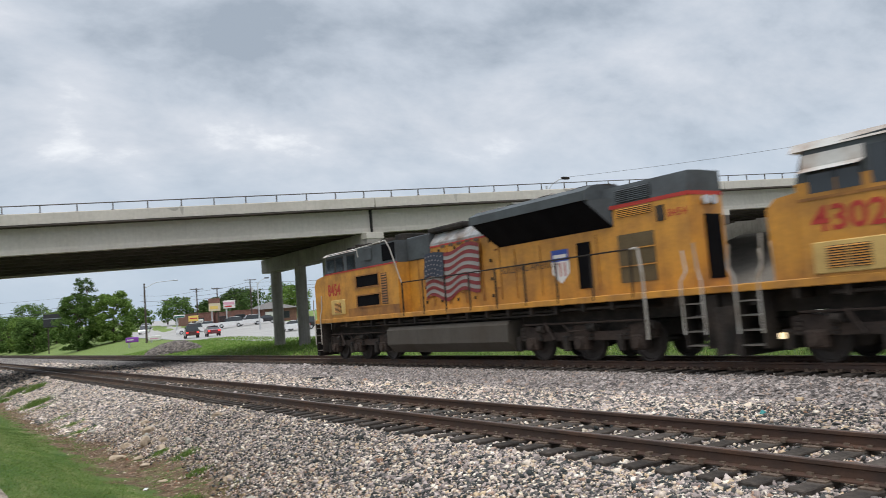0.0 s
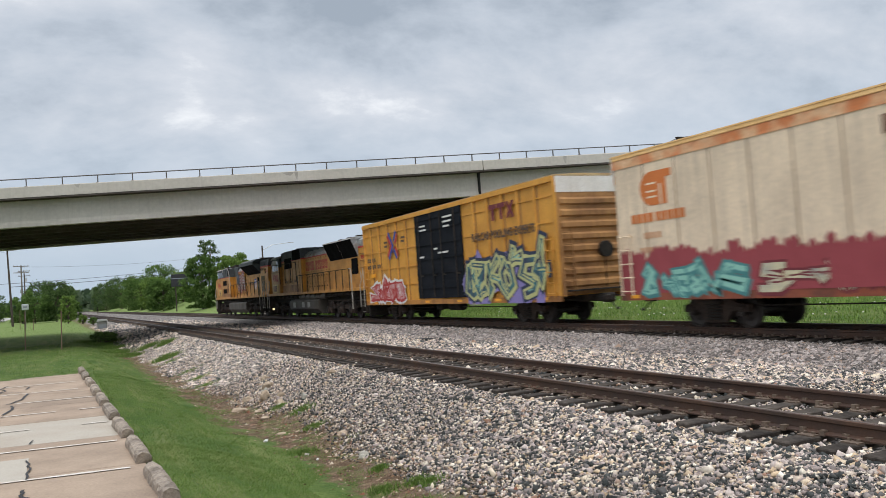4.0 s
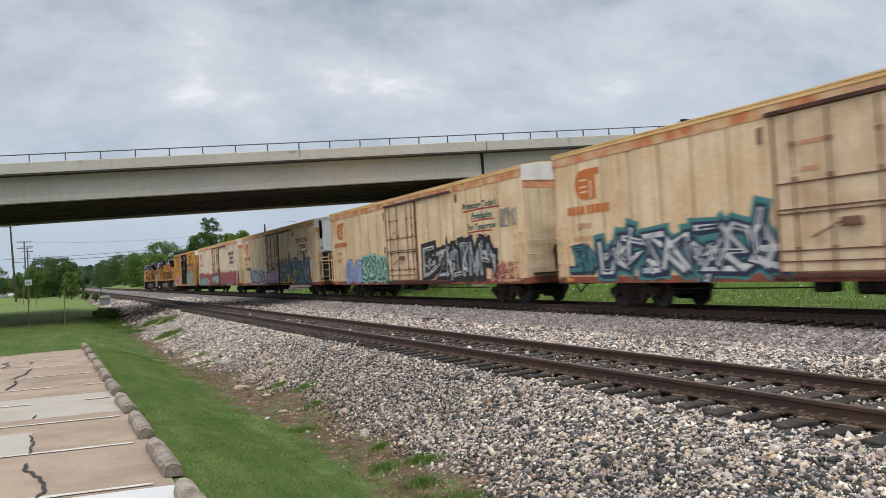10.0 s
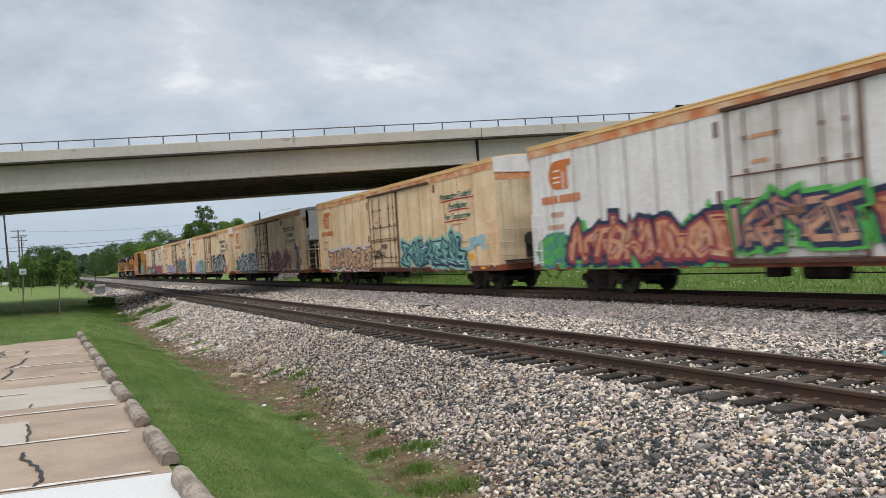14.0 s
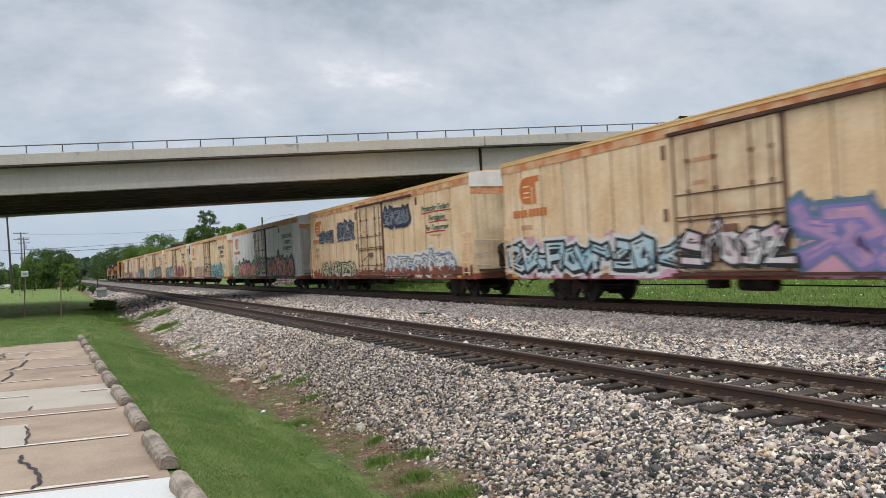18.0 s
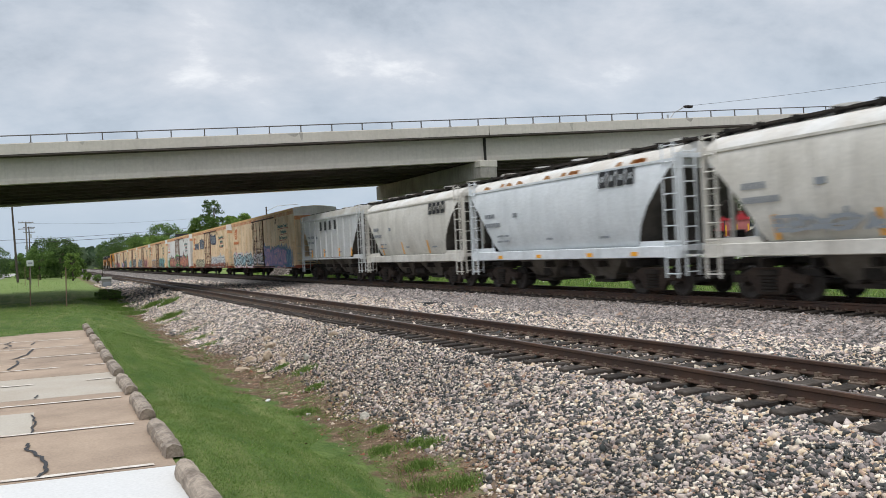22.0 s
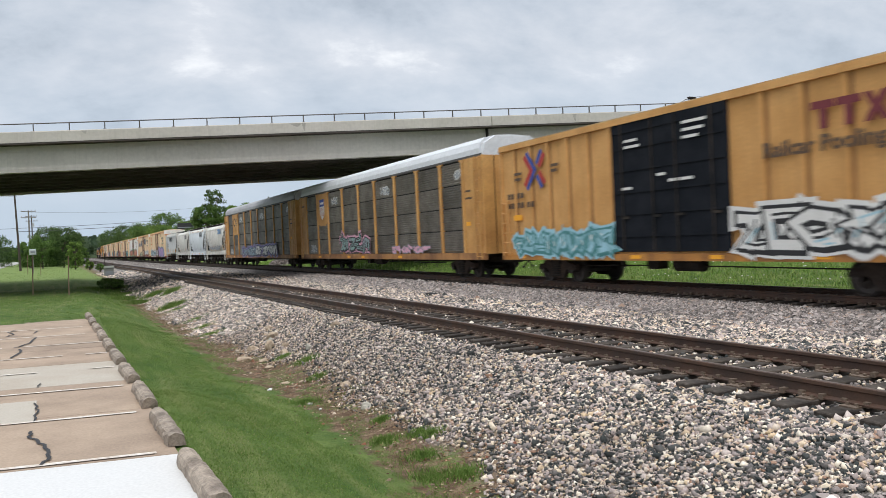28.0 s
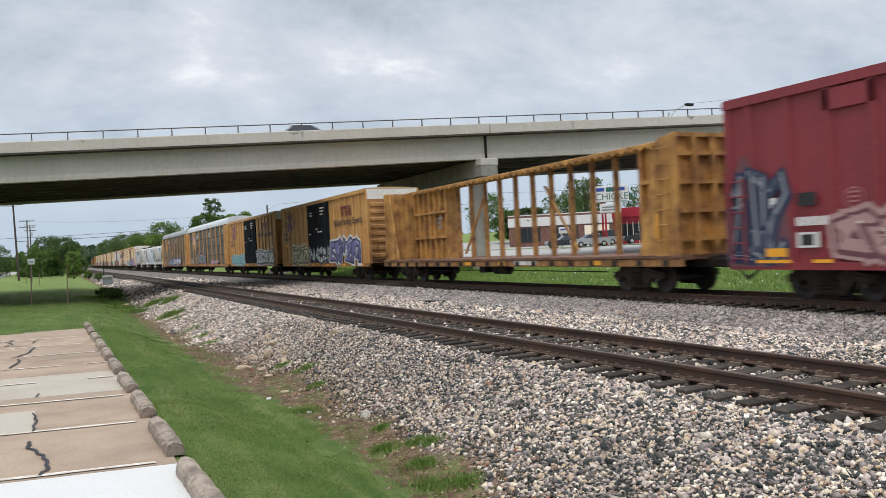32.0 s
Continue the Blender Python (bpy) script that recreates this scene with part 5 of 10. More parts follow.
def horn(car, y, z):
    g = Geo()
    g.box(-0.05, 0.05, y - 0.05, y + 0.05, z, z + 0.22)
    for i, dy in enumerate((-1, -1, 1)):
        g.cyl((-0.15 + 0.15 * i, y, z + 0.25), (-0.15 + 0.15 * i, y + dy * 0.42, z + 0.27), 0.035, 8, 0.1)
    g.ob("horn", BLACK, car)


STEP = mat("worn_step_steel", (0.16, 0.145, 0.125), 0.6, metal=0.4, var=0.3)


def end_steps(car, y, s, half_y):
    """Corner steps, drop rails and pilot at a locomotive's end; s is +1 at the front."""
    for sx in (-1, 1):
        for i, z in enumerate((0.42, 0.75, 1.08, 1.4)):
            g = Geo()
            g.box(min(sx * 1.5, sx * 1.05), max(sx * 1.5, sx * 1.05), y - s * 0.62 if s > 0 else y + 0.1, y - 0.1 if s > 0 else y + 0.62, z, z + 0.035)
            g.ob("step", STEP, car, "worn steel step")
        ya, yb = (y - 0.66, y - 0.06) if s > 0 else (y + 0.06, y + 0.66)
        for yy in (ya, yb):
            g = Geo()
            g.box(min(sx * 1.5, sx * 1.05), max(sx * 1.5, sx * 1.05), yy - 0.02, yy + 0.02, 0.36, 1.6)
            g.ob("step_stile", BLACK, car)
        for yy, top in ((ya, 2.85), (yb, 2.7)):
            g = Geo()
            g.tube([(sx * 1.54, yy, 0.7), (sx * 1.54, yy, 1.95), (sx * 1.50, yy + (0.16 if yy == yb else -0.1) * s, 2.2), (sx * 1.5, yy + (0.1 if yy == yb else -0.15) * s, top)], 0.024, 8)
            g.ob("grab_rail", WHITE, car, "white-painted grab rail")
    g = Geo()
    g.prism([(y, 0.18), (y + s * 0.28, 0.22), (y + s * 0.1, 0.75), (y, 1.3)], "x", -1.35, 1.35)
    g.ob("pilot", BLACK, car)


def loco_frame(car, L, tank, hl, plates=False):
    h = L / 2
    g = Geo()
    g.box(-1.5, 1.5, -h + 0.1, h - 0.1, 1.62, 1.80, 0.02)
    g.ob("walkway", LY, car, "yellow edge of the walkway")
    g = Geo()
    g.box(-0.75, 0.75, -h + 0.2, h - 0.2, 1.12, 1.62)
    for y in np.arange(-h + 1, h - 1, 1.1):
        g.box(-1.42, 1.42, y - 0.05, y + 0.05, 1.4, 1.62)
    g.cyl((-1.25, -h * 0.8, 1.48), (-1.25, h * 0.8, 1.48), 0.045, 6)
    g.cyl((-1.32, -h * 0.5, 1.38), (-1.32, h * 0.7, 1.38), 0.03, 6)
    g.ob("underframe", BLACK, car)
    a, b = h - tank[0], h - tank[1]
    g = Geo()
    g.prism([(-1.1, 0.3), (1.1, 0.3), (1.42, 0.62), (1.42, 1.15), (1.3, 1.28), (-1.3, 1.28), (-1.42, 1.15), (-1.42, 0.62)], "y", b, a)
    g.ob("fuel_tank", LTANK, car, "dusty grey fuel tank")
    for y in (a - 1.2, a - 3.4, a - 4.7) if plates else ():
        g = Geo(); g.box(-1.435, -1.41, y - 0.3, y + 0.3, 0.72, 1.08); g.ob("tank_plate", mat("dusty_plate", (0.32, 0.31, 0.28), 0.7, var=0.3), car)
    coupler(car, h - 0.2, 1); coupler(car, -h + 0.2, -1)
    end_steps(car, h - 0.1, 1, h); end_steps(car, -h + 0.1, -1, h)


def hood(car, name, pts, a, b, m, half, label=""):
    g = Geo()
    g.prism(pts, "y", half - b, half - a)
    return g.ob(name, m, car, label)


def sym(pts):
    """Mirror a half outline (x >= 0, from bottom to top) into a closed one."""
    return [(x, z) for x, z in pts] + [(-x, z) for x, z in pts[::-1]]


def tapered_end(car, name, w, ya, yb, z0, z1, m, lean=0.0):
    """A hood's last stretch, its end corners cut back in plan."""
    pts = [(-w, ya), (-w, yb + 0.06), (-w * 0.6, yb), (w * 0.25, yb), (w, yb + 0.6), (w, ya)]
    n = len(pts)
    v = [(x, y, z0) for x, y in pts] + [(x * (1 - lean), y, z1) for x, y in pts]
    return Geo().add(v, [tuple(range(n))[::-1], tuple(range(n, 2 * n))] + [(i, (i + 1) % n, n + (i + 1) % n, n + i) for i in range(n)]).ob(name, m, car)


def loco_lead(f, r):
    L = (f - r) * K
    h = L / 2
    car = thing("locomotive", "armour-yellow and grey diesel locomotive with a painted flag", "locomotive", group="locomotives")
    TRAIN.append((car, (f + r) / 2 * K))
    Y = lambda d: h - d
    loco_frame(car, L, (6.4, 13.9), h)
    # nose and cab
    g = Geo()
    g.prism([(Y(0.25), 1.8), (Y(0.2), 3.3), (Y(0.45), 3.6), (Y(1.35), 3.72), (Y(7.6), 3.72), (Y(7.6), 1.8)], "x", -1.46, 1.46)
    nose = g.ob("nose", LY, car, "yellow nose and cab side")
    g = Geo()
    g.prism([(Y(1.35), 3.72), (Y(1.5), 4.5), (Y(1.75), 4.56), (Y(7.6), 4.56), (Y(7.6), 3.72)], "x", -1.45, 1.45)
    cab = g.ob("cab", LGREY, car, "grey upper cab")
    g = Geo()
    g.prism([(-1.5, 4.50), (-1.3, 4.62), (-0.6, 4.72), (0.6, 4.72), (1.3, 4.62), (1.5, 4.50)], "y", Y(4.4), Y(1.25))
    g.ob("cab_roof", LROOF, car, "sun-bleached cab roof")
    for a, b in ((1.62, 2.35), (2.5, 3.15), (3.55, 4.2)):
        g = Geo()
        g.box(-1.47, -1.44, Y(b) - 0.04, Y(a) + 0.04, 3.72, 4.40)
        fr = g.ob("window_frame", BLACK, cab)
        g = Geo()
        g.box(-1.478, -1.46, Y(b), Y(a), 3.78, 4.34)
        g.ob("pane", GLASS, cab)
    g = Geo()
    g.prism([(Y(1.34), 3.78), (Y(1.32), 3.78), (Y(1.47), 4.45), (Y(1.49), 4.45)], "x", -1.3, 1.3)
    g.ob("windscreen", GLASS, cab)
    g = Geo(); g.box(-1.5, -1.45, Y(5.1) - 0.6, Y(5.1), 4.0, 4.5, 0.02); g.ob("side_box", LGREY, cab)
    g = Geo(); g.box(-1.462, -1.44, Y(7.5), Y(6.5), 3.85, 4.5); g.ob("dark_intake", LRAD, cab)
    g = Geo(); g.box(-1.475, -1.44, Y(7.62), Y(1.35), 3.70, 3.755); g.ob("stripe", LRED, car, "red stripe")
    for z0, z1 in ((2.98, 3.42), (2.2, 2.62)):
        g = Geo()
        g.box(-1.475, -1.45, Y(6.15), Y(4.25), z0, z1)
        g.ob("grille_screen", LRAD, car, "dark grille screen")
        g = Geo()
        for a, b, c, e in ((4.2, 6.2, z1, z1 + 0.05), (4.2, 6.2, z0 - 0.05, z0), (4.2, 4.27, z0, z1), (6.13, 6.2, z0, z1)):
            g.box(-1.50, -1.45, Y(b), Y(a), c, e)
        g.ob("grille_frame", LY_RUST, car)
    slats(car, "louvre", -1.465, Y(6.3), Y(6.75), 2.2, 3.4, 12, LY_RUST)
    g = Geo(); g.box(-1.468, -1.45, Y(7.6), Y(3.4), 1.82, 2.15); g.ob("soot_patch", LY_RUST, car, "rust-stained lower panel")
    g = Geo(); g.box(-1.50, -1.45, Y(3.15), Y(1.85), 1.95, 2.58, 0.02); g.ob("sand_box", mat("pale_yellow", (0.60, 0.40, 0.13), 0.6, var=0.25), car, "pale louvred box")
    slats(car, "box_louvre", -1.505, Y(2.2), Y(2.8), 2.02, 2.45, 8, LY)
    lettering(car, "8454", Y(1.55), 2.78, 0.52, LRED, -1.468, 0.85, bold=0.012)
    # long hood
    lower = sym([(0.95, 1.8), (0.95, 4.05)])
    hood(car, "engine_hood", lower, 7.62, 12.9, LY, h, "yellow engine hood with doors")
    hood(car, "hood_top", sym([(0.955, 4.05), (0.955, 4.2), (0.7, 4.56), (0.3, 4.62)]), 7.62, 12.7, LPEEL, h, "peeling grey hood top")
    hood(car, "hood_stripe", sym([(0.965, 4.05), (0.965, 4.11)]), 7.62, 12.9, LRED, h)
    g = Geo(); g.box(-1.0, 1.0, Y(9.2), Y(7.62), 3.72, 4.6, 0.03); g.ob("air_intake", LGREY, car)
    g = Geo(); g.box(-0.9, 0.9, Y(11.2), Y(9.0), 4.58, 4.78, 0.05); g.ob("exhaust_housing", BLACK, car)
    hood(car, "radiator_hood", lower, 12.9, 18.4, LY, h)
    for i in range(5):
        d = 8.3 + i * 1.0
        g = Geo()
        for a in (d, d + 0.92):
            g.box(-0.972, -0.95, Y(a) - 0.012, Y(a) + 0.012, 1.95, 3.95)
        for z in (2.3, 3.55):
            g.box(-0.99, -0.95, Y(d + 0.8), Y(d + 0.68), z, z + 0.06)
        g.ob("hood_door", LY_RUST, car)
        for z in (2.05, 2.6, 3.2, 3.85):
            g = Geo(); g.box(-1.0, -0.95, Y(d + 0.5), Y(d + 0.42), z, z + 0.1, 0.008); g.ob("latch", BLACK, car)
    # radiator wings
    g = Geo()
    for s in (-1, 1):
        v = [(s * 0.96, Y(13.25), 3.62), (s * 0.96, Y(18.3), 3.62), (s * 1.52, Y(17.8), 4.42), (s * 1.52, Y(12.6), 4.42)]
        g.add(v, [(0, 1, 2, 3)])
    g.ob("radiator_screen", LRAD, car, "black radiator screen", fix=False)
    g = Geo()
    g.prism([(-1.54, 4.42), (1.54, 4.42), (1.54, 4.68), (1.2, 4.84), (-1.2, 4.84), (-1.54, 4.68)], "y", Y(17.9), Y(12.5))
    g.add([(-0.96, Y(18.3), 3.62), (-1.52, Y(17.8), 4.42), (-0.96, Y(18.3), 4.42)], [(0, 1, 2)])
    g.add([(-0.96, Y(13.25), 3.62), (-1.52, Y(12.6), 4.42), (-0.96, Y(13.25), 4.42)], [(0, 2, 1)])
    g.ob("radiator_housing", LGREY, car, "grey overhanging radiator housing", fix=False)
    for d in (13.6, 15.2, 16.8):
        roof_fan(car, Y(d), 4.84, 0.66)
    tapered_end(car, "rear_hood", 1.0, Y(18.4), Y(20.9), 1.8, 4.08, LY)
    tapered_end(car, "rear_stripe", 1.012, Y(18.0), Y(20.91), 4.082, 4.18, LRED)
    tapered_end(car, "rear_top", 1.0, Y(17.9), Y(20.9), 4.182, 4.70, LGREY, 0.12)
    slats(car, "rear_louvre", -1.005, Y(18.5), Y(19.7), 4.22, 4.58, 7, LGREY)
    slats(car, "rear_louvre", -1.005, Y(18.5), Y(19.7), 3.82, 4.06, 5, LY)
    g = Geo(); g.box(-1.012, -0.98, Y(19.7), Y(18.45), 2.08, 3.36); g.ob("rear_grille", mat("brown_grille", (0.10, 0.07, 0.03), 0.8, grain=50, gvar=0.4), car, "brown mesh grille")
    g = Geo()
    for z in (2.5, 2.95):
        g.box(-1.03, -1.0, Y(19.7), Y(18.45), z, z + 0.03)
    g.ob("grille_bar", LY, car)
    g = Geo(); g.box(-0.965, -0.94, Y(17.35), Y(16.8), 2.04, 3.34); g.ob("dark_door", LRAD, car)
    g = Geo(); g.box(-1.03, -0.99, Y(20.1), Y(19.85), 3.55, 3.95); g.ob("number_light", BLACK, car)
    lettering(car, "8454", Y(20.2), 3.62, 0.2, LRED, -1.005, 1.1)
    g = Geo(); g.cyl((-0.45, Y(20.88), 3.95), (-0.45, Y(21.0), 3.95), 0.12, 12); g.cyl((-0.15, Y(20.88), 3.95), (-0.15, Y(21.0), 3.95), 0.12, 12); g.ob("headlamp", LAMP_OFF, car)
    g = Geo(); g.box(-0.5, 0.1, Y(20.93), Y(20.9), 2.0, 3.6); g.ob("end_door", LRAD, car)
    flag_decal(car, Y(8.75), Y(12.35), 2.15, 3.95, -0.98)
    shield_decal(car, Y(15.7), 2.24, 0.74, 1.0, -0.96)
    lettering(car, "BUILDING AMERICA", Y(13.2), 2.75, 0.24, P_BROWN, -0.962, 0.95)
    bars(car, Y(9.9), 3.98, 0.1, [0.3, 0.3, 0.3, 0.3, 0.3], P_BROWN, -0.975, 0.2)
    handrail(car, -1.48, [Y(d) for d in np.arange(7.9, 19.4, 1.42)], 1.8, 2.92, BLACK)
    g = Geo(); g.tube([(-1.5, Y(4.6), 4.2), (-1.56, Y(4.62), 4.55), (-1.56, Y(7.0), 4.62), (-1.5, Y(7.2), 4.3), (-1.5, Y(7.9), 2.92)], 0.022, 6); g.ob("grab_rail", WHITE, car)
    g = Geo(); g.tube([(-1.48, Y(19.3), 2.92), (-1.5, Y(19.55), 2.92), (-1.52, Y(19.65), 2.2), (-1.52, Y(19.65), 0.6)], 0.03, 8); g.ob("grab_rail", WHITE, car)
    for d, a, hh in ((2.2, 0.5, 0.1), (3.0, 0.3, 0.16), (3.8, 0.45, 0.1), (5.2, 0.7, 0.12), (6.4, 0.6, 0.16)):
        g = Geo(); g.box(-0.75, 0.5, Y(d + a), Y(d), 4.56, 4.72 + hh, 0.02); g.ob("roof_box", BLACK, car)
    for d in np.arange(12.9, 18.0, 0.85):
        g = Geo(); g.box(-1.3, 1.3, Y(d) - 0.03, Y(d) + 0.03, 4.83, 4.87); g.ob("roof_rib", LROOF, car)
    for d in (14.0, 15.2, 17.6):
        g = Geo(); g.box(-0.972, -0.94, Y(d) - 0.012, Y(d) + 0.012, 1.95, 3.5); g.ob("door_seam", LY_RUST, car)
    horn(car, Y(12.0), 4.72)
    g = Geo(); g.box(-1.3, -1.1, Y(0.7), Y(0.6), 1.46, 1.56); g.ob("ditch_lamp", LAMP_ON, car)
    loco_truck(car, Y(3.55)); loco_truck(car, Y(16.9))
    return car


def loco_second(f, r):
    L = (f - r) * K
    h = L / 2
    car = thing("locomotive", "older armour-yellow diesel locomotive with soot-stained hood", "locomotive", group="locomotives")
    TRAIN.append((car, (f + r) / 2 * K))
    Y = lambda d: h - d - 0.92
    loco_frame(car, L, (6.4, 13.3), h, True)
    g = Geo()
    g.prism([(Y(0.1), 1.8), (Y(0.05), 3.35), (Y(0.3), 3.55), (Y(0.95), 3.62), (Y(0.95), 1.8)], "x", -1.3, 1.3)
    g.ob("nose", LY, car, "yellow wide nose")
    g = Geo()
    g.prism([(Y(0.95), 1.8), (Y(0.9), 3.75), (Y(3.1), 3.75), (Y(3.1), 1.8)], "x", -1.48, 1.48)
    cab = g.ob("cab", LY, car, "yellow cab")
    g = Geo()
    g.prism([(Y(0.9), 3.75), (Y(1.12), 4.42), (Y(3.1), 4.5), (Y(3.1), 3.75)], "x", -1.46, 1.46)
    g.ob("upper_cab", LGREY, car)
    g = Geo()
    g.prism([(-1.5, 4.40), (-1.35, 4.58), (-0.6, 4.68), (0.6, 4.68), (1.35, 4.58), (1.5, 4.40)], "y", Y(3.1), Y(0.85))
    g.ob("cab_roof", LROOF, car, "pale stained cab roof")
    for a, b in ((1.2, 1.75), (1.8, 2.3), (2.5, 2.85)):
        g = Geo(); g.box(-1.485, -1.46, Y(b), Y(a), 3.5, 4.25); g.ob("pane", GLASS, cab)
    g = Geo(); g.prism([(-1.52, 4.02), (-1.48, 4.3), (-1.46, 4.3), (-1.46, 4.02), (-1.72, 3.92)], "y", Y(2.4), Y(1.1)); g.ob("sun_shade", LROOF, cab, "faded window shade")
    g = Geo(); g.box(-1.495, -1.46, Y(3.1), Y(0.93), 3.36, 3.42); g.ob("belt_rail", LY_RUST, cab)
    lettering(car, "4302", Y(1.18), 2.72, 0.52, LRED, -1.488, 1.1, bold=0.014)
    g = Geo(); g.box(-1.52, -1.46, Y(2.75), Y(1.15), 1.85, 2.5, 0.02); g.ob("side_panel", mat("pale_yellow", (0.60, 0.40, 0.13), 0.6), cab, "pale louvred panel")
    slats(car, "louvre", -1.525, Y(1.45), Y(1.88), 1.95, 2.4, 9, LY)
    slats(car, "louvre", -1.525, Y(1.92), Y(2.35), 1.95, 2.4, 9, LY)
    hood(car, "equipment_hood", sym([(1.25, 1.8), (1.25, 4.15)]), 3.1, 8.3, LY, h - 0.92, "yellow equipment hood")
    hood(car, "equipment_top", sym([(1.255, 4.15), (1.255, 4.75), (1.05, 4.86)]), 3.1, 8.3, LGREY, h - 0.92)
    hood(car, "stripe", sym([(1.268, 4.06), (1.268, 4.15)]), 3.1, 8.35, LRED, h - 0.92)
    for a, b, z0, z1 in ((4.0, 5.9, 3.55, 4.3), (6.2, 8.15, 4.08, 4.8)):
        g = Geo(); g.box(-1.28, -1.24, Y(b), Y(a), z0, z1); g.ob("intake_screen", LRAD, car, "dark intake screen")
    g = Geo(); g.box(-1.262, -1.24, Y(7.9), Y(3.1), 1.82, 2.35); g.ob("soot_panel", LY_RUST, car, "sooty lower panel")
    for i in range(4):
        slats(car, "louvre", -1.255, Y(4.1 + i * 0.75), Y(4.5 + i * 0.75), 2.5, 2.7, 3, LY)
    hood(car, "engine_hood", sym([(0.98, 1.8), (0.98, 4.08)]), 8.3, 14.0, LY, h - 0.92, "yellow engine hood with doors")
    hood(car, "hood_top", sym([(0.985, 4.08), (0.985, 4.25), (0.7, 4.55), (0.3, 4.6)]), 8.3, 14.0, LPEEL, h - 0.92, "peeling grey hood top")
    hood(car, "hood_stripe", sym([(0.997, 4.06), (0.997, 4.13)]), 8.3, 14.0, LRED, h - 0.92)
    for i in range(10):
        d = 8.5 + i * 0.55
        g = Geo(); g.box(-0.992, -0.975, Y(d) - 0.01, Y(d) + 0.01, 1.95, 3.0)
        g.box(-1.0, -0.975, Y(d + 0.4), Y(d + 0.3), 2.3, 2.36)
        g.ob("hood_door", LY_RUST, car)
        for z in (2.05, 2.75, 3.05, 3.92):
            g = Geo(); g.box(-1.02, -0.975, Y(d + 0.3), Y(d + 0.24), z, z + 0.09, 0.008); g.ob("latch", LY_RUST if z > 3 else BLACK, car)
    wid = [0.34, 0.34, 0.14, 0.34, 0.34, -0.18, 0.34, 0.34, 0.34, 0.14, 0.3, 0.14, 0.34]
    y = Y(8.55)
    sh = []
    for w in wid:
        if w > 0:
            sh = [(0, [(y, 3.2), (y - w, 3.2), (y - w, 3.8), (y, 3.8)])]
            if w > 0.2:
                sh.append((1, [(y - w * 0.36, 3.33), (y - w * 0.64, 3.33), (y - w * 0.64, 3.66), (y - w * 0.36, 3.66)]))
            decal(car, "block_mark", sh, [LRED, LY], -0.985, "red block shape")
        y -= abs(w) + 0.1
    hood(car, "radiator_hood", sym([(0.98, 1.8), (0.98, 4.06)]), 14.0, 20.7, LY, h - 0.92)
    hood(car, "rear_stripe", sym([(0.995, 4.06), (0.995, 4.14)]), 19.2, 20.72, LRED, h - 0.92)
    hood(car, "rear_top", sym([(0.98, 4.14), (0.98, 4.5), (0.75, 4.62)]), 14.0, 20.7, LPEEL, h - 0.92)
    g = Geo()
    for s in (-1, 1):
        v = [(s * 0.99, Y(14.05), 3.58), (s * 0.99, Y(19.2), 3.58), (s * 1.42, Y(19.2), 4.6), (s * 1.42, Y(14.05), 4.6)]
        g.add(v, [(0, 1, 2, 3)])
    g.ob("radiator_screen", LRAD, car, "black radiator screen", fix=False)
    g = Geo()
    g.prism([(-1.46, 4.6), (1.46, 4.6), (1.4, 4.68), (1.1, 4.74), (-1.1, 4.74), (-1.4, 4.68)], "y", Y(19.25), Y(14.0))
    for s in (-1, 1):
        for d in (14.02, 16.6, 19.22):
            g.add([(s * 0.99, Y(d), 3.56), (s * 1.44, Y(d), 4.61), (s * 0.99, Y(d), 4.61)], [(0, 1, 2)])
    g.ob("radiator_housing", LPEEL, car, "peeling grey radiator housing", fix=False)
    for d in (14.8, 16.4, 18.0):
        roof_fan(car, Y(d), 4.74, 0.64)
    roof_fan(car, Y(4.9), 4.86, 0.6)
    g = Geo(); g.box(-1.0, -0.97, Y(19.05), Y(17.95), 2.6, 3.52); g.ob("dark_door", LRAD, car)
    for z in (3.7, 3.3, 2.9):
        g = Geo(); g.box(-1.02, -0.97, Y(20.4), Y(19.5), z, z + 0.04); g.ob("rung", LY_RUST, car)
    bars(car, Y(19.6), 3.42, 0.2, [0.16, 0.16, 0.16, 0.16], LRED, -0.99, 0.05)
    g = Geo(); g.cyl((-0.6, Y(20.7), 3.9), (-0.6, Y(20.82), 3.9), 0.13, 12); g.cyl((-0.28, Y(20.7), 3.9), (-0.28, Y(20.82), 3.9), 0.13, 12); g.ob("headlamp", LAMP_OFF, car)
    handrail(car, -1.48, [Y(d) for d in np.arange(8.0, 18.9, 1.2)], 1.8, 2.92, BLACK)
    handrail(car, -1.48, [Y(d) for d in np.arange(3.3, 8.0, 1.5)], 2.6, 3.9, BLACK)
    g = Geo(); g.tube([(-1.48, Y(18.8), 2.92), (-1.5, Y(19.15), 2.92), (-1.52, Y(19.25), 2.2), (-1.52, Y(19.25), 0.6)], 0.03, 8); g.ob("grab_rail", WHITE, car)
    g = Geo(); g.cyl((-1.2, Y(13.6), 1.42), (-1.2, Y(7.9), 1.42), 0.2, 14); g.ob("air_reservoir", LTANK, car, "long dusty air reservoir under the walkway")
    for d in (8.3, 9.7, 11.1, 12.5):
        g = Geo(); g.cyl((0, Y(d), 4.58), (0, Y(d), 4.68), 0.3, 12); g.ob("roof_hatch", LPEEL, car)
    for d in np.arange(3.3, 8.2, 0.9):
        g = Geo(); g.box(-1.275, -1.25, Y(d) - 0.01, Y(d) + 0.01, 2.4, 4.0); g.ob("door_seam", LY_RUST, car)
    horn(car, Y(10.6), 4.56)
    g = Geo(); g.box(-1.36, -1.12, Y(0.16), Y(0.08), 0.55, 0.68); g.ob("step_lamp", LAMP_ON, car)
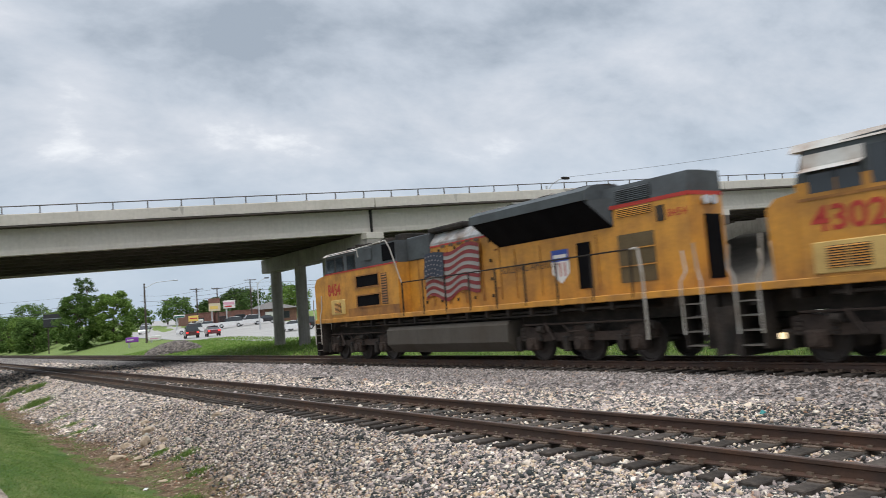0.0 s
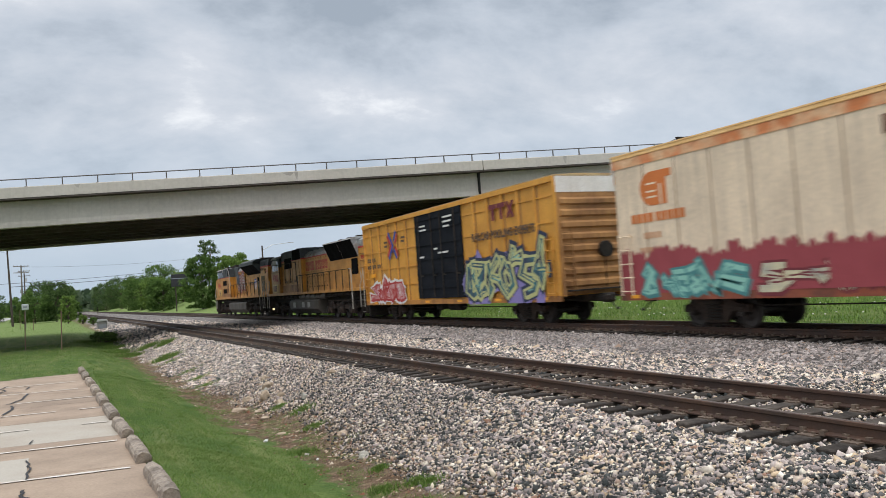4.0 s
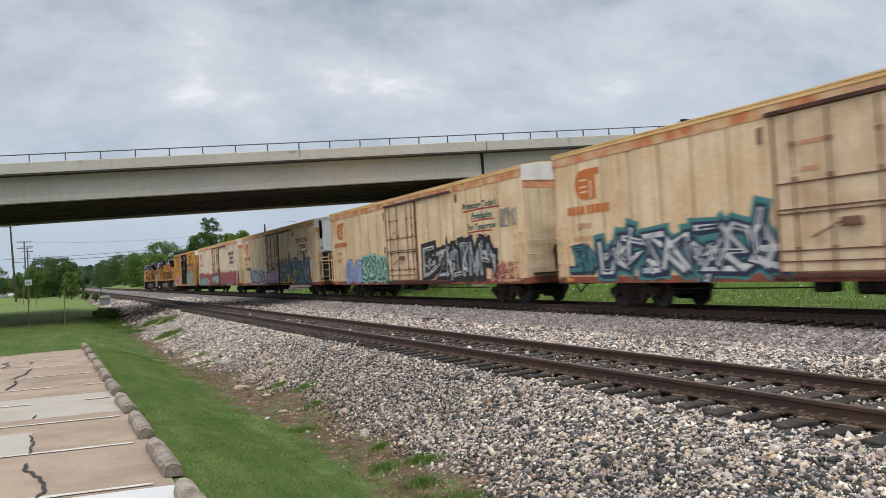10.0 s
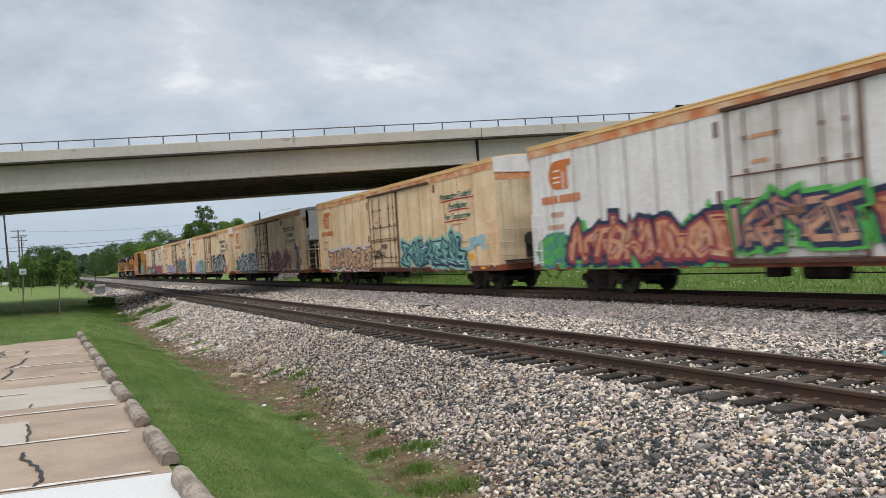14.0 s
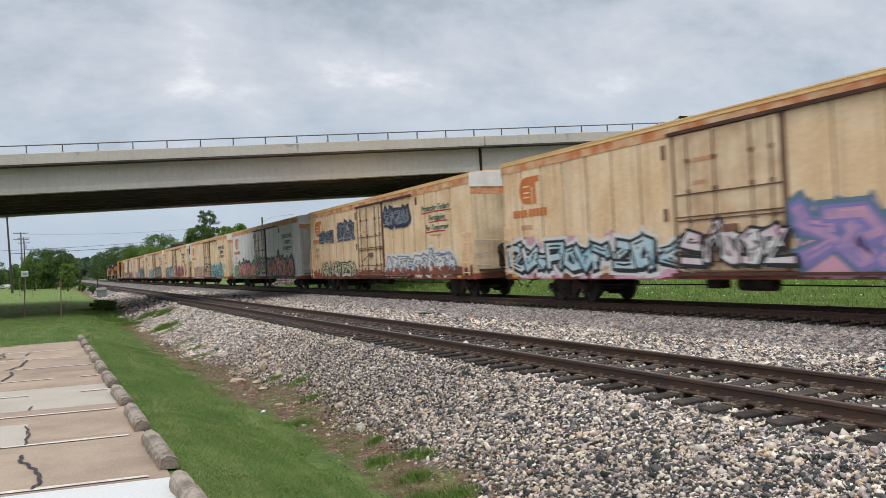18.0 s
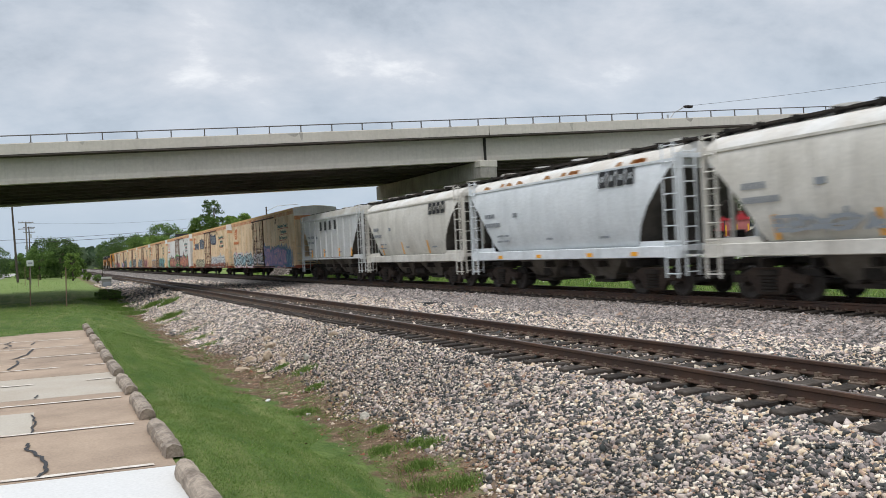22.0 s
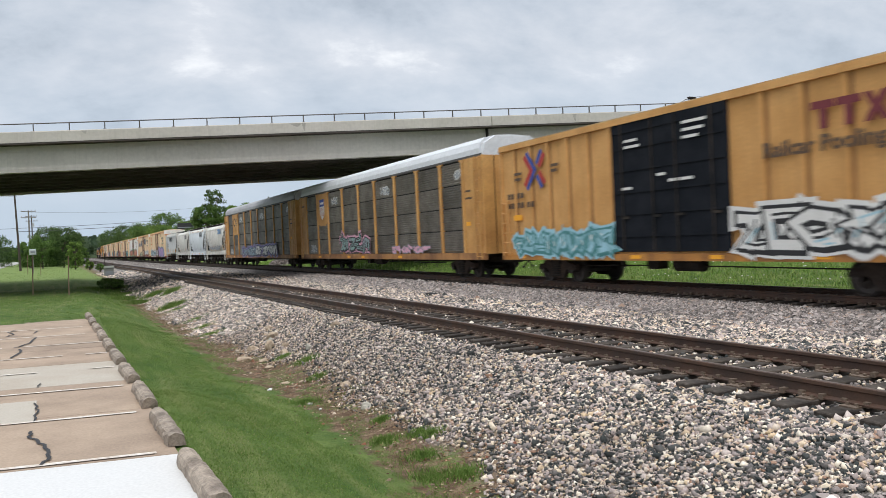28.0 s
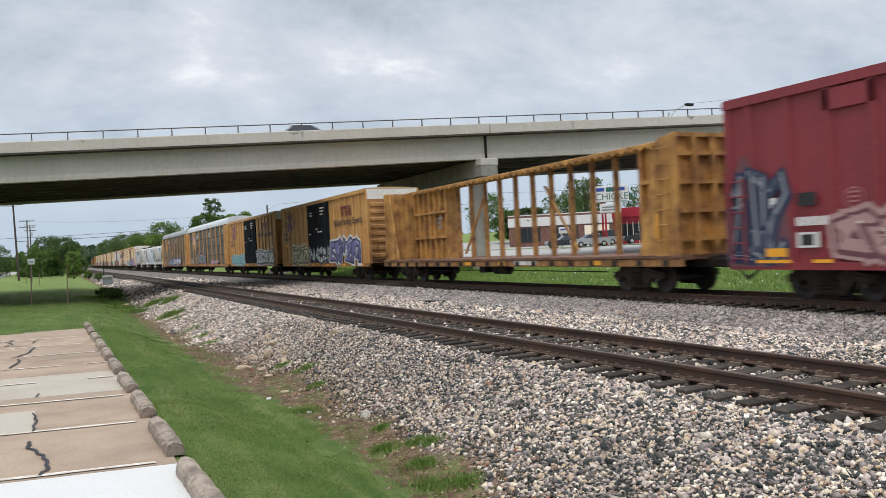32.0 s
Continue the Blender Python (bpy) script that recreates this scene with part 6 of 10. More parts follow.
    loco_truck(car, Y(2.95)); loco_truck(car, Y(16.3))
    return car


loco_lead(35.0, 12.45)
loco_second(11.85, -11.5)
# ---- freight cars ----
BOX_Y = mat("boxcar_yellow", (0.64, 0.305, 0.042), 0.6, var=0.2, second=(0.44, 0.20, 0.035), scale=0.9, grain=14, streak=0.22)
BOX_TAN = mat("faded_boxcar_yellow", (0.60, 0.318, 0.105), 0.65, var=0.25, second=(0.45, 0.22, 0.06), scale=0.8, grain=14, streak=0.25)
DOOR_K = mat("black_door", (0.010, 0.012, 0.016), 0.8, var=0.3, second=(0.020, 0.022, 0.027), grain=12, spec=0.08)
CREAM = mat("cream_reefer_paint", (0.86, 0.645, 0.415), 0.6, var=0.26, second=(0.66, 0.40, 0.18), scale=0.7, grain=12, streak=0.42)
CREAM_W = mat("pale_reefer_paint", (0.78, 0.63, 0.455), 0.6, var=0.2, second=(0.52, 0.42, 0.31), scale=0.7, grain=12, streak=0.35)
R_WHITE = mat("white_reefer_paint", (0.82, 0.79, 0.755), 0.6, var=0.2, second=(0.66, 0.61, 0.56), scale=0.7, grain=12, streak=0.4)
R_ORANGE = mat("faded_orange_band", (0.58, 0.19, 0.06), 0.65, var=0.6, second=(0.76, 0.56, 0.34), scale=1.7, grain=10, gvar=0.2)
R_ROOF = mat("rusty_yellow_roof", (0.88, 0.57, 0.25), 0.7, var=0.25, second=(0.66, 0.37, 0.13), scale=0.8, grain=10)
R_SILL = mat("red_oxide_sill", (0.30, 0.075, 0.035), 0.75, var=0.5, second=(0.08, 0.04, 0.03), scale=1.3, grain=12)
R_DOOR = mat("worn_door", (0.80, 0.61, 0.40), 0.65, var=0.3, second=(0.52, 0.31, 0.16), scale=1.5, grain=12, streak=0.4)
SEAM = mat("dirty_seam", (0.34, 0.24, 0.145), 0.75, var=0.4, second=(0.2, 0.12, 0.07), scale=2.0)
RUST = mat("dark_rust", (0.10, 0.04, 0.025), 0.85, var=0.5, second=(0.05, 0.025, 0.02), grain=14, gvar=0.3)
RODS = mat("door_rods", (0.20, 0.10, 0.06), 0.75, var=0.5, second=(0.075, 0.035, 0.024), grain=14)
H_GREY = mat("hopper_grey", (0.60, 0.61, 0.605), 0.6, var=0.2, second=(0.42, 0.41, 0.385), scale=0.7, grain=12, streak=0.3)
H_TAN = mat("dusty_hopper_grey", (0.64, 0.615, 0.56), 0.65, var=0.25, second=(0.43, 0.40, 0.345), scale=0.7, grain=12, streak=0.35)
H_BLUE = mat("pale_blue_hopper", (0.68, 0.71, 0.73), 0.55, var=0.15, second=(0.42, 0.45, 0.46), scale=0.7, grain=12, streak=0.2)
H_ROOF = mat("hopper_roof", (0.60, 0.59, 0.56), 0.6, var=0.3, second=(0.46, 0.41, 0.34), scale=0.9, grain=10)
H_DARK = mat("dark_slope_sheet", (0.055, 0.05, 0.046), 0.9, spec=0.15, var=0.5, second=(0.14, 0.125, 0.11), scale=0.9, grain=10)
A_YEL = mat("autorack_yellow", (0.59, 0.315, 0.095), 0.6, var=0.3, second=(0.42, 0.20, 0.055), scale=0.9, grain=12, streak=0.3)
A_SILL = mat("rusty_rack_sill", (0.40, 0.19, 0.06), 0.7, var=0.55, second=(0.15, 0.07, 0.035), scale=1.0, grain=12, streak=0.4)
A_PAN = mat("galvanised_rack_panel", (0.19, 0.168, 0.14), 0.55, var=0.45, second=(0.115, 0.098, 0.082), scale=1.1, grain=9, gvar=0.25, per_object=0.22, metal=0.25)
A_ROOF = mat("grey_rack_roof", (0.36, 0.36, 0.37), 0.55, var=0.2, second=(0.29, 0.28, 0.27), scale=0.5, grain=8)
A_ROOFW = mat("white_rack_roof", (0.62, 0.64, 0.66), 0.5, var=0.15, second=(0.5, 0.5, 0.5), scale=0.5, grain=8)
RED_CAR = mat("red_boxcar_paint", (0.235, 0.028, 0.035), 0.55, var=0.2, second=(0.18, 0.03, 0.035), scale=0.7, grain=12, streak=0.2)
CB_YEL = mat("worn_flatcar_yellow", (0.52, 0.27, 0.07), 0.7, var=0.6, second=(0.15, 0.06, 0.028), scale=1.8, grain=14, gvar=0.2, streak=0.5, edge=0.52)
CB_POST = mat("rusted_flatcar_yellow", (0.40, 0.20, 0.06), 0.75, var=0.6, second=(0.12, 0.05, 0.025), scale=2.2, grain=14, gvar=0.25, streak=0.5)
REFL = flat_paint("reflector", (0.85, 0.38, 0.02))


def car_base(name, label, category, f, r, group):
    L = (f - r) * K
    car = thing(name, label, category, group=group)
    TRAIN.append((car, (f + r) / 2 * K))
    return car, L, L / 2


def under(car, h, trucks, depth=0.75):
    """Centre sill, brake gear, trucks and couplers."""
    g = Geo()
    g.box(-0.3, 0.3, -h + 0.1, h - 0.1, depth, 1.05)
    for y in np.arange(-h + 1.0, h - 0.9, 1.5):
        g.box(-1.4, 1.4, y - 0.05, y + 0.05, 0.85, 1.05)
    g.ob("centre_sill", BLACK, car)
    g = Geo()
    g.cyl((-0.75, -0.5, 0.66), (-0.75, 0.6, 0.66), 0.2, 12)
    g.box(-0.95, -0.5, 1.2, 1.7, 0.52, 0.85, 0.03)
    g.cyl((-0.8, -h * 0.62, 0.6), (-0.8, -0.6, 0.62), 0.02, 5)
    g.cyl((-0.8, 1.7, 0.62), (-0.8, h * 0.62, 0.58), 0.02, 5)
    g.ob("brake_gear", BLACK, car)
    for y in trucks:
        freight_truck(car, y)
    coupler(car, h, 1); coupler(car, -h, -1)


def ends(car, h, z0, z1, m, w=1.5, ribs=8, cap=None, inset=0.0, cap_h=0.55):
    """Corrugated ends, with a plain cap panel."""
    for s in (1, -1):
        y = s * (h - inset)
        g = Geo()
        g.box(-w, w, min(y, y - s * 0.06), max(y, y - s * 0.06), z0, z1)
        zt = z1 - (cap_h if cap else 0.1)
        g.ob("end_panel", m, car, "ribbed end wall")
        for i in range(ribs):
            z = z0 + 0.25 + (zt - z0 - 0.3) * i / ribs
            g = Geo()
            g.prism([(y, z), (y + s * 0.07, z + 0.06), (y + s * 0.07, z + 0.2), (y, z + 0.27)], "x", -w + 0.12, w - 0.12)
            g.ob("end_rib", m, car)
        if cap:
            g = Geo()
            g.box(-w - 0.004, w + 0.004, min(y, y + s * 0.012), max(y, y + s * 0.012), zt, z1)
            g.ob("end_cap", cap, car, "pale top panel of the end")
        ladder(car, y + s * 0.12, -1.45, -1.02, 0.95, 3.2, 6, m, "end_ladder", axis="x")
        g = Geo()
        g.box(-1.3, 1.3, min(y, y + s * 0.3), max(y, y + s * 0.3), 1.12, 1.17)
        g.cyl((0.35, y + s * 0.03, 2.5), (0.35, y + s * 0.2, 2.5), 0.28, 14)
        g.cyl((0.35, y + s * 0.05, 1.2), (0.35, y + s * 0.05, 2.5), 0.025, 6)
        g.ob("crossover_step", BLACK, car, "crossover step and hand brake")


def roof(car, h, z, w, m, crown=0.14, seams=1.2, edge=None):
    g = Geo()
    g.prism([(-w, z), (-w, z + 0.04), (-w * 0.5, z + crown * 0.8), (0, z + crown), (w * 0.5, z + crown * 0.8), (w, z + 0.04), (w, z)], "y", -h, h)
    for y in np.arange(-h + 0.1, h, seams):
        g.prism([(-w + 0.02, z + 0.05), (-w * 0.5, z + crown * 0.8 + 0.035), (0, z + crown + 0.035), (w * 0.5, z + crown * 0.8 + 0.035), (w - 0.02, z + 0.05)], "y", y - 0.03, y + 0.03)
    return g.ob("roof", m, car)


POST_GRIME_SHADE = mat("post_grime_shade", (0.33, 0.165, 0.055), 0.75, var=0.4, second=(0.22, 0.105, 0.04), scale=1.2, streak=0.4)


def boxcar(f, r, paint, label, art, style):
    car, L, h = car_base("boxcar", label, "boxcar", f, r, "yellow boxcars")
    Y = lambda d: h - d
    z0, z1 = 0.98, 5.02
    g = Geo(); g.box(-1.5, 1.5, -h + 0.05, h - 0.05, z0, z1); g.ob("body", paint, car)
    door = (6.85, 11.55)
    posts = [0.06] + list(np.arange(1.0, 6.8, 1.14 if style else 1.16)) + list(np.arange(12.6, L - 0.4, 1.14)) + [L - 0.06]
    for s in (-1, 1):
        for d in posts:
            g = Geo()
            x = s * 1.5
            g.prism([(x, Y(d) - 0.09), (x + s * 0.078, Y(d) - 0.06), (x + s * 0.078, Y(d) + 0.06), (x, Y(d) + 0.09)], "z", z0, z1 - 0.14)
            g.ob("side_post", paint, car)
            if 0.2 < d < L - 0.2:
                # darker strip along one side of each post: grime plus painted shade
                g = Geo(); g.box(min(s * 1.49, s * 1.506), max(s * 1.49, s * 1.506), Y(d) - 0.2, Y(d) - 0.09, z0, z1 - 0.15); g.ob("post_seam", POST_GRIME_SHADE, car, "strip beside the post darkened for grime and shade")
        if not style:
            for z in (1.75, 2.6, 3.5, 4.4):
                for a, b in ((0.1, door[0] - 0.1), (door[1] + 0.1, L - 0.1)):
                    g = Geo()
                    g.box(min(s * 1.5, s * 1.535), max(s * 1.5, s * 1.535), Y(b), Y(a), z, z + 0.045)
                    g.ob("side_seam", paint, car)
        g = Geo()
        g.box(min(s * 1.49, s * 1.60), max(s * 1.49, s * 1.60), -h, h, z1 - 0.14, z1 + 0.04)
        g.ob("top_chord", paint, car)
        g = Geo()
        g.box(min(s * 1.48, s * 1.585), max(s * 1.48, s * 1.585), -h, h, 0.80, 1.0)
        g.ob("side_sill", mat("dirty_sill", (0.46, 0.20, 0.04), 0.75, var=0.45, second=(0.16, 0.07, 0.03)), car)
        for i in range(2):
            a = door[0] + i * (door[1] - door[0]) / 2
            b = a + (door[1] - door[0]) / 2
            g = Geo()
            xx = s * (1.56 + 0.03 * i)
            g.box(min(s * 1.5, xx), max(s * 1.5, xx), Y(b) + 0.01, Y(a) - 0.01, 1.06, 4.9, 0.01)
            dr = g.ob("door", DOOR_K, car, "black sliding door")
            for z in (1.5, 2.15, 2.8, 3.45, 4.1, 4.6):
                g = Geo()
                g.box(min(xx, xx + s * 0.03), max(xx, xx + s * 0.03), Y(b) + 0.06, Y(a) - 0.06, z, z + 0.06)
                g.ob("door_rib", DOOR_K, dr)
            for yy in (Y(a) - 0.5, Y(b) + 0.5):
                g = Geo()
                g.cyl((xx + s * 0.05, yy, 1.1), (xx + s * 0.05, yy, 4.85), 0.025, 6)
                g.box(xx + (s * 0.05 if s < 0 else 0), xx + (0 if s < 0 else s * 0.05), yy - 0.25, yy + 0.06, 2.05, 2.12)
                g.ob("lock_rod", BLACK, dr)
    roof(car, h, z1 + 0.04, 1.56, mat("galvanised_roof", (0.5, 0.36, 0.18), 0.6, var=0.4, second=(0.36, 0.2, 0.08)), 0.07)
    ends(car, h, 1.0, z1 + 0.03, mat("sooty_boxcar_end", (0.44, 0.225, 0.075), 0.75, var=0.5, second=(0.19, 0.09, 0.04), scale=0.8, streak=0.5), 1.48, 8, END_WHITE)
    ladder(car, -1.56, Y(0.2), Y(0.62), 0.95, 3.0, 6, paint)
    ladder(car, -1.56, Y(L - 0.62), Y(L - 0.2), 0.95, 3.0, 6, paint)
    under(car, h, (Y(2.9), Y(L - 2.9)))
    x = -1.582
    # crossed arrows
    cy, cz = (Y(4.1), 3.75) if not style else (Y(2.45), 4.0)
    for m, pts in ((P_BLUE, [(-0.47, 0.66), (0.05, 0), (-0.47, -0.66)]), (P_RED, [(-0.64, 0.52), (-0.19, 0), (-0.64, -0.52)]), (P_BLUE, [(0.17, 0.2), (0.5, 0.66)]),
                   (P_RED, [(0.33, 0.08), (0.68, 0.52)]), (P_RED, [(0.33, -0.08), (0.68, -0.52)]), (P_BLUE, [(0.17, -0.2), (0.5, -0.66)])):
        decal(car, "emblem", [(0, p) for p in stroke_quads([(cy - u, cz + v) for u, v in pts], 0.17, 0.0)], [m], x, "red arrow shape" if m is P_RED else "blue arrow shape")
    # maroon block emblem, large
    y, z, hh = Y(14.05 if style else 13.95), 3.75 if style else 3.95, 0.62
    for pts in ([(y, z + hh), (y - 0.6, z + hh), (y - 0.6, z + hh * 0.72), (y - 0.42, z + hh * 0.72), (y - 0.42, z), (y - 0.22, z), (y - 0.22, z + hh * 0.72), (y, z + hh * 0.72)],
                [(y - 0.64, z + hh), (y - 1.25, z + hh), (y - 1.25, z + hh * 0.72), (y - 1.05, z + hh * 0.72), (y - 1.05, z), (y - 0.85, z), (y - 0.85, z + hh * 0.72), (y - 0.64, z + hh * 0.72)],
                [(y - 1.3, z + hh), (y - 1.5, z + hh), (y - 1.6, z + hh * 0.68), (y - 1.72, z + hh), (y - 1.92, z + hh), (y - 1.72, z + hh * 0.5), (y - 1.92, z), (y - 1.72, z), (y - 1.6, z + hh * 0.32), (y - 1.5, z), (y - 1.3, z), (y - 1.48, z + hh * 0.5)]):
        decal(car, "emblem_block", [(0, pts)], [P_MAROON], x, "maroon block shape")
    if style:
        lettering(car, "Railcar Pooling Experts", Y(12.65), 3.28, 0.36, P_BROWN, x - 0.002, 1.08, bold=0.016)
    else:
        lettering(car, "RAILCAR POOLING EXPERTS", Y(12.45), 3.28, 0.31, P_BROWN, x - 0.002, 0.86, bold=0.016)
    for i, (yy, zz, ws) in enumerate(((Y(0.55), 3.05, [0.2, 0.2, -0.1, 0.2, 0.2]), (Y(0.55), 2.7, [0.2, 0.2, -0.1, 0.2, 0.2, -0.1, 0.2, 0.2]), (Y(3.0 if not style else 1.1), 3.9, [0.5]), (Y(3.0 if not style else 1.1), 3.7, [0.45]), (Y(5.2 if not style else 3.5), 4.0, [0.5]), (Y(5.2 if not style else 3.5), 3.82, [0.4]))):
        bars(car, yy, zz, 0.2 if i < 2 else 0.1, ws, P_BROWN, x)
    dx = -1.605
    for zz, yy, ws in ((4.3, Y(7.5), [0.6]), (4.12, Y(7.5), [0.7]), (4.5, Y(10.0), [0.9]), (4.3, Y(10.0), [0.8]), (4.1, Y(10.0), [0.6]), (3.2, Y(8.9), [0.35]), (2.9, Y(7.3), [0.5]), (3.0, Y(9.4), [0.4, 0.5])):
        bars(car, yy, zz, 0.08, ws, P_WHITE, dx - (0.03 if yy < Y(9.2) else 0))
    g = Geo(); g.box(-1.585, -1.57, Y(1.5), Y(0.95), 2.25, 2.45); g.ob("warning_plate", REFL, car)
    for d in np.arange(1.2, L, 3.2):
        g = Geo(); g.box(-1.592, -1.58, Y(d + 0.45), Y(d), 0.86, 0.96); g.ob("reflector", REFL, car)
    for a in art:
        graffiti(car, *a[0], half=h, x=-1.605, **a[1])
    return car


def reefer(f, paint, label, art, low=None, unit=False, doorcol=None):
    r = f - 23.4
    car, L, h = car_base("refrigerator_car", label, "refrigerator car", f, r, "refrigerator cars")
    Y = lambda d: h - d
    z0, z1 = 1.0, 4.75
    g = Geo(); g.box(-1.53, 1.53, -h + 0.02, h - 0.02, z0, z1 + 0.3); g.ob("body", paint, car)
    edges = [0.0] + list(np.arange(1.3, 9.0, 1.29)) + [9.15, 12.85] + list(np.arange(14.1, L - 0.6, 1.29)) + [L]
    rng = random.Random(int(f * 10))
    for s in (-1, 1):
        for a, b in zip(edges, edges[1:]):
            g = Geo()
            if a == 9.15:
                continue
            x = s * 1.53
            g.prism([(x, Y(a) - 0.012), (x + s * 0.022, Y(a) - 0.05), (x + s * (0.024 + rng.uniform(0, 0.006)), (Y(a) + Y(b)) / 2), (x + s * 0.022, Y(b) + 0.05), (x, Y(b) + 0.012)], "z", z0, z1)
            g.ob("side_panel", paint, car)
            if s < 0 and a > 0.1:
                g = Geo(); g.box(-1.545, -1.53, Y(a) - 0.014, Y(a) + 0.014, z0, z1); g.ob("panel_seam", SEAM, car)
        g = Geo(); g.box(min(s * 1.53, s * 1.572), max(s * 1.53, s * 1.572), -h, h, z1 - 0.05, z1 + 0.21); g.ob("top_band", R_ORANGE, car, "flaking orange band under the roof")
        g = Geo(); g.box(min(s * 1.53, s * 1.59), max(s * 1.53, s * 1.59), -h, h, z1 + 0.213, z1 + 0.32, 0.012); g.ob("roof_edge", R_ROOF, car, "faded yellow edge of the roof")
        g = Geo(); g.box(min(s * 1.50, s * 1.575), max(s * 1.50, s * 1.575), -h, h, 0.80, 1.0); g.ob("side_sill", R_SILL, car, "rust-red side sill")
    roof(car, h + 0.03, z1 + 0.32, 1.60, R_ROOF, 0.15, 1.29)
    # plug door
    d0, d1 = 9.2, 12.8
    g = Geo(); g.box(-1.60, -1.52, Y(d1), Y(d0), 1.03, 4.68, 0.012); door = g.ob("door", doorcol or R_DOOR, car, "worn plug door with locking rods")
    g = Geo(); g.box(-1.66, -1.55, Y(16.6), Y(d0 - 0.2), 4.70, 4.79); g.ob("door_track", RUST, car, "rusty upper door track")
    g = Geo(); g.box(-1.68, -1.55, Y(16.4), Y(d0 - 0.2), 0.90, 0.97); g.ob("lower_track", RUST, car)
    g = Geo(); g.box(-1.63, -1.52, Y(d0) - 0.03, Y(d0) + 0.03, 1.0, 4.7); g.ob("door_frame", RODS, car); g = Geo(); g.box(-1.63, -1.52, Y(d1) - 0.03, Y(d1) + 0.03, 1.0, 4.7); g.ob("door_frame", RODS, car)
    for d in (9.75, 10.7, 11.9, 12.5):
        g = Geo(); g.cyl((-1.64, Y(d), 1.05), (-1.64, Y(d), 4.62), 0.019, 6)
        for z in (1.5, 2.3, 3.1, 3.9):
            g.box(-1.66, -1.59, Y(d) - 0.05, Y(d) + 0.05, z, z + 0.1)
        g.ob("lock_rod", RODS, door)
    for z in (1.25, 1.5, 2.35, 2.45, 3.05):
        g = Geo(); g.box(-1.625, -1.59, Y(d1 - 0.05), Y(d0 + 0.05), z, z + 0.032); g.ob("door_rib", RODS, door)
    g = Geo(); g.box(-1.70, -1.6, Y(11.4), Y(10.9), 2.0, 2.2, 0.02); g.tube([(-1.68, Y(10.9), 2.1), (-1.70, Y(10.2), 1.8)], 0.025, 6); g.ob("lock_handle", RODS, door)
    x = -1.562
    # red emblem: a disc cut by an upright
    cy, cz, q = Y(1.85), 3.95, 0.48
    disc = [(cy + 0.2 + q * math.cos(a), cz + q * math.sin(a)) for a in np.linspace(-math.pi * 0.5, math.pi * 0.5, 16)] + [(cy - 0.62, cz + q), (cy - 0.62, cz + q * 0.55), (cy - 0.40, cz + q * 0.55), (cy - 0.40, cz - q), (cy - 0.08, cz - q)]
    sh = [(0, disc)]
    for a, b in ((0.1, 0.12), (0.12, -0.1), (0.08, -0.26)):
        sh.append((1, [(cy + 0.42, cz + b), (cy + 0.02, cz + b), (cy + 0.02, cz + b + 0.05), (cy + 0.42, cz + b + 0.05)]))
    sh.append((1, [(cy - 0.12, cz + 0.1), (cy - 0.2, cz + 0.1), (cy - 0.2, cz - 0.48), (cy - 0.12, cz - 0.48)]))
    decal(car, "emblem", sh, [P_ORANGE, paint], x, "faded red-orange emblem")
    bars(car, Y(0.7), 3.02, 0.26, [0.2, 0.2, 0.2, 0.2, -0.02, 0.18, 0.2, 0.2, 0.2, 0.18], P_ORANGE, x, 0.045, "name_block")
    bars(car, Y(1.2), 2.55, 0.18, [0.13, 0.13, 0.13, 0.13], flat_paint("pale_orange", (0.58, 0.30, 0.16)), x, 0.06)
    bars(car, Y(1.0), 2.15, 0.16, [0.13, 0.13, 0.13, 0.13, 0.13], flat_paint("pale_orange", (0.58, 0.30, 0.16)), x, 0.06)
    for t, d, z in (("Protecting Today's", 17.6, 3.86), ("Perishables", 18.35, 3.42), ("For Tomorrow", 17.95, 2.98)):
        lettering(car, t, Y(d), z, 0.26, P_GREEN, x - 0.002, 1.05, 0.3, bold=0.008)
        w = 0.172 * len(t)
        decal(car, "underline", [(0, ribbon([(Y(d + 0.05), z - 0.09), (Y(d + w * 0.5), z - 0.06), (Y(d + w), z - 0.08)], 0.06))], [P_RED], x - 0.002)
    for z, d, ws in ((2.72, 18.6, [1.0]), (1.95, 19.0, [0.4, 0.5]), (1.7, 19.0, [0.5, 0.4]), (1.45, 19.0, [0.35])):
        bars(car, Y(d), z, 0.07, ws, flat_paint("pale_orange", (0.58, 0.30, 0.16)), x)
    bars(car, Y(9.9), 3.9, 0.1, [0.9], flat_paint("pale_orange", (0.58, 0.30, 0.16)), -1.604)
    bars(car, Y(9.9), 3.3, 0.1, [0.5], flat_paint("pale_orange", (0.58, 0.30, 0.16)), -1.604)
    g = Geo(); g.box(-1.575, -1.55, Y(17.15), Y(16.95), 4.25, 4.6); g.ob("vent_plate", RODS, car)
    g = Geo(); g.box(-1.575, -1.55, Y(8.85), Y(8.7), 4.1, 4.5); g.ob("door_stop", RODS, car); g = Geo(); g.box(-1.575, -1.55, Y(8.85), Y(8.7), 2.4, 2.75); g.ob("door_stop", RODS, car)
    g = Geo(); g.box(-1.572, -1.555, Y(20.4), Y(19.8), 1.25, 1.5); g.ob("warning_plate", REFL, car)
    for d in (0.45, 21.0):
        g = Geo(); g.box(-1.582, -1.57, Y(d + 0.35), Y(d), 0.86, 0.96); g.ob("reflector", REFL, car)
    ladder(car, -1.575, Y(L - 0.68), Y(L - 0.2), 0.95, 2.75, 5, paint)
    ladder(car, -1.575, Y(0.62), Y(0.15), 0.95, 2.75, 5, paint)
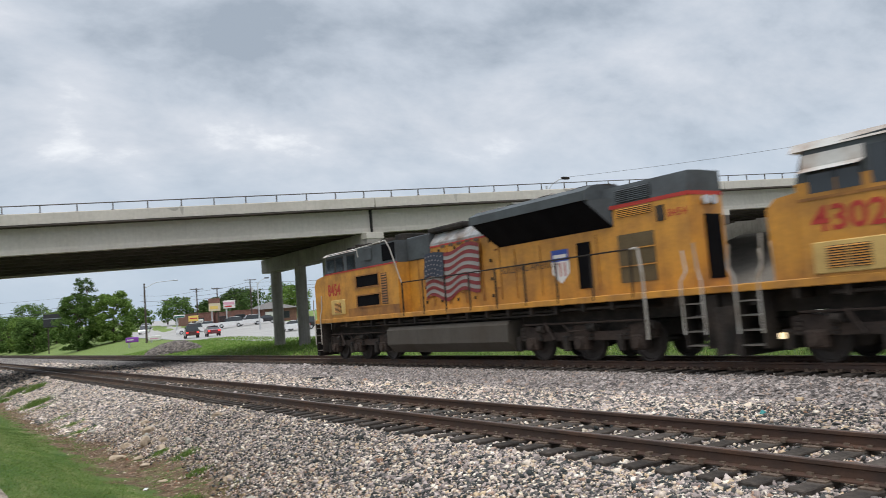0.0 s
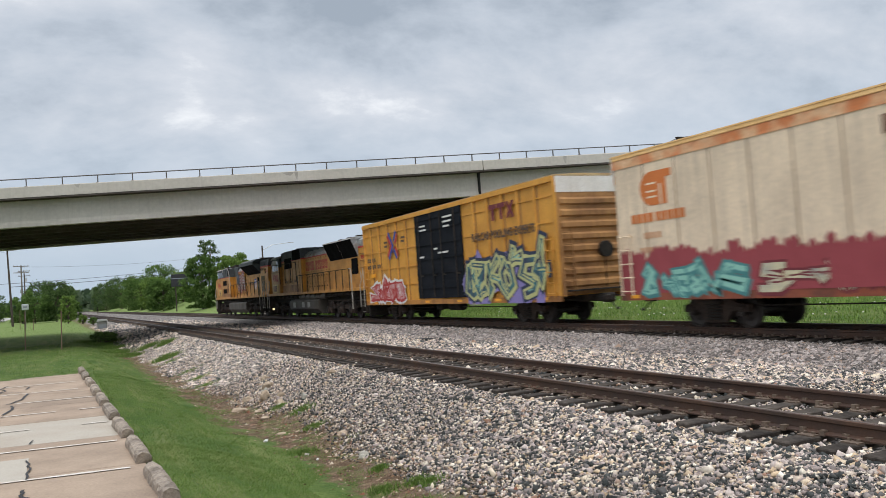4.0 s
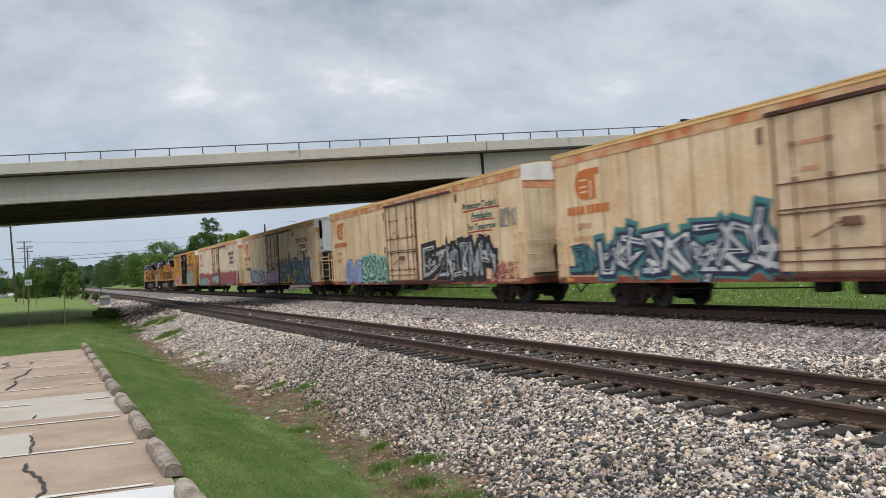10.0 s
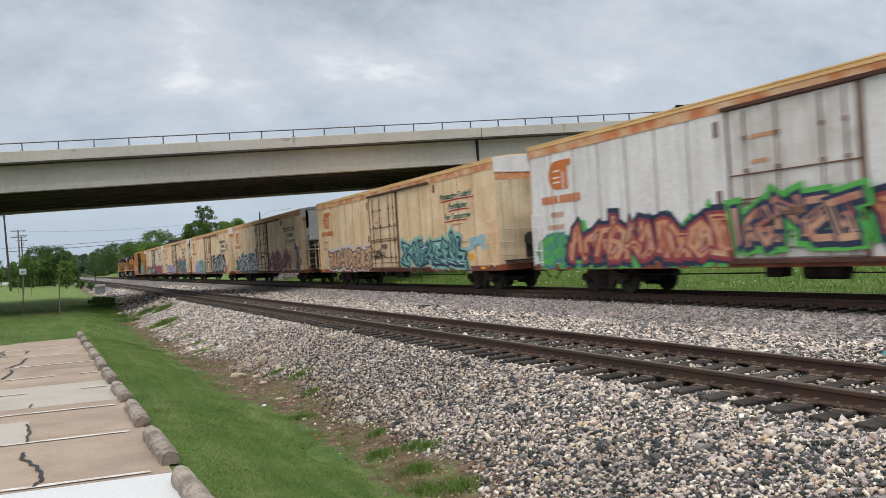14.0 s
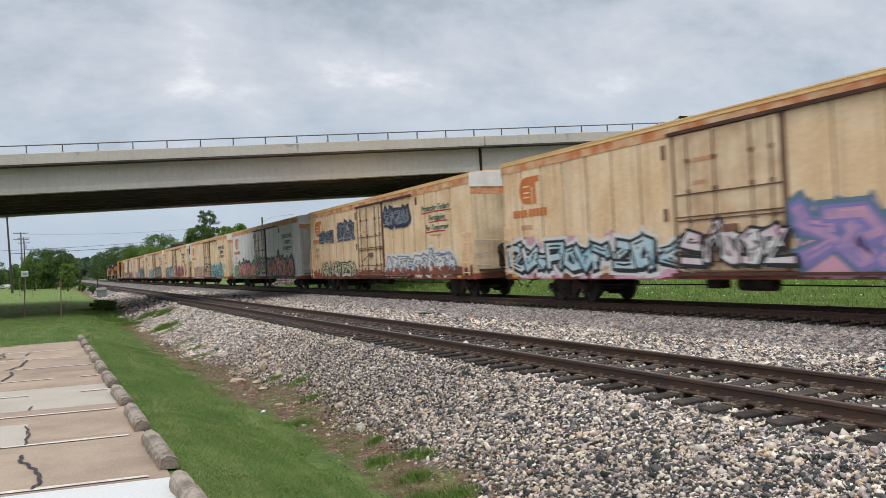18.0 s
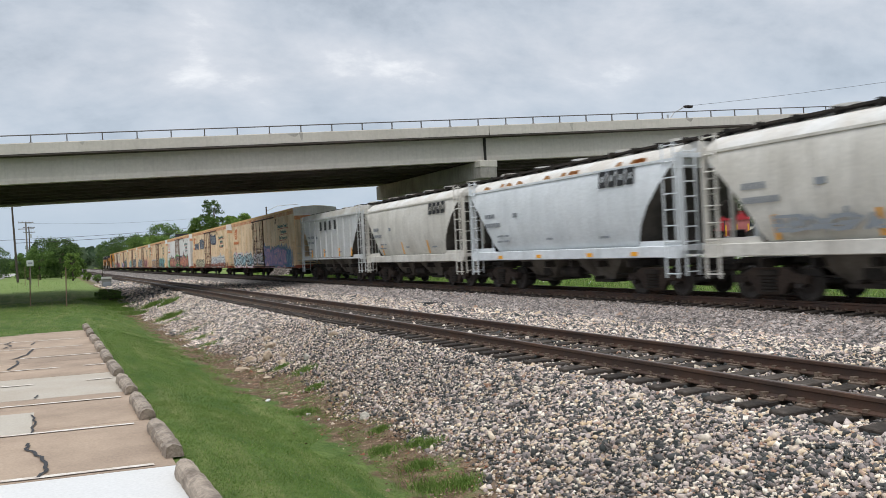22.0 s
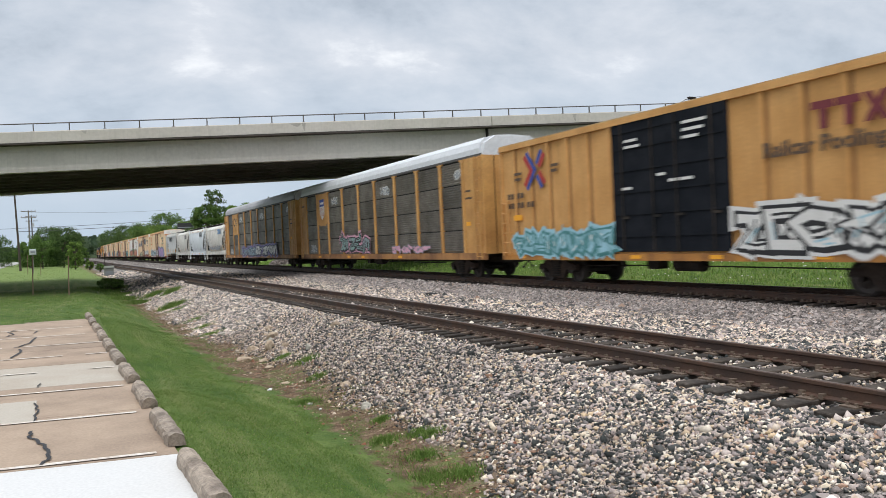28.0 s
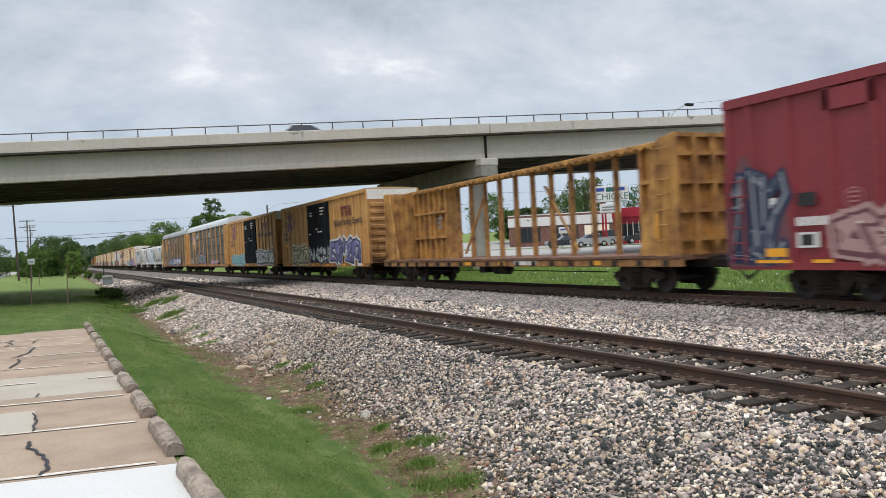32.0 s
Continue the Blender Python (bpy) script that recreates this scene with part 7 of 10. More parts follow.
    # ends
    for s in (1, -1):
        y = s * h
        g = Geo(); g.prism([(-1.6, 4.55), (1.6, 4.55), (1.6, 5.1), (0.8, 5.19), (0, 5.215), (-0.8, 5.19), (-1.6, 5.1)], "y", min(y + s * 0.033, y + s * 0.05), max(y + s * 0.033, y + s * 0.05)); g.ob("end_top", END_WHITE, car, "whitish top of the end wall")
        g = Geo(); g.box(-1.5, 1.5, min(y, y + s * 0.014), max(y, y + s * 0.014), 1.03, 4.26); g.ob("end_wall", mat("sooty_end_" + paint.name, (0.72, 0.57, 0.37) if paint is not R_WHITE else (0.58, 0.56, 0.52), 0.7, var=0.5, second=(0.24, 0.13, 0.06), scale=0.42, grain=10, streak=0.5, edge=0.55), car, "soot-stained end wall")
        g = Geo(); g.box(-1.53, 1.53, min(y, y + s * 0.02), max(y, y + s * 0.02), 4.27, 4.55); g.ob("end_stripe", R_ORANGE, car, "orange stripe")
        g = Geo(); g.box(-1.53, 1.53, min(y, y + s * 0.10), max(y, y + s * 0.10), 0.8, 1.02); g.ob("end_sill", R_SILL, car)
        ladder(car, y + s * 0.1, 1.0, 1.45, 0.95, 3.9, 9, RODS, "end_ladder", axis="x")
        for z in (1.35, 1.85, 2.35):
            g = Geo(); g.tube([(-1.42, y, z), (-1.42, y + s * 0.1, z), (-0.85 if z < 2.3 else 0.9, y + s * 0.1, z), (-0.85 if z < 2.3 else 0.9, y, z)], 0.017, 6); g.ob("end_rung", WHITE, car)
        g = Geo()
        g.box(-1.3, 1.3, min(y + s * 0.02, y + s * 0.32), max(y + s * 0.02, y + s * 0.32), 1.13, 1.18)
        g.cyl((-0.15, y + s * 0.04, 1.95), (-0.15, y + s * 0.22, 1.95), 0.27, 14)
        g.box(-0.35, 0.1, min(y, y + s * 0.12), max(y, y + s * 0.12), 1.25, 1.9, 0.03)
        g.ob("crossover_step", BLACK, car, "crossover step and hand brake")
    if unit:
        y = -h
        g = Geo(); g.prism([(y - 0.02, 2.85), (y - 0.72, 2.95), (y - 0.78, 4.2), (y - 0.72, 4.95), (y - 0.3, 5.05), (y - 0.02, 5.05)], "x", -1.25, 1.25)
        u = g.ob("cooling_unit", mat("unit_white", (0.72, 0.72, 0.70), 0.5, var=0.2, second=(0.55, 0.53, 0.5)), car, "white cooling unit with dark intake")
        g = Geo()
        g.prism([(y - 0.06, 3.8), (y - 0.5, 3.8), (y - 0.58, 3.95), (y - 0.6, 4.55), (y - 0.5, 4.9), (y - 0.3, 5.0), (y - 0.06, 5.0)], "x", -1.272, -1.25)
        g.ob("intake", LRAD, u)
        slats(car, "unit_vent", -1.255, y - 0.15, y - 0.5, 3.1, 3.3, 3, P_GREY, parent=u)
        g = Geo()
        for xx in (-1.4, -0.95, 0.95, 1.4):
            for yy in (y - 0.1, y - 0.75):
                g.cyl((xx, yy, 1.0), (xx, yy, 2.85), 0.03, 6)
        for z in (1.35, 1.75, 2.15, 2.55):
            g.cyl((-1.4, y - 0.1, z), (-1.4, y - 0.75, z), 0.018, 5)
            g.cyl((-1.4, y - 0.75, z), (-0.95, y - 0.75, z), 0.018, 5)
        g.box(-1.45, 1.45, y - 0.85, y - 0.02, 2.32, 2.38)
        g.ob("platform", R_DOOR, u, "service platform and rungs")
        # black boxes fill the space below the unit, machinery and shade together
        g = Geo(); g.box(-1.22, 1.22, y - 0.68, y - 0.05, 1.15, 2.3, 0.04); g.ob("generator", BLACK, u)
        g = Geo(); g.box(-1.15, 1.15, y - 0.6, y - 0.04, 2.4, 2.84, 0.03); g.ob("condenser", BLACK, u)
        for z in (2.62, 3.0):
            g = Geo(); g.tube([(-1.44, y - 0.06, z), (-1.44, y - 0.82, z), (1.44, y - 0.82, z)], 0.02, 6); g.ob("guard_rail", WHITE, u)
        for xx in (-1.44, -0.5, 0.5, 1.44):
            g = Geo(); g.cyl((xx, y - 0.82, 2.36), (xx, y - 0.82, 3.0), 0.02, 6); g.ob("guard_post", WHITE, u)
    under(car, h, (Y(3.2), Y(L - 2.4)))
    if low is not None:
        col, top = low
        sh = []
        d = 0.05
        while d < L - 0.1:
            w = rng.uniform(0.12, 0.3)
            zt = top + rng.uniform(-0.12, 0.2)
            if not (d0 - 0.3 < d < d1):
                sh.append((0, [(Y(d), 1.0), (Y(min(L, d + w + 0.03)), 1.0), (Y(min(L, d + w)), zt - rng.uniform(0, 0.1)), (Y(d + w * 0.5), zt + 0.06), (Y(d), zt - rng.uniform(0, 0.1))]))
            d += w
        tagged(decal(car, "lower_paint", sh, [col], x), "ragged wine-red lower paint on the side", kind="stuff")
        sh = []
        d = d0 + 0.05
        while d < d1 - 0.1:
            w = 0.25; zt = top + rng.uniform(-0.12, 0.15)
            sh.append((0, [(Y(d), 1.05), (Y(d + w), 1.05), (Y(d + w), zt), (Y(d), zt)])); d += w
        tagged(decal(car, "lower_paint", sh, [col], -1.603), "ragged wine-red lower paint on the door", kind="stuff")
    for a in art:
        graffiti(car, *a[0], half=h, **{"x": -1.58, **a[1]})
    return car


def hopper(f, r, paint, label, kind, mark, rust=False):
    car, L, h = car_base("covered_hopper", label, "covered hopper", f, r, "covered hoppers")
    Y = lambda d: h - d
    # hull: level by level, half width and how far the ends stand back
    if kind == "ribbed":
        lev = [(1.48, 1.46, 2.25), (1.5, 1.47, 2.2), (3.9, 1.47, 0.28), (3.95, 1.47, 0.25), (4.35, 1.35, 0.25)]
    else:
        lev = [(1.45, 1.30, 2.0), (1.7, 1.42, 1.85), (2.1, 1.52, 1.65), (2.6, 1.575, 1.3), (3.1, 1.58, 0.85), (3.6, 1.54, 0.35), (3.85, 1.48, 0.2), (4.02, 1.36, 0.2), (4.2, 1.1, 0.22), (4.34, 0.6, 0.25)]
    g = Geo()
    v, fc = [], []
    for z, w, e in lev:
        v += [(-w, h - e, z), (w, h - e, z), (w, -h + e, z), (-w, -h + e, z)]
    n = len(lev)
    fc.append((3, 2, 1, 0)); fc.append(tuple(range(4 * n - 4, 4 * n)))
    roof_from = 3.85 if kind != "ribbed" else 3.94
    g.add(v, fc)
    for i in range(n - 1):
        a, b = 4 * i, 4 * i + 4
        for j in range(4):
            k = (j + 1) % 4
            # end faces below the roof take the dark slope-sheet colour
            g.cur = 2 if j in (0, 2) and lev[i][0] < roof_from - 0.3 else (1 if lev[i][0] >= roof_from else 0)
            g.f.append((a + j, a + k, b + k, b + j)); g.m.append(g.cur)
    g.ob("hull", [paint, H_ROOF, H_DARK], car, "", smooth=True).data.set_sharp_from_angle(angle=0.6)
    g = Geo()
    zr = lev[-1][0]
    g.box(-0.32, 0.32, -h + 0.1, h - 0.1, zr + 0.12, zr + 0.18)
    for s in (-1, 1):
        g.box(s * 0.75 - 0.14, s * 0.75 + 0.14, -h + 0.1, h - 0.1, zr + 0.02, zr + 0.07)
    for y in np.arange(-h + 0.4, h - 0.3, 1.1):
        g.box(-0.95, 0.95, y - 0.05, y + 0.05, zr - 0.06, zr + 0.12)
    g.ob("running_board", BLACK, car, "dark roof walkway")
    for y in np.arange(-h + 1.4, h - 1, (2 * h - 2.4) / 4.01):
        g = Geo(); g.cyl((0, y, zr), (0, y, zr + 0.24), 0.42, 14); g.ob("hatch", H_ROOF, car)
    for s in (-1, 1):
        g = Geo(); g.box(min(s * 1.36, s * 1.54), max(s * 1.36, s * 1.54), -h + 0.05, h - 0.05, 1.36 if kind == "ribbed" else 1.12, 1.45, 0.02); g.ob("side_sill", paint, car)
        if kind == "ribbed":
            for d in np.arange(0.9, L - 0.5, (L - 1.8) / 9.0):
                i0 = 1.5 + 1.25 * max(0.0, 2.2 - min(d, L - d))
                g = Geo(); g.box(min(s * 1.46, s * 1.53), max(s * 1.46, s * 1.53), Y(d) - 0.05, Y(d) + 0.05, i0, 3.93); g.ob("side_post", paint, car)
            g = Geo(); g.box(min(s * 1.45, s * 1.55), max(s * 1.45, s * 1.55), -h + 0.25, h - 0.25, 3.9, 4.0); g.ob("top_chord", paint, car)
        else:
            g = Geo(); g.box(min(s * 1.46, s * 1.53), max(s * 1.46, s * 1.53), -h + 0.2, h - 0.2, 3.80, 3.87); g.ob("top_chord", paint, car)
    # hopper bays
    for c in (-1, 1):
        yc = c * h * 0.28
        g = Geo()
        v = [(-1.3, yc - 1.75, 1.45), (1.3, yc - 1.75, 1.45), (1.3, yc + 1.75, 1.45), (-1.3, yc + 1.75, 1.45), (-0.75, yc - 0.45, 0.42), (0.75, yc - 0.45, 0.42), (0.75, yc + 0.45, 0.42), (-0.75, yc + 0.45, 0.42)]
        g.add(v, [(3, 2, 1, 0), (4, 5, 6, 7), (0, 1, 5, 4), (1, 2, 6, 5), (2, 3, 7, 6), (3, 0, 4, 7)])
        b = g.ob("hopper_bay", mat("grimy_bay", (0.15, 0.135, 0.115), 0.9, var=0.5, second=(0.06, 0.05, 0.042), scale=1.2, grain=10, spec=0.15), car, "grimy discharge bay")
        g = Geo(); g.box(-0.85, 0.85, yc - 0.5, yc + 0.5, 0.34, 0.44); g.cyl((-1.2, yc, 0.5), (1.2, yc, 0.5), 0.05, 8); g.ob("gate", BLACK, b)
    # end cages
    for s in (1, -1):
        y = s * h
        g = Geo()
        for xx in (-1.42, -0.5, 0.5, 1.42):
            g.box(xx - 0.05, xx + 0.05, y - s * 0.12 - 0.05, y - s * 0.12 + 0.05, 1.1, 4.0 if abs(xx) > 1 else 3.2)
        g.box(-1.5, 1.5, min(y, y - s * 0.5), max(y, y - s * 0.5), 1.3, 1.45)
        g.box(-1.45, 1.45, min(y - s * 0.06, y - s * 0.2), max(y - s * 0.06, y - s * 0.2), 3.86, 4.0)
        for xx in (-1.42, 1.42):
            g.add([(xx, y - s * 0.15, 1.4), (xx, y - s * 1.9, 1.45), (xx, y - s * 1.8, 1.6), (xx, y - s * 0.2, 1.6)], [(0, 1, 2, 3)])
        g.ob("end_frame", paint, car)
        ladder(car, -1.47, y - s * 0.62, y - s * 0.16, 0.55, 4.3, 9, paint, "corner_ladder")
        ladder(car, y + s * 0.02, -1.4, -0.95, 0.6, 4.1, 9, paint, "end_ladder", axis="x")
        g = Geo(); g.cyl((0.3, y - s * 0.1, 2.4), (0.3, y + s * 0.08, 2.4), 0.27, 14); g.box(-0.5, -0.1, y - 0.2, y + 0.1, 1.45, 1.8, 0.03); g.ob("hand_brake", BLACK, car)
    x = -1.545 if kind == "ribbed" else -1.60
    kind_m, my, mz, mw, mh, ps = mark
    if ps == "spaced":
        bars(car, Y(my), mz, mh, [0.42, 0.42, 0.42, 0.42], kind_m, x, 0.55, "name_block")
    else:
        y = Y(my)
        sh = []
        for i in range(4):
            a = y - i * mw * 0.26
            sh.append((0, [(a, mz), (a - mw * 0.21, mz), (a - mw * 0.25, mz + mh), (a - mw * 0.05, mz + mh)]))
            sh.append((1, [(a - mw * 0.10, mz + mh * 0.35), (a - mw * 0.15, mz + mh * 0.35), (a - mw * 0.165, mz + mh * 0.7), (a - mw * 0.115, mz + mh * 0.7)]))
        decal(car, "name_block", sh, [kind_m, paint], x, "slanted block shapes")
    for z, d, ws in ((2.75, 1.5 if kind != "ribbed" else 1.7, [0.17, 0.17, 0.17, -0.12, 0.17, 0.17, 0.17] if kind == "ribbed" else [0.14] * 4), (2.4, 1.5 if kind != "ribbed" else 1.7, [0.17, 0.17, 0.17, -0.12, 0.17, 0.17, 0.17] if kind == "ribbed" else [0.14] * 6), (2.0, 1.8, [0.5, 0.3]), (1.8, 1.8, [0.4, 0.4]), (2.7, 3.6, [0.3]), (1.8, 5.2, [0.4]), (1.75, 8.2, [0.5])):
        bars(car, Y(d + (0.6 if kind != "ribbed" and z < 2.3 else 0)), z, 0.16 if z > 2.3 else 0.07, ws, P_GREY, x, 0.05)
    for d in (2.3, 5.0, 8.0, 10.2):
        if d < L - 1.5:
            g = Geo()
            if rust:
                g.box(-1.552, -1.54, Y(d + 0.3), Y(d), 1.18, 1.3)
            elif kind == "ribbed":
                g.box(-1.50, -1.465, Y(d + 0.13), Y(d), 1.52, 2.02)
            else:
                g.add([(-1.38, Y(d), 1.5), (-1.38, Y(d + 0.14), 1.5), (-1.535, Y(d + 0.14), 2.1), (-1.535, Y(d), 2.1)], [(0, 1, 2, 3)])
            g.ob("reflector", REFL, car, fix=False)
    if rust:
        rng = random.Random(5)
        for i in range(14):
            d = rng.uniform(1.0, L - 1.5); zt = rng.uniform(4.0, 4.2)
            decal(car, "rust_stain", [(0, [(Y(d), 3.9), (Y(d + rng.uniform(0.2, 0.7)), 3.9), (Y(d + 0.4), 4.0), (Y(d + 0.2), 4.02)])], [flat_paint("rust_stain", (0.42, 0.2, 0.07))], -1.5)
    under(car, h, (Y(1.75), Y(L - 1.75)), 0.9)
    return car


def autorack(f, r, label, rooft, logo, art):
    car, L, h = car_base("autorack_car", label, "autorack", f, r, "autoracks")
    Y = lambda d: h - d
    z0, z1 = 1.02, 4.98
    # solid dark block puts in the shade of the hollow rack behind its screens
    g = Geo(); g.box(-1.38, 1.38, -h + 0.3, h - 0.3, z0, z1 + 0.3); g.ob("inner_deck", mat("inner_shade", (0.03, 0.028, 0.026), 0.9), car)
    posts = [1.45, 4.05, 6.3, 9.15, 12.0, 14.6, 17.5, 20.3, 22.9, 25.1]
    for s in (-1, 1):
        for d in posts:
            g = Geo(); g.box(min(s * 1.38, s * 1.50), max(s * 1.38, s * 1.50), Y(d) - 0.11, Y(d) + 0.11, 0.9, z1, 0.012)
            g.prism([(Y(d) - 0.11, z1 - 0.12), (Y(d) - 0.3, z1), (Y(d) + 0.3, z1), (Y(d) + 0.11, z1 - 0.12)], "x", min(s * 1.40, s * 1.495), max(s * 1.40, s * 1.495))
            g.ob("rack_post", A_YEL, car)
        for a, b in zip(posts, posts[1:]):
            for q in range(4):
                za, zb = 1.08 + q * 0.97, 1.08 + (q + 1) * 0.97 - 0.05
                g = Geo()
                m = 9
                prof = []
                for i in range(m):
                    zz = za + (zb - za) * i / m
                    dz = (zb - za) / m
                    prof += [(s * 1.41, zz), (s * 1.41, zz + dz * 0.45), (s * 1.445, zz + dz * 0.55), (s * 1.445, zz + dz * 0.92)]
                prof.append((s * 1.41, zb))
                v = [(x, Y(b) + 0.1, z) for x, z in prof] + [(x, Y(a) - 0.1, z) for x, z in prof]
                k = len(prof)
                g.add(v, [(i, i + 1, k + i + 1, k + i) for i in range(k - 1)])
                if logo and a == 4.05 and q >= 2 and s < 0:
                    g = Geo(); g.box(-1.46, -1.41, Y(b) + 0.1, Y(a) - 0.1, za - 0.02, zb + 0.05); g.ob("plain_panel", A_YEL, car); continue
                g.ob("side_screen", A_PAN, car, "", fix=False)
        g = Geo(); g.box(min(s * 1.38, s * 1.54), max(s * 1.38, s * 1.54), -h, h, 0.78, 1.06); g.ob("side_sill", A_SILL, car, "rust-stained side sill")
        g = Geo(); g.box(min(s * 1.38, s * 1.47), max(s * 1.38, s * 1.47), -h + 0.1, h - 0.1, z1, z1 + 0.1); g.ob("top_rail", mat("dark_top_rail", (0.09, 0.085, 0.08), 0.7), car)
        for e in (1, -1):
            ya, yb = (h - 1.32, h) if e > 0 else (-h, -h + 1.7)
            g = Geo(); g.box(min(s * 1.36, s * 1.47), max(s * 1.36, s * 1.47), ya, yb, z0, z1 + 0.04, 0.01); g.ob("corner_panel", A_YEL, car, "yellow corner panel")
            ladder(car, -1.48, e * (h - 0.18), e * (h - 0.6), 0.8, z1, 10, A_YEL) if s < 0 else None
    # roof with rounded shoulders
    for nm, e0, e1 in (("roof", -h + 0.25, h - 0.25),):
        g = Geo()
        prof = [(-1.46, 5.02), (-1.45, 5.3), (-1.36, 5.55), (-1.15, 5.74), (-0.7, 5.84), (0, 5.87), (0.7, 5.84), (1.15, 5.74), (1.36, 5.55), (1.45, 5.3), (1.46, 5.02)]
        g.prism(prof, "y", e0, e1)
        for y in np.arange(e0 + 0.4, e1, 1.45):
            pr = [(x * 1.003, z + 0.005) for x, z in prof]
            g.prism(pr, "y", y - 0.03, y + 0.03)
        g.ob(nm, rooft, car)
    for e in (1, -1):
        y = e * h
        g = Geo()
        for i in range(6):
            xa = -1.4 + i * 2.8 / 6
            g.box(xa + 0.02, xa + 2.8 / 6 - 0.02, min(y, y - e * (0.1 + 0.03 * (i % 2))), max(y, y - e * 0.02 * (i % 2)), z0, 5.0)
        g.ob("end_door", A_YEL, car, "folding yellow end door")
        g = Geo(); g.prism([(-1.44, 5.0), (-1.3, 5.5), (-0.8, 5.8), (0.8, 5.8), (1.3, 5.5), (1.44, 5.0)], "y", min(y - e * 0.02, y - e * 0.3), max(y - e * 0.02, y - e * 0.3)); g.ob("roof_end", A_ROOFW, car)
    x = -1.475
    if logo == "curl":
        cy, cz = Y(4.35), 4.2
        pts = [(cy - 0.65, cz + 0.3), (cy - 0.25, cz + 0.34), (cy, cz + 0.2), (cy, cz - 0.2), (cy - 0.25, cz - 0.32), (cy - 0.66, cz - 0.3), (cy - 0.86, cz - 0.1), (cy - 0.98, cz + 0.2), (cy - 1.15, cz + 0.3), (cy - 1.34, cz + 0.2), (cy - 1.4, cz - 0.32)]
        decal(car, "emblem", [(0, ribbon(pts[:6], 0.15)), (0, ribbon(pts[6:], 0.15)), (0, ribbon(pts[5:7], 0.12))], [P_BLACK], x, "black ribbon-like emblem")
    elif logo == "shield":
        g = Geo(); g.box(-1.472, -1.44, Y(5.8), Y(4.45), 2.9, 4.85); g.ob("emblem_panel", A_YEL, car)
        shield_decal(car, Y(4.65), 3.25, 0.95, 1.35, -1.474)
    for i, d in enumerate((4.2, 10.0, 12.4, 17.8)):
        g = Geo(); g.box(-1.55, -1.54, Y(d + 0.5), Y(d), 0.84, 0.96); g.ob("reflector", REFL, car)
    for i, (d, z) in enumerate(((2.2, 1.5), (7.0, 4.4), (15.6, 4.4), (24.2, 4.5))):
        graffiti(car, d, d + 1.2, z - 0.3, z + 0.2, 3, P_GREY, P_WHITE, seed=50 + i, half=h, x=-1.45, fat=0.22)
    bars(car, Y(0.3), 4.3, 0.12, [0.2, 0.2, 0.2], P_BROWN, x)
    bars(car, Y(L - 1.6), 3.6, 0.08, [0.5], P_BROWN, x); bars(car, Y(L - 1.6), 3.3, 0.08, [0.6], P_BROWN, x); bars(car, Y(L - 1.6), 2.2, 0.16, [0.4], REFL, x)
    for a in art:
        graffiti(car, *a[0], half=h, **{"x": -1.545, **a[1]})
    under(car, h, (Y(2.9), Y(L - 2.9)), 0.62)
    return car


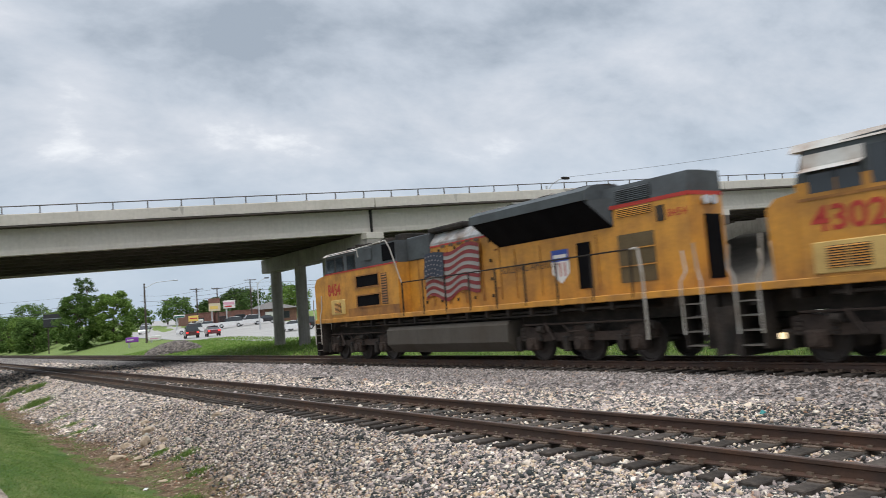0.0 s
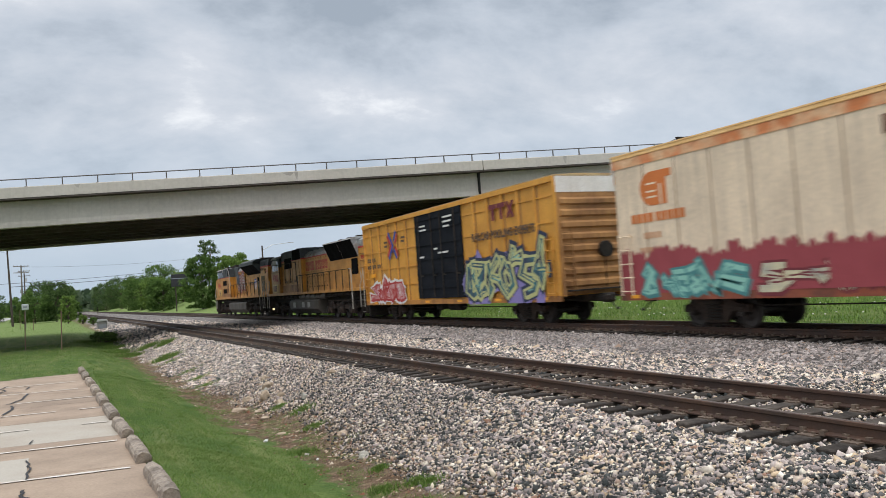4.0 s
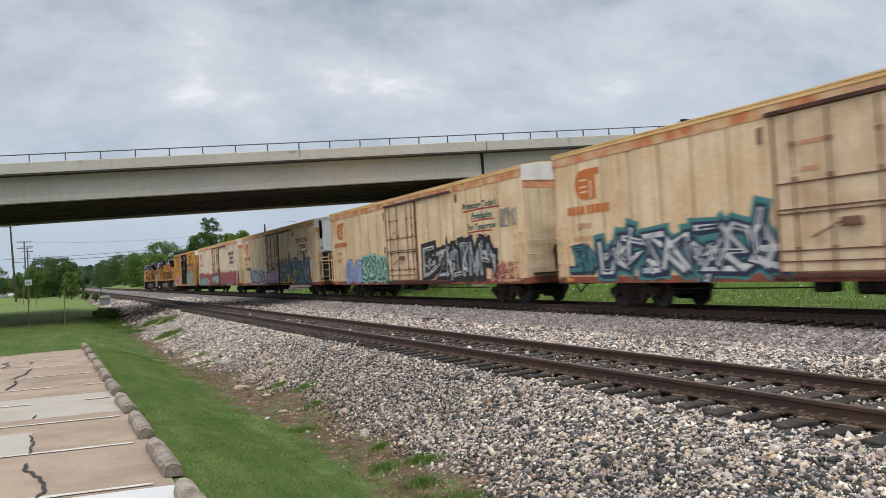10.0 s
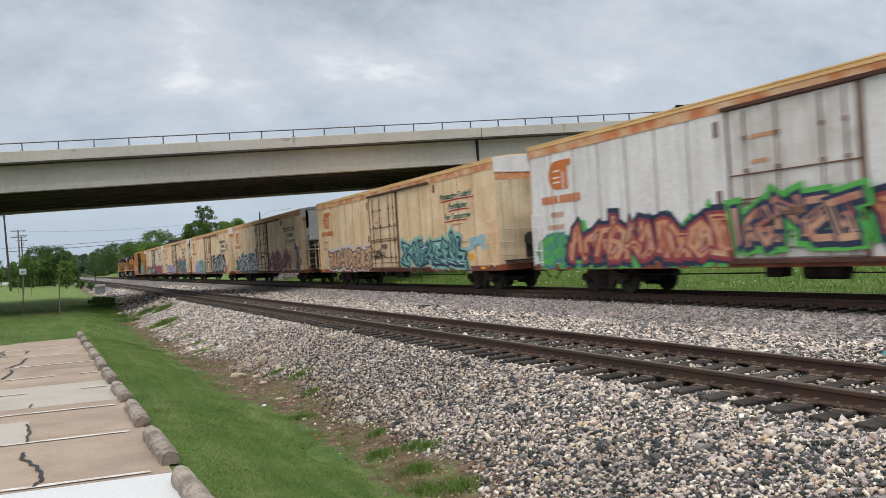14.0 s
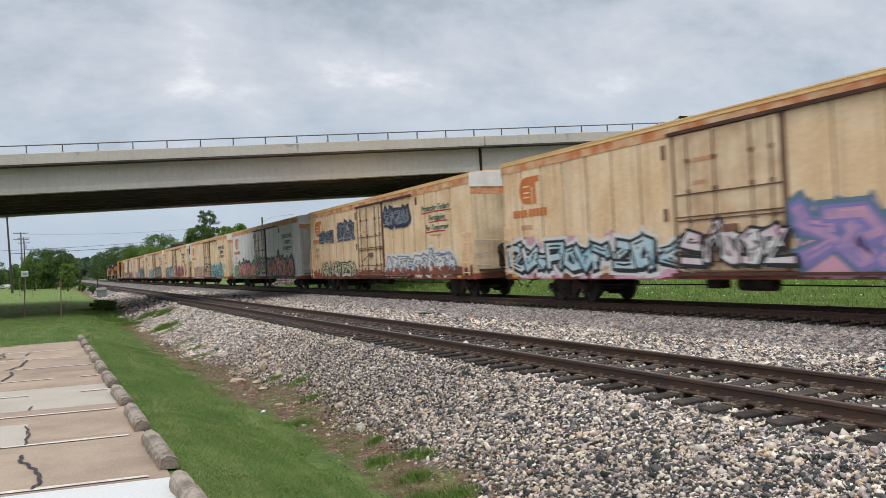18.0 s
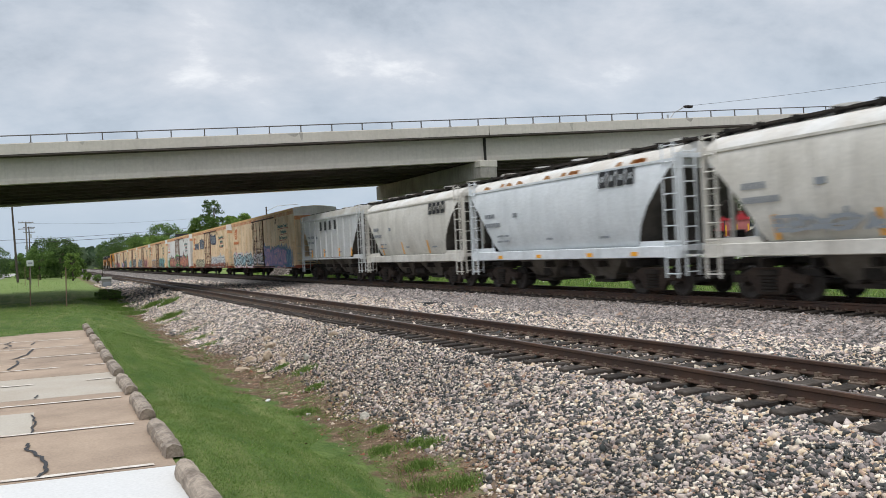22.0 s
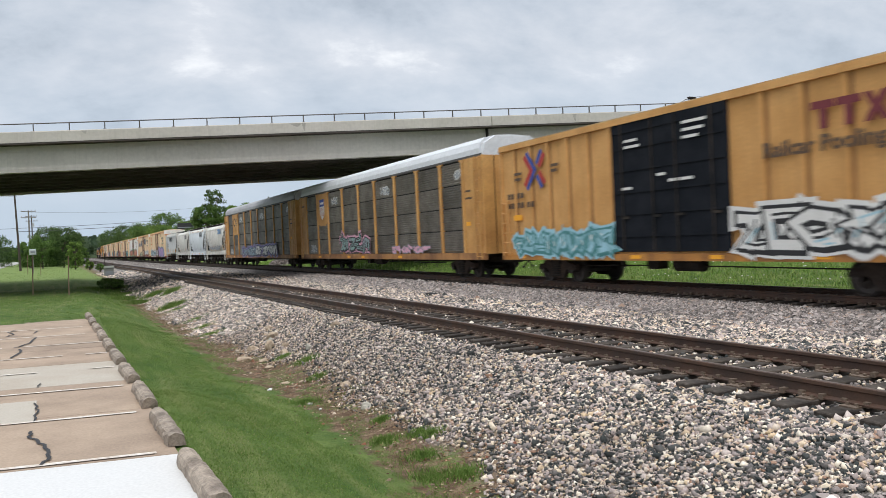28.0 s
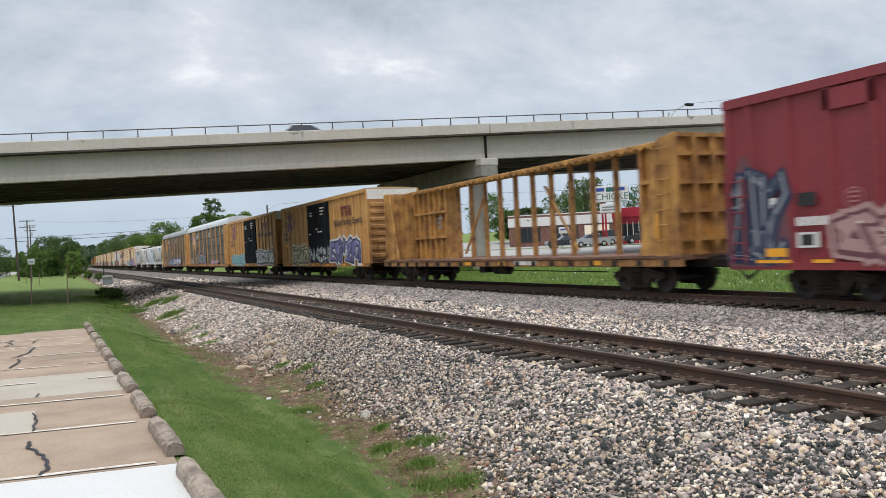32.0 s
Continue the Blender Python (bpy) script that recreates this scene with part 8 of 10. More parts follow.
def centerbeam(f, r):
    car, L, h = car_base("centerbeam_flatcar", "empty worn yellow centre-beam lumber car", "flatcar", f, r, "")
    Y = lambda d: h - d
    g = Geo(); g.box(-1.45, 1.45, -h + 0.2, h - 0.2, 0.98, 1.12); g.ob("deck", RODS, car, "rusty deck")
    for s in (-1, 1):
        g = Geo(); g.box(min(s * 1.4, s * 1.52), max(s * 1.4, s * 1.52), -h, h, 0.80, 1.03, 0.02); g.ob("side_sill", CB_POST, car, "rust-stained side sill"); g = Geo(); g.box(min(s * 1.38, s * 1.56), max(s * 1.38, s * 1.56), -h, h, 1.034, 1.13, 0.01); g.ob("deck_edge", RODS, car, "rusty deck edge")
        for d in np.arange(0.8, L, 1.15):
            g = Geo(); g.box(min(s * 1.5, s * 1.60), max(s * 1.5, s * 1.60), Y(d) - 0.1, Y(d) + 0.1, 0.82, 1.0, 0.02); g.ob("winch", BLACK, car)
    g = Geo(); g.box(-0.42, 0.42, -h + 0.6, h - 0.6, 4.42, 4.55, 0.02)
    for y in np.arange(-h + 1, h - 1, 0.45):
        g.box(-0.44, -0.40, y - 0.1, y + 0.1, 4.36, 4.5)
    g.ob("top_chord", CB_YEL, car, "yellow top beam with lashing notches")
    n = 15
    for i in range(n):
        d = 2.0 + (L - 4.0) * i / (n - 1)
        g = Geo(); g.box(-0.095, 0.095, Y(d) - 0.05, Y(d) + 0.05, 1.1, 4.44); g.ob("post", CB_POST, car, "rust-stained post")
    for d0, d1, up in ((6.4, 8.4, 1), (13.2, 15.2, 0)):
        g = Geo()
        a, b = (1.3, 3.8) if up else (3.8, 1.3)
        g.add([(0.04, Y(d0) - 0.05, a), (0.04, Y(d0) + 0.05, a), (0.04, Y(d1) + 0.05, b), (0.04, Y(d1) - 0.05, b), (-0.04, Y(d0) - 0.05, a), (-0.04, Y(d0) + 0.05, a), (-0.04, Y(d1) + 0.05, b), (-0.04, Y(d1) - 0.05, b)],
              [(0, 1, 2, 3), (4, 7, 6, 5), (0, 4, 5, 1), (2, 6, 7, 3), (0, 3, 7, 4), (1, 5, 6, 2)])
        g.ob("brace", CB_YEL, car, "diagonal brace")
    for a, b in ((1.4, 5.2), (L - 3.0, L - 1.2)):
        g = Geo(); g.box(-0.16, 0.16, Y(b), Y(a), 1.1, 4.42)
        g.ob("solid_web", CB_YEL, car)
        for d in np.arange(a, b, 0.62):
            g = Geo(); g.box(-0.30, 0.30, Y(d) - 0.07, Y(d) + 0.07, 1.1, 4.42); g.ob("web_post", CB_YEL, car)
        for z in (2.1, 3.3):
            g = Geo(); g.box(-0.33, -0.15, Y(b), Y(a), z, z + 0.12); g.ob("web_band", CB_YEL, car)
    for e in (1, -1):
        y = e * (h - 0.35)
        g = Geo()
        g.box(-1.42, 1.42, y - 0.04, y + 0.04, 1.1, 4.5)
        g.ob("bulkhead", CB_YEL, car, "braced yellow end bulkhead")
        for xx in (-1.38, -0.7, 0, 0.7, 1.38):
            g = Geo(); g.box(xx - 0.07, xx + 0.07, min(y, y + e * 0.2), max(y, y + e * 0.2), 1.1, 4.5); g.ob("bulkhead_post", CB_YEL, car)
        for z in (1.5, 2.3, 3.1, 3.9, 4.42):
            g = Geo(); g.box(-1.42, 1.42, min(y, y + e * 0.16), max(y, y + e * 0.16), z, z + 0.12); g.ob("bulkhead_beam", CB_YEL, car)
        g = Geo(); g.prism([(y, 1.1), (y - e * 1.5, 1.1), (y - e * 0.5, 4.45), (y, 4.5)], "x", -1.44, -1.38); g.ob("bulkhead_gusset", CB_YEL, car); g = Geo()
        g.prism([(y, 1.1), (y - e * 1.5, 1.1), (y - e * 0.5, 4.45), (y, 4.5)], "x", 1.38, 1.44); g.ob("bulkhead_gusset", CB_YEL, car)
        ladder(car, -1.46, y - e * 0.1, y - e * 0.5, 1.0, 4.2, 8, CB_YEL)
    g = Geo(); g.box(-1.46, -1.45, Y(L - 0.9), Y(L - 1.05), 1.6, 2.3); g.ob("reflector", REFL, car)
    for d in (9.2, 12.0, 18.0):
        g = Geo(); g.box(-1.53, -1.52, Y(d + 0.5), Y(d), 0.86, 1.0); g.ob("reflector", REFL, car)
    bars(car, Y(4.3), 3.0, 0.09, [0.5], P_GREY, -0.36); bars(car, Y(4.3), 2.6, 0.09, [0.5], P_GREY, -0.36); bars(car, Y(4.3), 2.8, 0.09, [0.4], P_GREY, -0.36)
    bars(car, Y(13.2), 0.86, 0.16, [0.9, 0.6], P_WHITE, -1.525)
    under(car, h, (Y(2.4), Y(L - 2.4)))
    return car


def red_car(f, r):
    car, L, h = car_base("boxcar", "dark red ribbed boxcar with grey graffiti", "boxcar", f, r, "")
    Y = lambda d: h - d
    g = Geo(); g.box(-1.48, 1.48, -h + 0.05, h - 0.05, 0.85, 4.9); g.ob("body", RED_CAR, car)
    for s in (-1, 1):
        for d in [0.1, 0.78, 1.9, 3.0, 4.1, 5.2, 6.3, 10.4, 11.5, 12.6, 13.7, 14.8, L - 0.1]:
            g = Geo(); x = s * 1.48; g.prism([(x, Y(d) - 0.12), (x + s * 0.08, Y(d) - 0.07), (x + s * 0.08, Y(d) + 0.07), (x, Y(d) + 0.12)], "z", 0.85, 4.78); g.ob("side_post", RED_CAR, car)
        g = Geo(); g.box(min(s * 1.47, s * 1.58), max(s * 1.47, s * 1.58), -h, h, 4.76, 4.95); g.ob("top_chord", RED_CAR, car)
        g = Geo(); g.box(min(s * 1.45, s * 1.55), max(s * 1.45, s * 1.55), -h, h, 0.74, 0.92); g.ob("side_sill", RED_CAR, car)
        g = Geo(); g.box(min(s * 1.48, s * 1.53), max(s * 1.48, s * 1.53), Y(10.2), Y(6.5), 1.0, 4.7, 0.02); g.ob("door", RED_CAR, car)
    g = Geo(); g.box(-1.56, -1.48, Y(4.2), Y(2.9), 4.25, 4.72, 0.01); g.ob("top_plate", RED_CAR, car)
    roof(car, h, 4.95, 1.55, RED_CAR, 0.12)
    ends(car, h, 0.9, 4.95, RED_CAR, 1.46, 8)
    x = -1.565
    bars(car, Y(1.15), 2.2, 0.24, [0.18, 0.18, 0.16], P_WHITE, x, 0.05); bars(car, Y(1.15), 1.75, 0.2, [0.14] * 4, P_WHITE, x, 0.05); bars(car, Y(2.1), 1.75, 0.2, [0.14] * 5, P_WHITE, x, 0.03)
    bars(car, Y(2.15), 2.2, 0.3, [0.5], P_BLACK, x); bars(car, Y(2.1), 1.25, 0.35, [0.6], P_WHITE, x); bars(car, Y(2.2), 1.3, 0.25, [0.35], P_BLACK, x - 0.001)
    cy, cz = Y(3.6), 2.3
    decal(car, "round_mark", [(0, ribbon([(cy + 0.22 * math.cos(a), cz + 0.22 * math.sin(a)) for a in np.linspace(0, 2 * math.pi, 17)], 0.03))] + [(0, [(cy + 0.12, cz + q), (cy - 0.12, cz + q), (cy - 0.12, cz + q + 0.04), (cy + 0.12, cz + q + 0.04)]) for q in (-0.1, 0, 0.1)], [flat_paint("dull_pink", (0.4, 0.16, 0.17))], x)
    g = Geo(); g.box(-1.575, -1.56, Y(1.8), Y(1.2), 1.05, 1.25); g.ob("reflector", REFL, car); g = Geo(); g.box(-1.575, -1.56, Y(1.9), Y(0.9), 0.9, 0.98); g.ob("reflector", REFL, car); g = Geo(); g.box(-1.575, -1.56, Y(3.0), Y(2.5), 0.9, 0.98); g.ob("reflector", REFL, car)
    graffiti(car, 0.1, 1.7, 0.85, 3.3, 2, P_GREY, P_NAVY, haze=flat_paint("smoky_maroon", (0.14, 0.05, 0.06)), seed=91, half=h, x=x, fat=0.12)
    graffiti(car, 2.9, 8.5, 0.85, 2.2, 5, [flat_paint("dusty_rose", (0.42, 0.26, 0.24)), RED_CAR], flat_paint("smoky_maroon", (0.14, 0.05, 0.06)), halo=flat_paint("dusty_rose", (0.42, 0.26, 0.24)), shine=P_WHITE, seed=92, half=h, x=x, fat=0.3)
    under(car, h, (Y(2.5), Y(L - 2.5)))
    ladder(car, -1.56, Y(0.2), Y(0.62), 0.9, 3.0, 6, RED_CAR)
    return car


boxcar(-11.75, -31.0, BOX_Y, "yellow boxcar with black doors and bright graffiti", [
    ((0.95, 5.2, 0.85, 2.15, 4), dict(fill=[P_RED, P_WHITE], line=P_RED, halo=P_WHITE, shine=P_PINK, seed=11, fat=0.3)),
    ((11.75, 17.6, 0.82, 2.85, 6), dict(fill=[P_NAVY, P_TEAL], line=flat_paint("pale_olive", (0.50, 0.50, 0.22)), halo=P_NAVY, haze=P_LILAC, shine=P_MINT, seed=13, fat=0.24))], 0)
PAINT_BLUE = flat_paint("mid_blue", (0.08, 0.18, 0.36))
OCHRE = flat_paint("ochre", (0.58, 0.36, 0.14))
SLATE = flat_paint("slate_blue", (0.12, 0.20, 0.28))
LEAF_GREEN = flat_paint("bright_green", (0.03, 0.30, 0.16))
reefer(-34.35, CREAM_W, "pale cream refrigerator car with ragged wine-red lower side", [
    ((1.0, 4.6, 0.88, 1.9, 5), dict(fill=P_MINT, line=P_TEAL, seed=21, fat=0.18)),
    ((5.2, 9.0, 0.88, 1.8, 4), dict(fill=[P_CREAM, P_GREY], line=P_MAROON, seed=22, fat=0.2)),
    ((9.3, 12.6, 1.1, 2.0, 3), dict(fill=P_MINT, line=P_GREY, seed=23, fat=0.22, x=-1.672)),
    ((13.4, 19.2, 0.88, 2.0, 6), dict(fill=[P_MINT, P_CREAM], line=P_TEAL, seed=24, fat=0.24, haze=P_MINT))], low=(P_WINE, 2.1))
reefer(-60.0, CREAM, "cream refrigerator car with rainbow graffiti and cooling unit", [
    ((1.6, 3.2, 2.05, 2.4, 3), dict(fill=P_BLACK, line=None, seed=30, fat=0.16)),
    ((2.9, 8.8, 0.86, 2.25, 6), dict(fill=[P_WHITE, P_SKY], line=P_NAVY, halo=P_WHITE, shine=P_PINK, seed=31, fat=0.2)),
    ((9.3, 12.6, 1.1, 2.2, 3), dict(fill=P_PINK, line=P_LILAC, seed=32, fat=0.2, x=-1.672)),
    ((19.3, 21.6, 1.5, 2.75, 2), dict(fill=P_WHITE, line=None, haze=P_WHITE, seed=34, fat=0.1)),
    ((13.0, 20.9, 0.86, 2.8, 9), dict(fill=[P_TEAL, P_LILAC, SLATE, P_TEAL, LEAF_GREEN], line=P_NAVY, shine=P_MINT, bed=(P_YEL, P_RED), seed=33, fat=0.26)),
    ((19.9, 21.3, 2.3, 2.75, 3), dict(fill=P_NAVY, line=None, seed=35, fat=0.2))], unit=True)
reefer(-86.85, CREAM, "cream refrigerator car with black and teal graffiti", [
    ((2.5, 5.0, 0.86, 2.3, 4), dict(fill=P_SKY, line=P_LILAC, seed=41, fat=0.2)),
    ((4.6, 9.0, 0.86, 2.5, 5), dict(fill=[P_MINT, P_CREAM], line=P_GREEN, halo=P_MINT, seed=42, fat=0.16)),
    ((13.5, 20.3, 0.9, 2.85, 7), dict(fill=[P_GREY, P_WHITE], line=P_BLACK, halo=P_BLACK, shine=P_WHITE, seed=43, fat=0.2)),
    ((20.6, 21.8, 2.9, 3.8, 3), dict(fill=P_GREY, line=None, seed=44, fat=0.14)),
    ((19.8, 21.6, 0.9, 1.7, 2), dict(fill=P_WINE, line=P_PEACH, seed=45, fat=0.2))])
reefer(-112.4, CREAM, "cream refrigerator car with maroon graffiti and cooling unit", [
    ((0.7, 2.2, 1.1, 2.1, 2), dict(fill=P_TEAL, line=P_NAVY, seed=50, fat=0.3)),
    ((2.0, 9.0, 0.86, 2.6, 7), dict(fill=[P_WHITE, P_GREY], line=P_NAVY, halo=P_TEAL, shine=P_WHITE, seed=51, fat=0.16)),
    ((13.0, 19.0, 0.86, 2.65, 5), dict(fill=[P_WINE, P_MAROON], line=P_MAROON, halo=P_PEACH, shine=P_WHITE, seed=52, fat=0.34)),
    ((18.2, 20.4, 1.2, 2.6, 2), dict(fill=P_PEACH, line=P_PEACH, seed=53, fat=0.4)),
    ((20.2, 21.9, 0.86, 2.9, 2), dict(fill=[P_MAROON, P_WHITE], line=P_NAVY, seed=54, fat=0.22))], unit=True)
reefer(-139.5, CREAM, "cream refrigerator car with mint-green graffiti", [
    ((2.0, 8.9, 0.86, 2.35, 8), dict(fill=[P_PEACH, OCHRE], line=flat_paint("umber", (0.17, 0.10, 0.07)), halo=flat_paint("pale_lilac", (0.62, 0.56, 0.56)), shine=P_CREAM, seed=61, fat=0.3)),
    ((9.6, 11.2, 1.5, 2.0, 3), dict(fill=P_BLACK, line=None, seed=62, fat=0.14, x=-1.672)),
    ((13.2, 19.6, 0.86, 2.45, 7), dict(fill=[P_MINT, P_TEAL], line=P_NAVY, halo=P_MINT, shine=P_WHITE, seed=63, fat=0.24)),
    ((19.9, 21.5, 1.6, 2.3, 2), dict(fill=P_SKY, line=None, seed=64, fat=0.2))])
reefer(-165.5, R_WHITE, "whitish refrigerator car with orange and green graffiti", [
    ((0.5, 2.6, 0.86, 2.1, 2), dict(fill=P_LIME, line=P_TEAL, haze=P_LIME, seed=71, fat=0.3)),
    ((2.2, 9.0, 0.86, 2.45, 8), dict(fill=[P_PEACH, P_ORANGE], line=P_WINE, halo=P_NAVY, haze=P_LIME, shine=P_CREAM, seed=72, fat=0.2)),
    ((9.3, 12.7, 1.1, 2.7, 4), dict(fill=[P_PEACH, P_WINE], line=P_NAVY, halo=P_LIME, seed=73, fat=0.22, x=-1.672)),
    ((12.9, 20.8, 0.86, 2.6, 8), dict(fill=[P_PEACH, P_ORANGE, P_YEL], line=P_WINE, halo=P_NAVY, haze=P_LIME, seed=74, fat=0.22))], doorcol=mat("worn_white_door", (0.74, 0.70, 0.66), 0.65, var=0.3, second=(0.5, 0.42, 0.36), streak=0.5))
reefer(-191.6, CREAM, "cream refrigerator car with dark round tags", [
    ((2.0, 4.6, 3.0, 3.8, 3), dict(fill=P_NAVY, line=P_GREY, halo=P_NAVY, seed=81, fat=0.3)),
    ((5.6, 8.2, 3.0, 4.2, 3), dict(fill=P_NAVY, line=P_GREY, halo=P_NAVY, seed=82, fat=0.3)),
    ((13.2, 16.4, 3.3, 4.4, 4), dict(fill=P_GREY, line=P_NAVY, halo=P_NAVY, seed=83, fat=0.3)),
    ((2.2, 8.6, 0.86, 1.9, 6), dict(fill=P_CREAM, line=P_BLACK, seed=84, fat=0.12)),
    ((12.9, 20.8, 0.86, 2.2, 7), dict(fill=P_WHITE, line=P_GREY, halo=P_WHITE, shine=P_BLUE, seed=85, fat=0.18))], low=(R_SILL, 1.25))
reefer(-217.75, CREAM, "cream refrigerator car with pink and pale blue graffiti", [
    ((0.3, 9.0, 0.86, 2.25, 8), dict(fill=[P_SKY, P_WHITE], line=P_BLACK, halo=P_WHITE, haze=P_PINK, seed=86, fat=0.2)),
    ((9.3, 12.8, 1.1, 2.3, 4), dict(fill=[P_WHITE, P_PINK], line=P_BLACK, seed=87, fat=0.2, x=-1.672)),
    ((13.2, 19.8, 0.86, 2.6, 6), dict(fill=[P_PINK, P_LILAC], line=P_LILAC, halo=SLATE, haze=P_PINK, shine=P_PINK, bed=(P_PINK, SLATE), seed=88, fat=0.3)),
    ((19.4, 21.6, 0.9, 2.35, 3), dict(fill=P_SKY, line=flat_paint("mid_blue", (0.08, 0.18, 0.36)), bed=(PAINT_BLUE, PAINT_BLUE), seed=89, fat=0.1))])
hopper(-242.7, -255.5, H_GREY, "light grey ribbed covered hopper car", "ribbed", (P_BLACK, 4.5, 3.2, 0, 0.56, "spaced"))
hopper(-256.1, -268.3, H_TAN, "dusty light grey round-sided covered hopper", "round", (P_BLACK, 8.5, 3.25, 1.7, 0.5, "slant"))
hopper(-269.0, -281.9, H_BLUE, "pale blue-grey round-sided covered hopper with rust streaks", "round", (P_BLACK, 8.85, 3.3, 1.7, 0.5, "slant"), rust=True)
h4 = hopper(-282.7, -295.0, H_TAN, "dusty grey round-sided covered hopper with faint tags", "round", (flat_paint("faded_blue", (0.10, 0.26, 0.50)), 8.0, 3.3, 1.8, 0.5, "slant"))
graffiti(h4, 2.4, 9.2, 1.6, 2.15, 11, P_GREY, None, seed=95, half=12.3 * K / 2, x=-1.60, fat=0.14)
autorack(-295.3, -323.4, "yellow autorack with grey ribbed screens and grey roof", A_ROOF, "curl", [
    ((7.9, 14.0, 0.85, 1.9, 7), dict(fill=[P_GREY, P_SKY], line=P_NAVY, halo=P_LILAC, shine=P_WHITE, seed=101, fat=0.24)),
    ((13.8, 21.0, 0.85, 2.05, 7), dict(fill=[P_WHITE, P_WHITE], line=P_NAVY, halo=P_LILAC, seed=102, fat=0.26))])
autorack(-324.8, -352.9, "yellow autorack with dark ribbed screens and white roof", A_ROOFW, "shield", [
    ((8.9, 13.4, 1.1, 2.2, 5), dict(fill=[P_GREY, P_MINT], line=P_BLACK, halo=P_PINK, seed=103, fat=0.16)),
    ((17.0, 21.5, 1.05, 1.5, 6), dict(fill=P_PINK, line=P_GREY, seed=104, fat=0.2))])
boxcar(-354.5, -373.8, BOX_TAN, "tan-yellow boxcar with black doors and pale graffiti", [
    ((0.9, 6.6, 0.85, 2.0, 6), dict(fill=[P_SKY, P_TEAL], line=P_TEAL, halo=P_SKY, shine=P_WHITE, seed=111, fat=0.26)),
    ((11.7, 17.3, 0.85, 2.3, 5), dict(fill=[P_WHITE, P_WHITE], line=P_BLACK, halo=P_WHITE, shine=P_SKY, seed=112, fat=0.26))], 1)
boxcar(-375.9, -395.1, BOX_TAN, "tan-yellow boxcar with black doors and bold outlined graffiti", [
    ((2.6, 6.7, 0.85, 2.35, 5), dict(fill=P_CREAM, line=P_BROWN, halo=P_CREAM, seed=121, fat=0.2)),
    ((7.0, 11.4, 0.95, 2.3, 5), dict(fill=[P_WHITE, P_GREY], line=P_NAVY, shine=P_LIME, seed=122, fat=0.22)),
    ((11.7, 16.9, 0.85, 2.7, 4), dict(fill=[P_LILAC, P_NAVY], line=P_NAVY, halo=P_WHITE, shine=P_WHITE, seed=127, fat=0.27, wild=0.08))], 1)
centerbeam(-397.4, -420.5)
red_car(-422.35, -440.5)
# ---- trees ----
BARK = mat("bark", (0.10, 0.075, 0.055), 0.95, var=0.4, grain=10, gvar=0.3, bump=0.6)


def leaf_mat(name, a, b):
    m = stone_material(name, [(0.0, tuple(c * 0.6 for c in a)), (0.35, a), (0.75, b), (1.0, tuple(c * 1.25 for c in b))])
    n, l = m.node_tree.nodes, m.node_tree.links
    p, out = n["Principled BSDF"], n["Material Output"]
    tr = n.new("ShaderNodeBsdfTranslucent")
    l.new(p.inputs["Base Color"].links[0].from_socket, tr.inputs["Color"])
    mx = n.new("ShaderNodeMixShader"); mx.inputs["Fac"].default_value = 0.42
    l.new(p.outputs[0], mx.inputs[1]); l.new(tr.outputs[0], mx.inputs[2]); l.new(mx.outputs[0], out.inputs["Surface"])
    return m


LEAF = [leaf_mat("dark_leaves", (0.058, 0.105, 0.03), (0.10, 0.16, 0.045)), leaf_mat("green_leaves", (0.085, 0.155, 0.036), (0.14, 0.225, 0.055)), leaf_mat("bright_leaves", (0.13, 0.215, 0.042), (0.20, 0.30, 0.07)), leaf_mat("dull_leaves", (0.06, 0.10, 0.036), (0.10, 0.145, 0.055))]


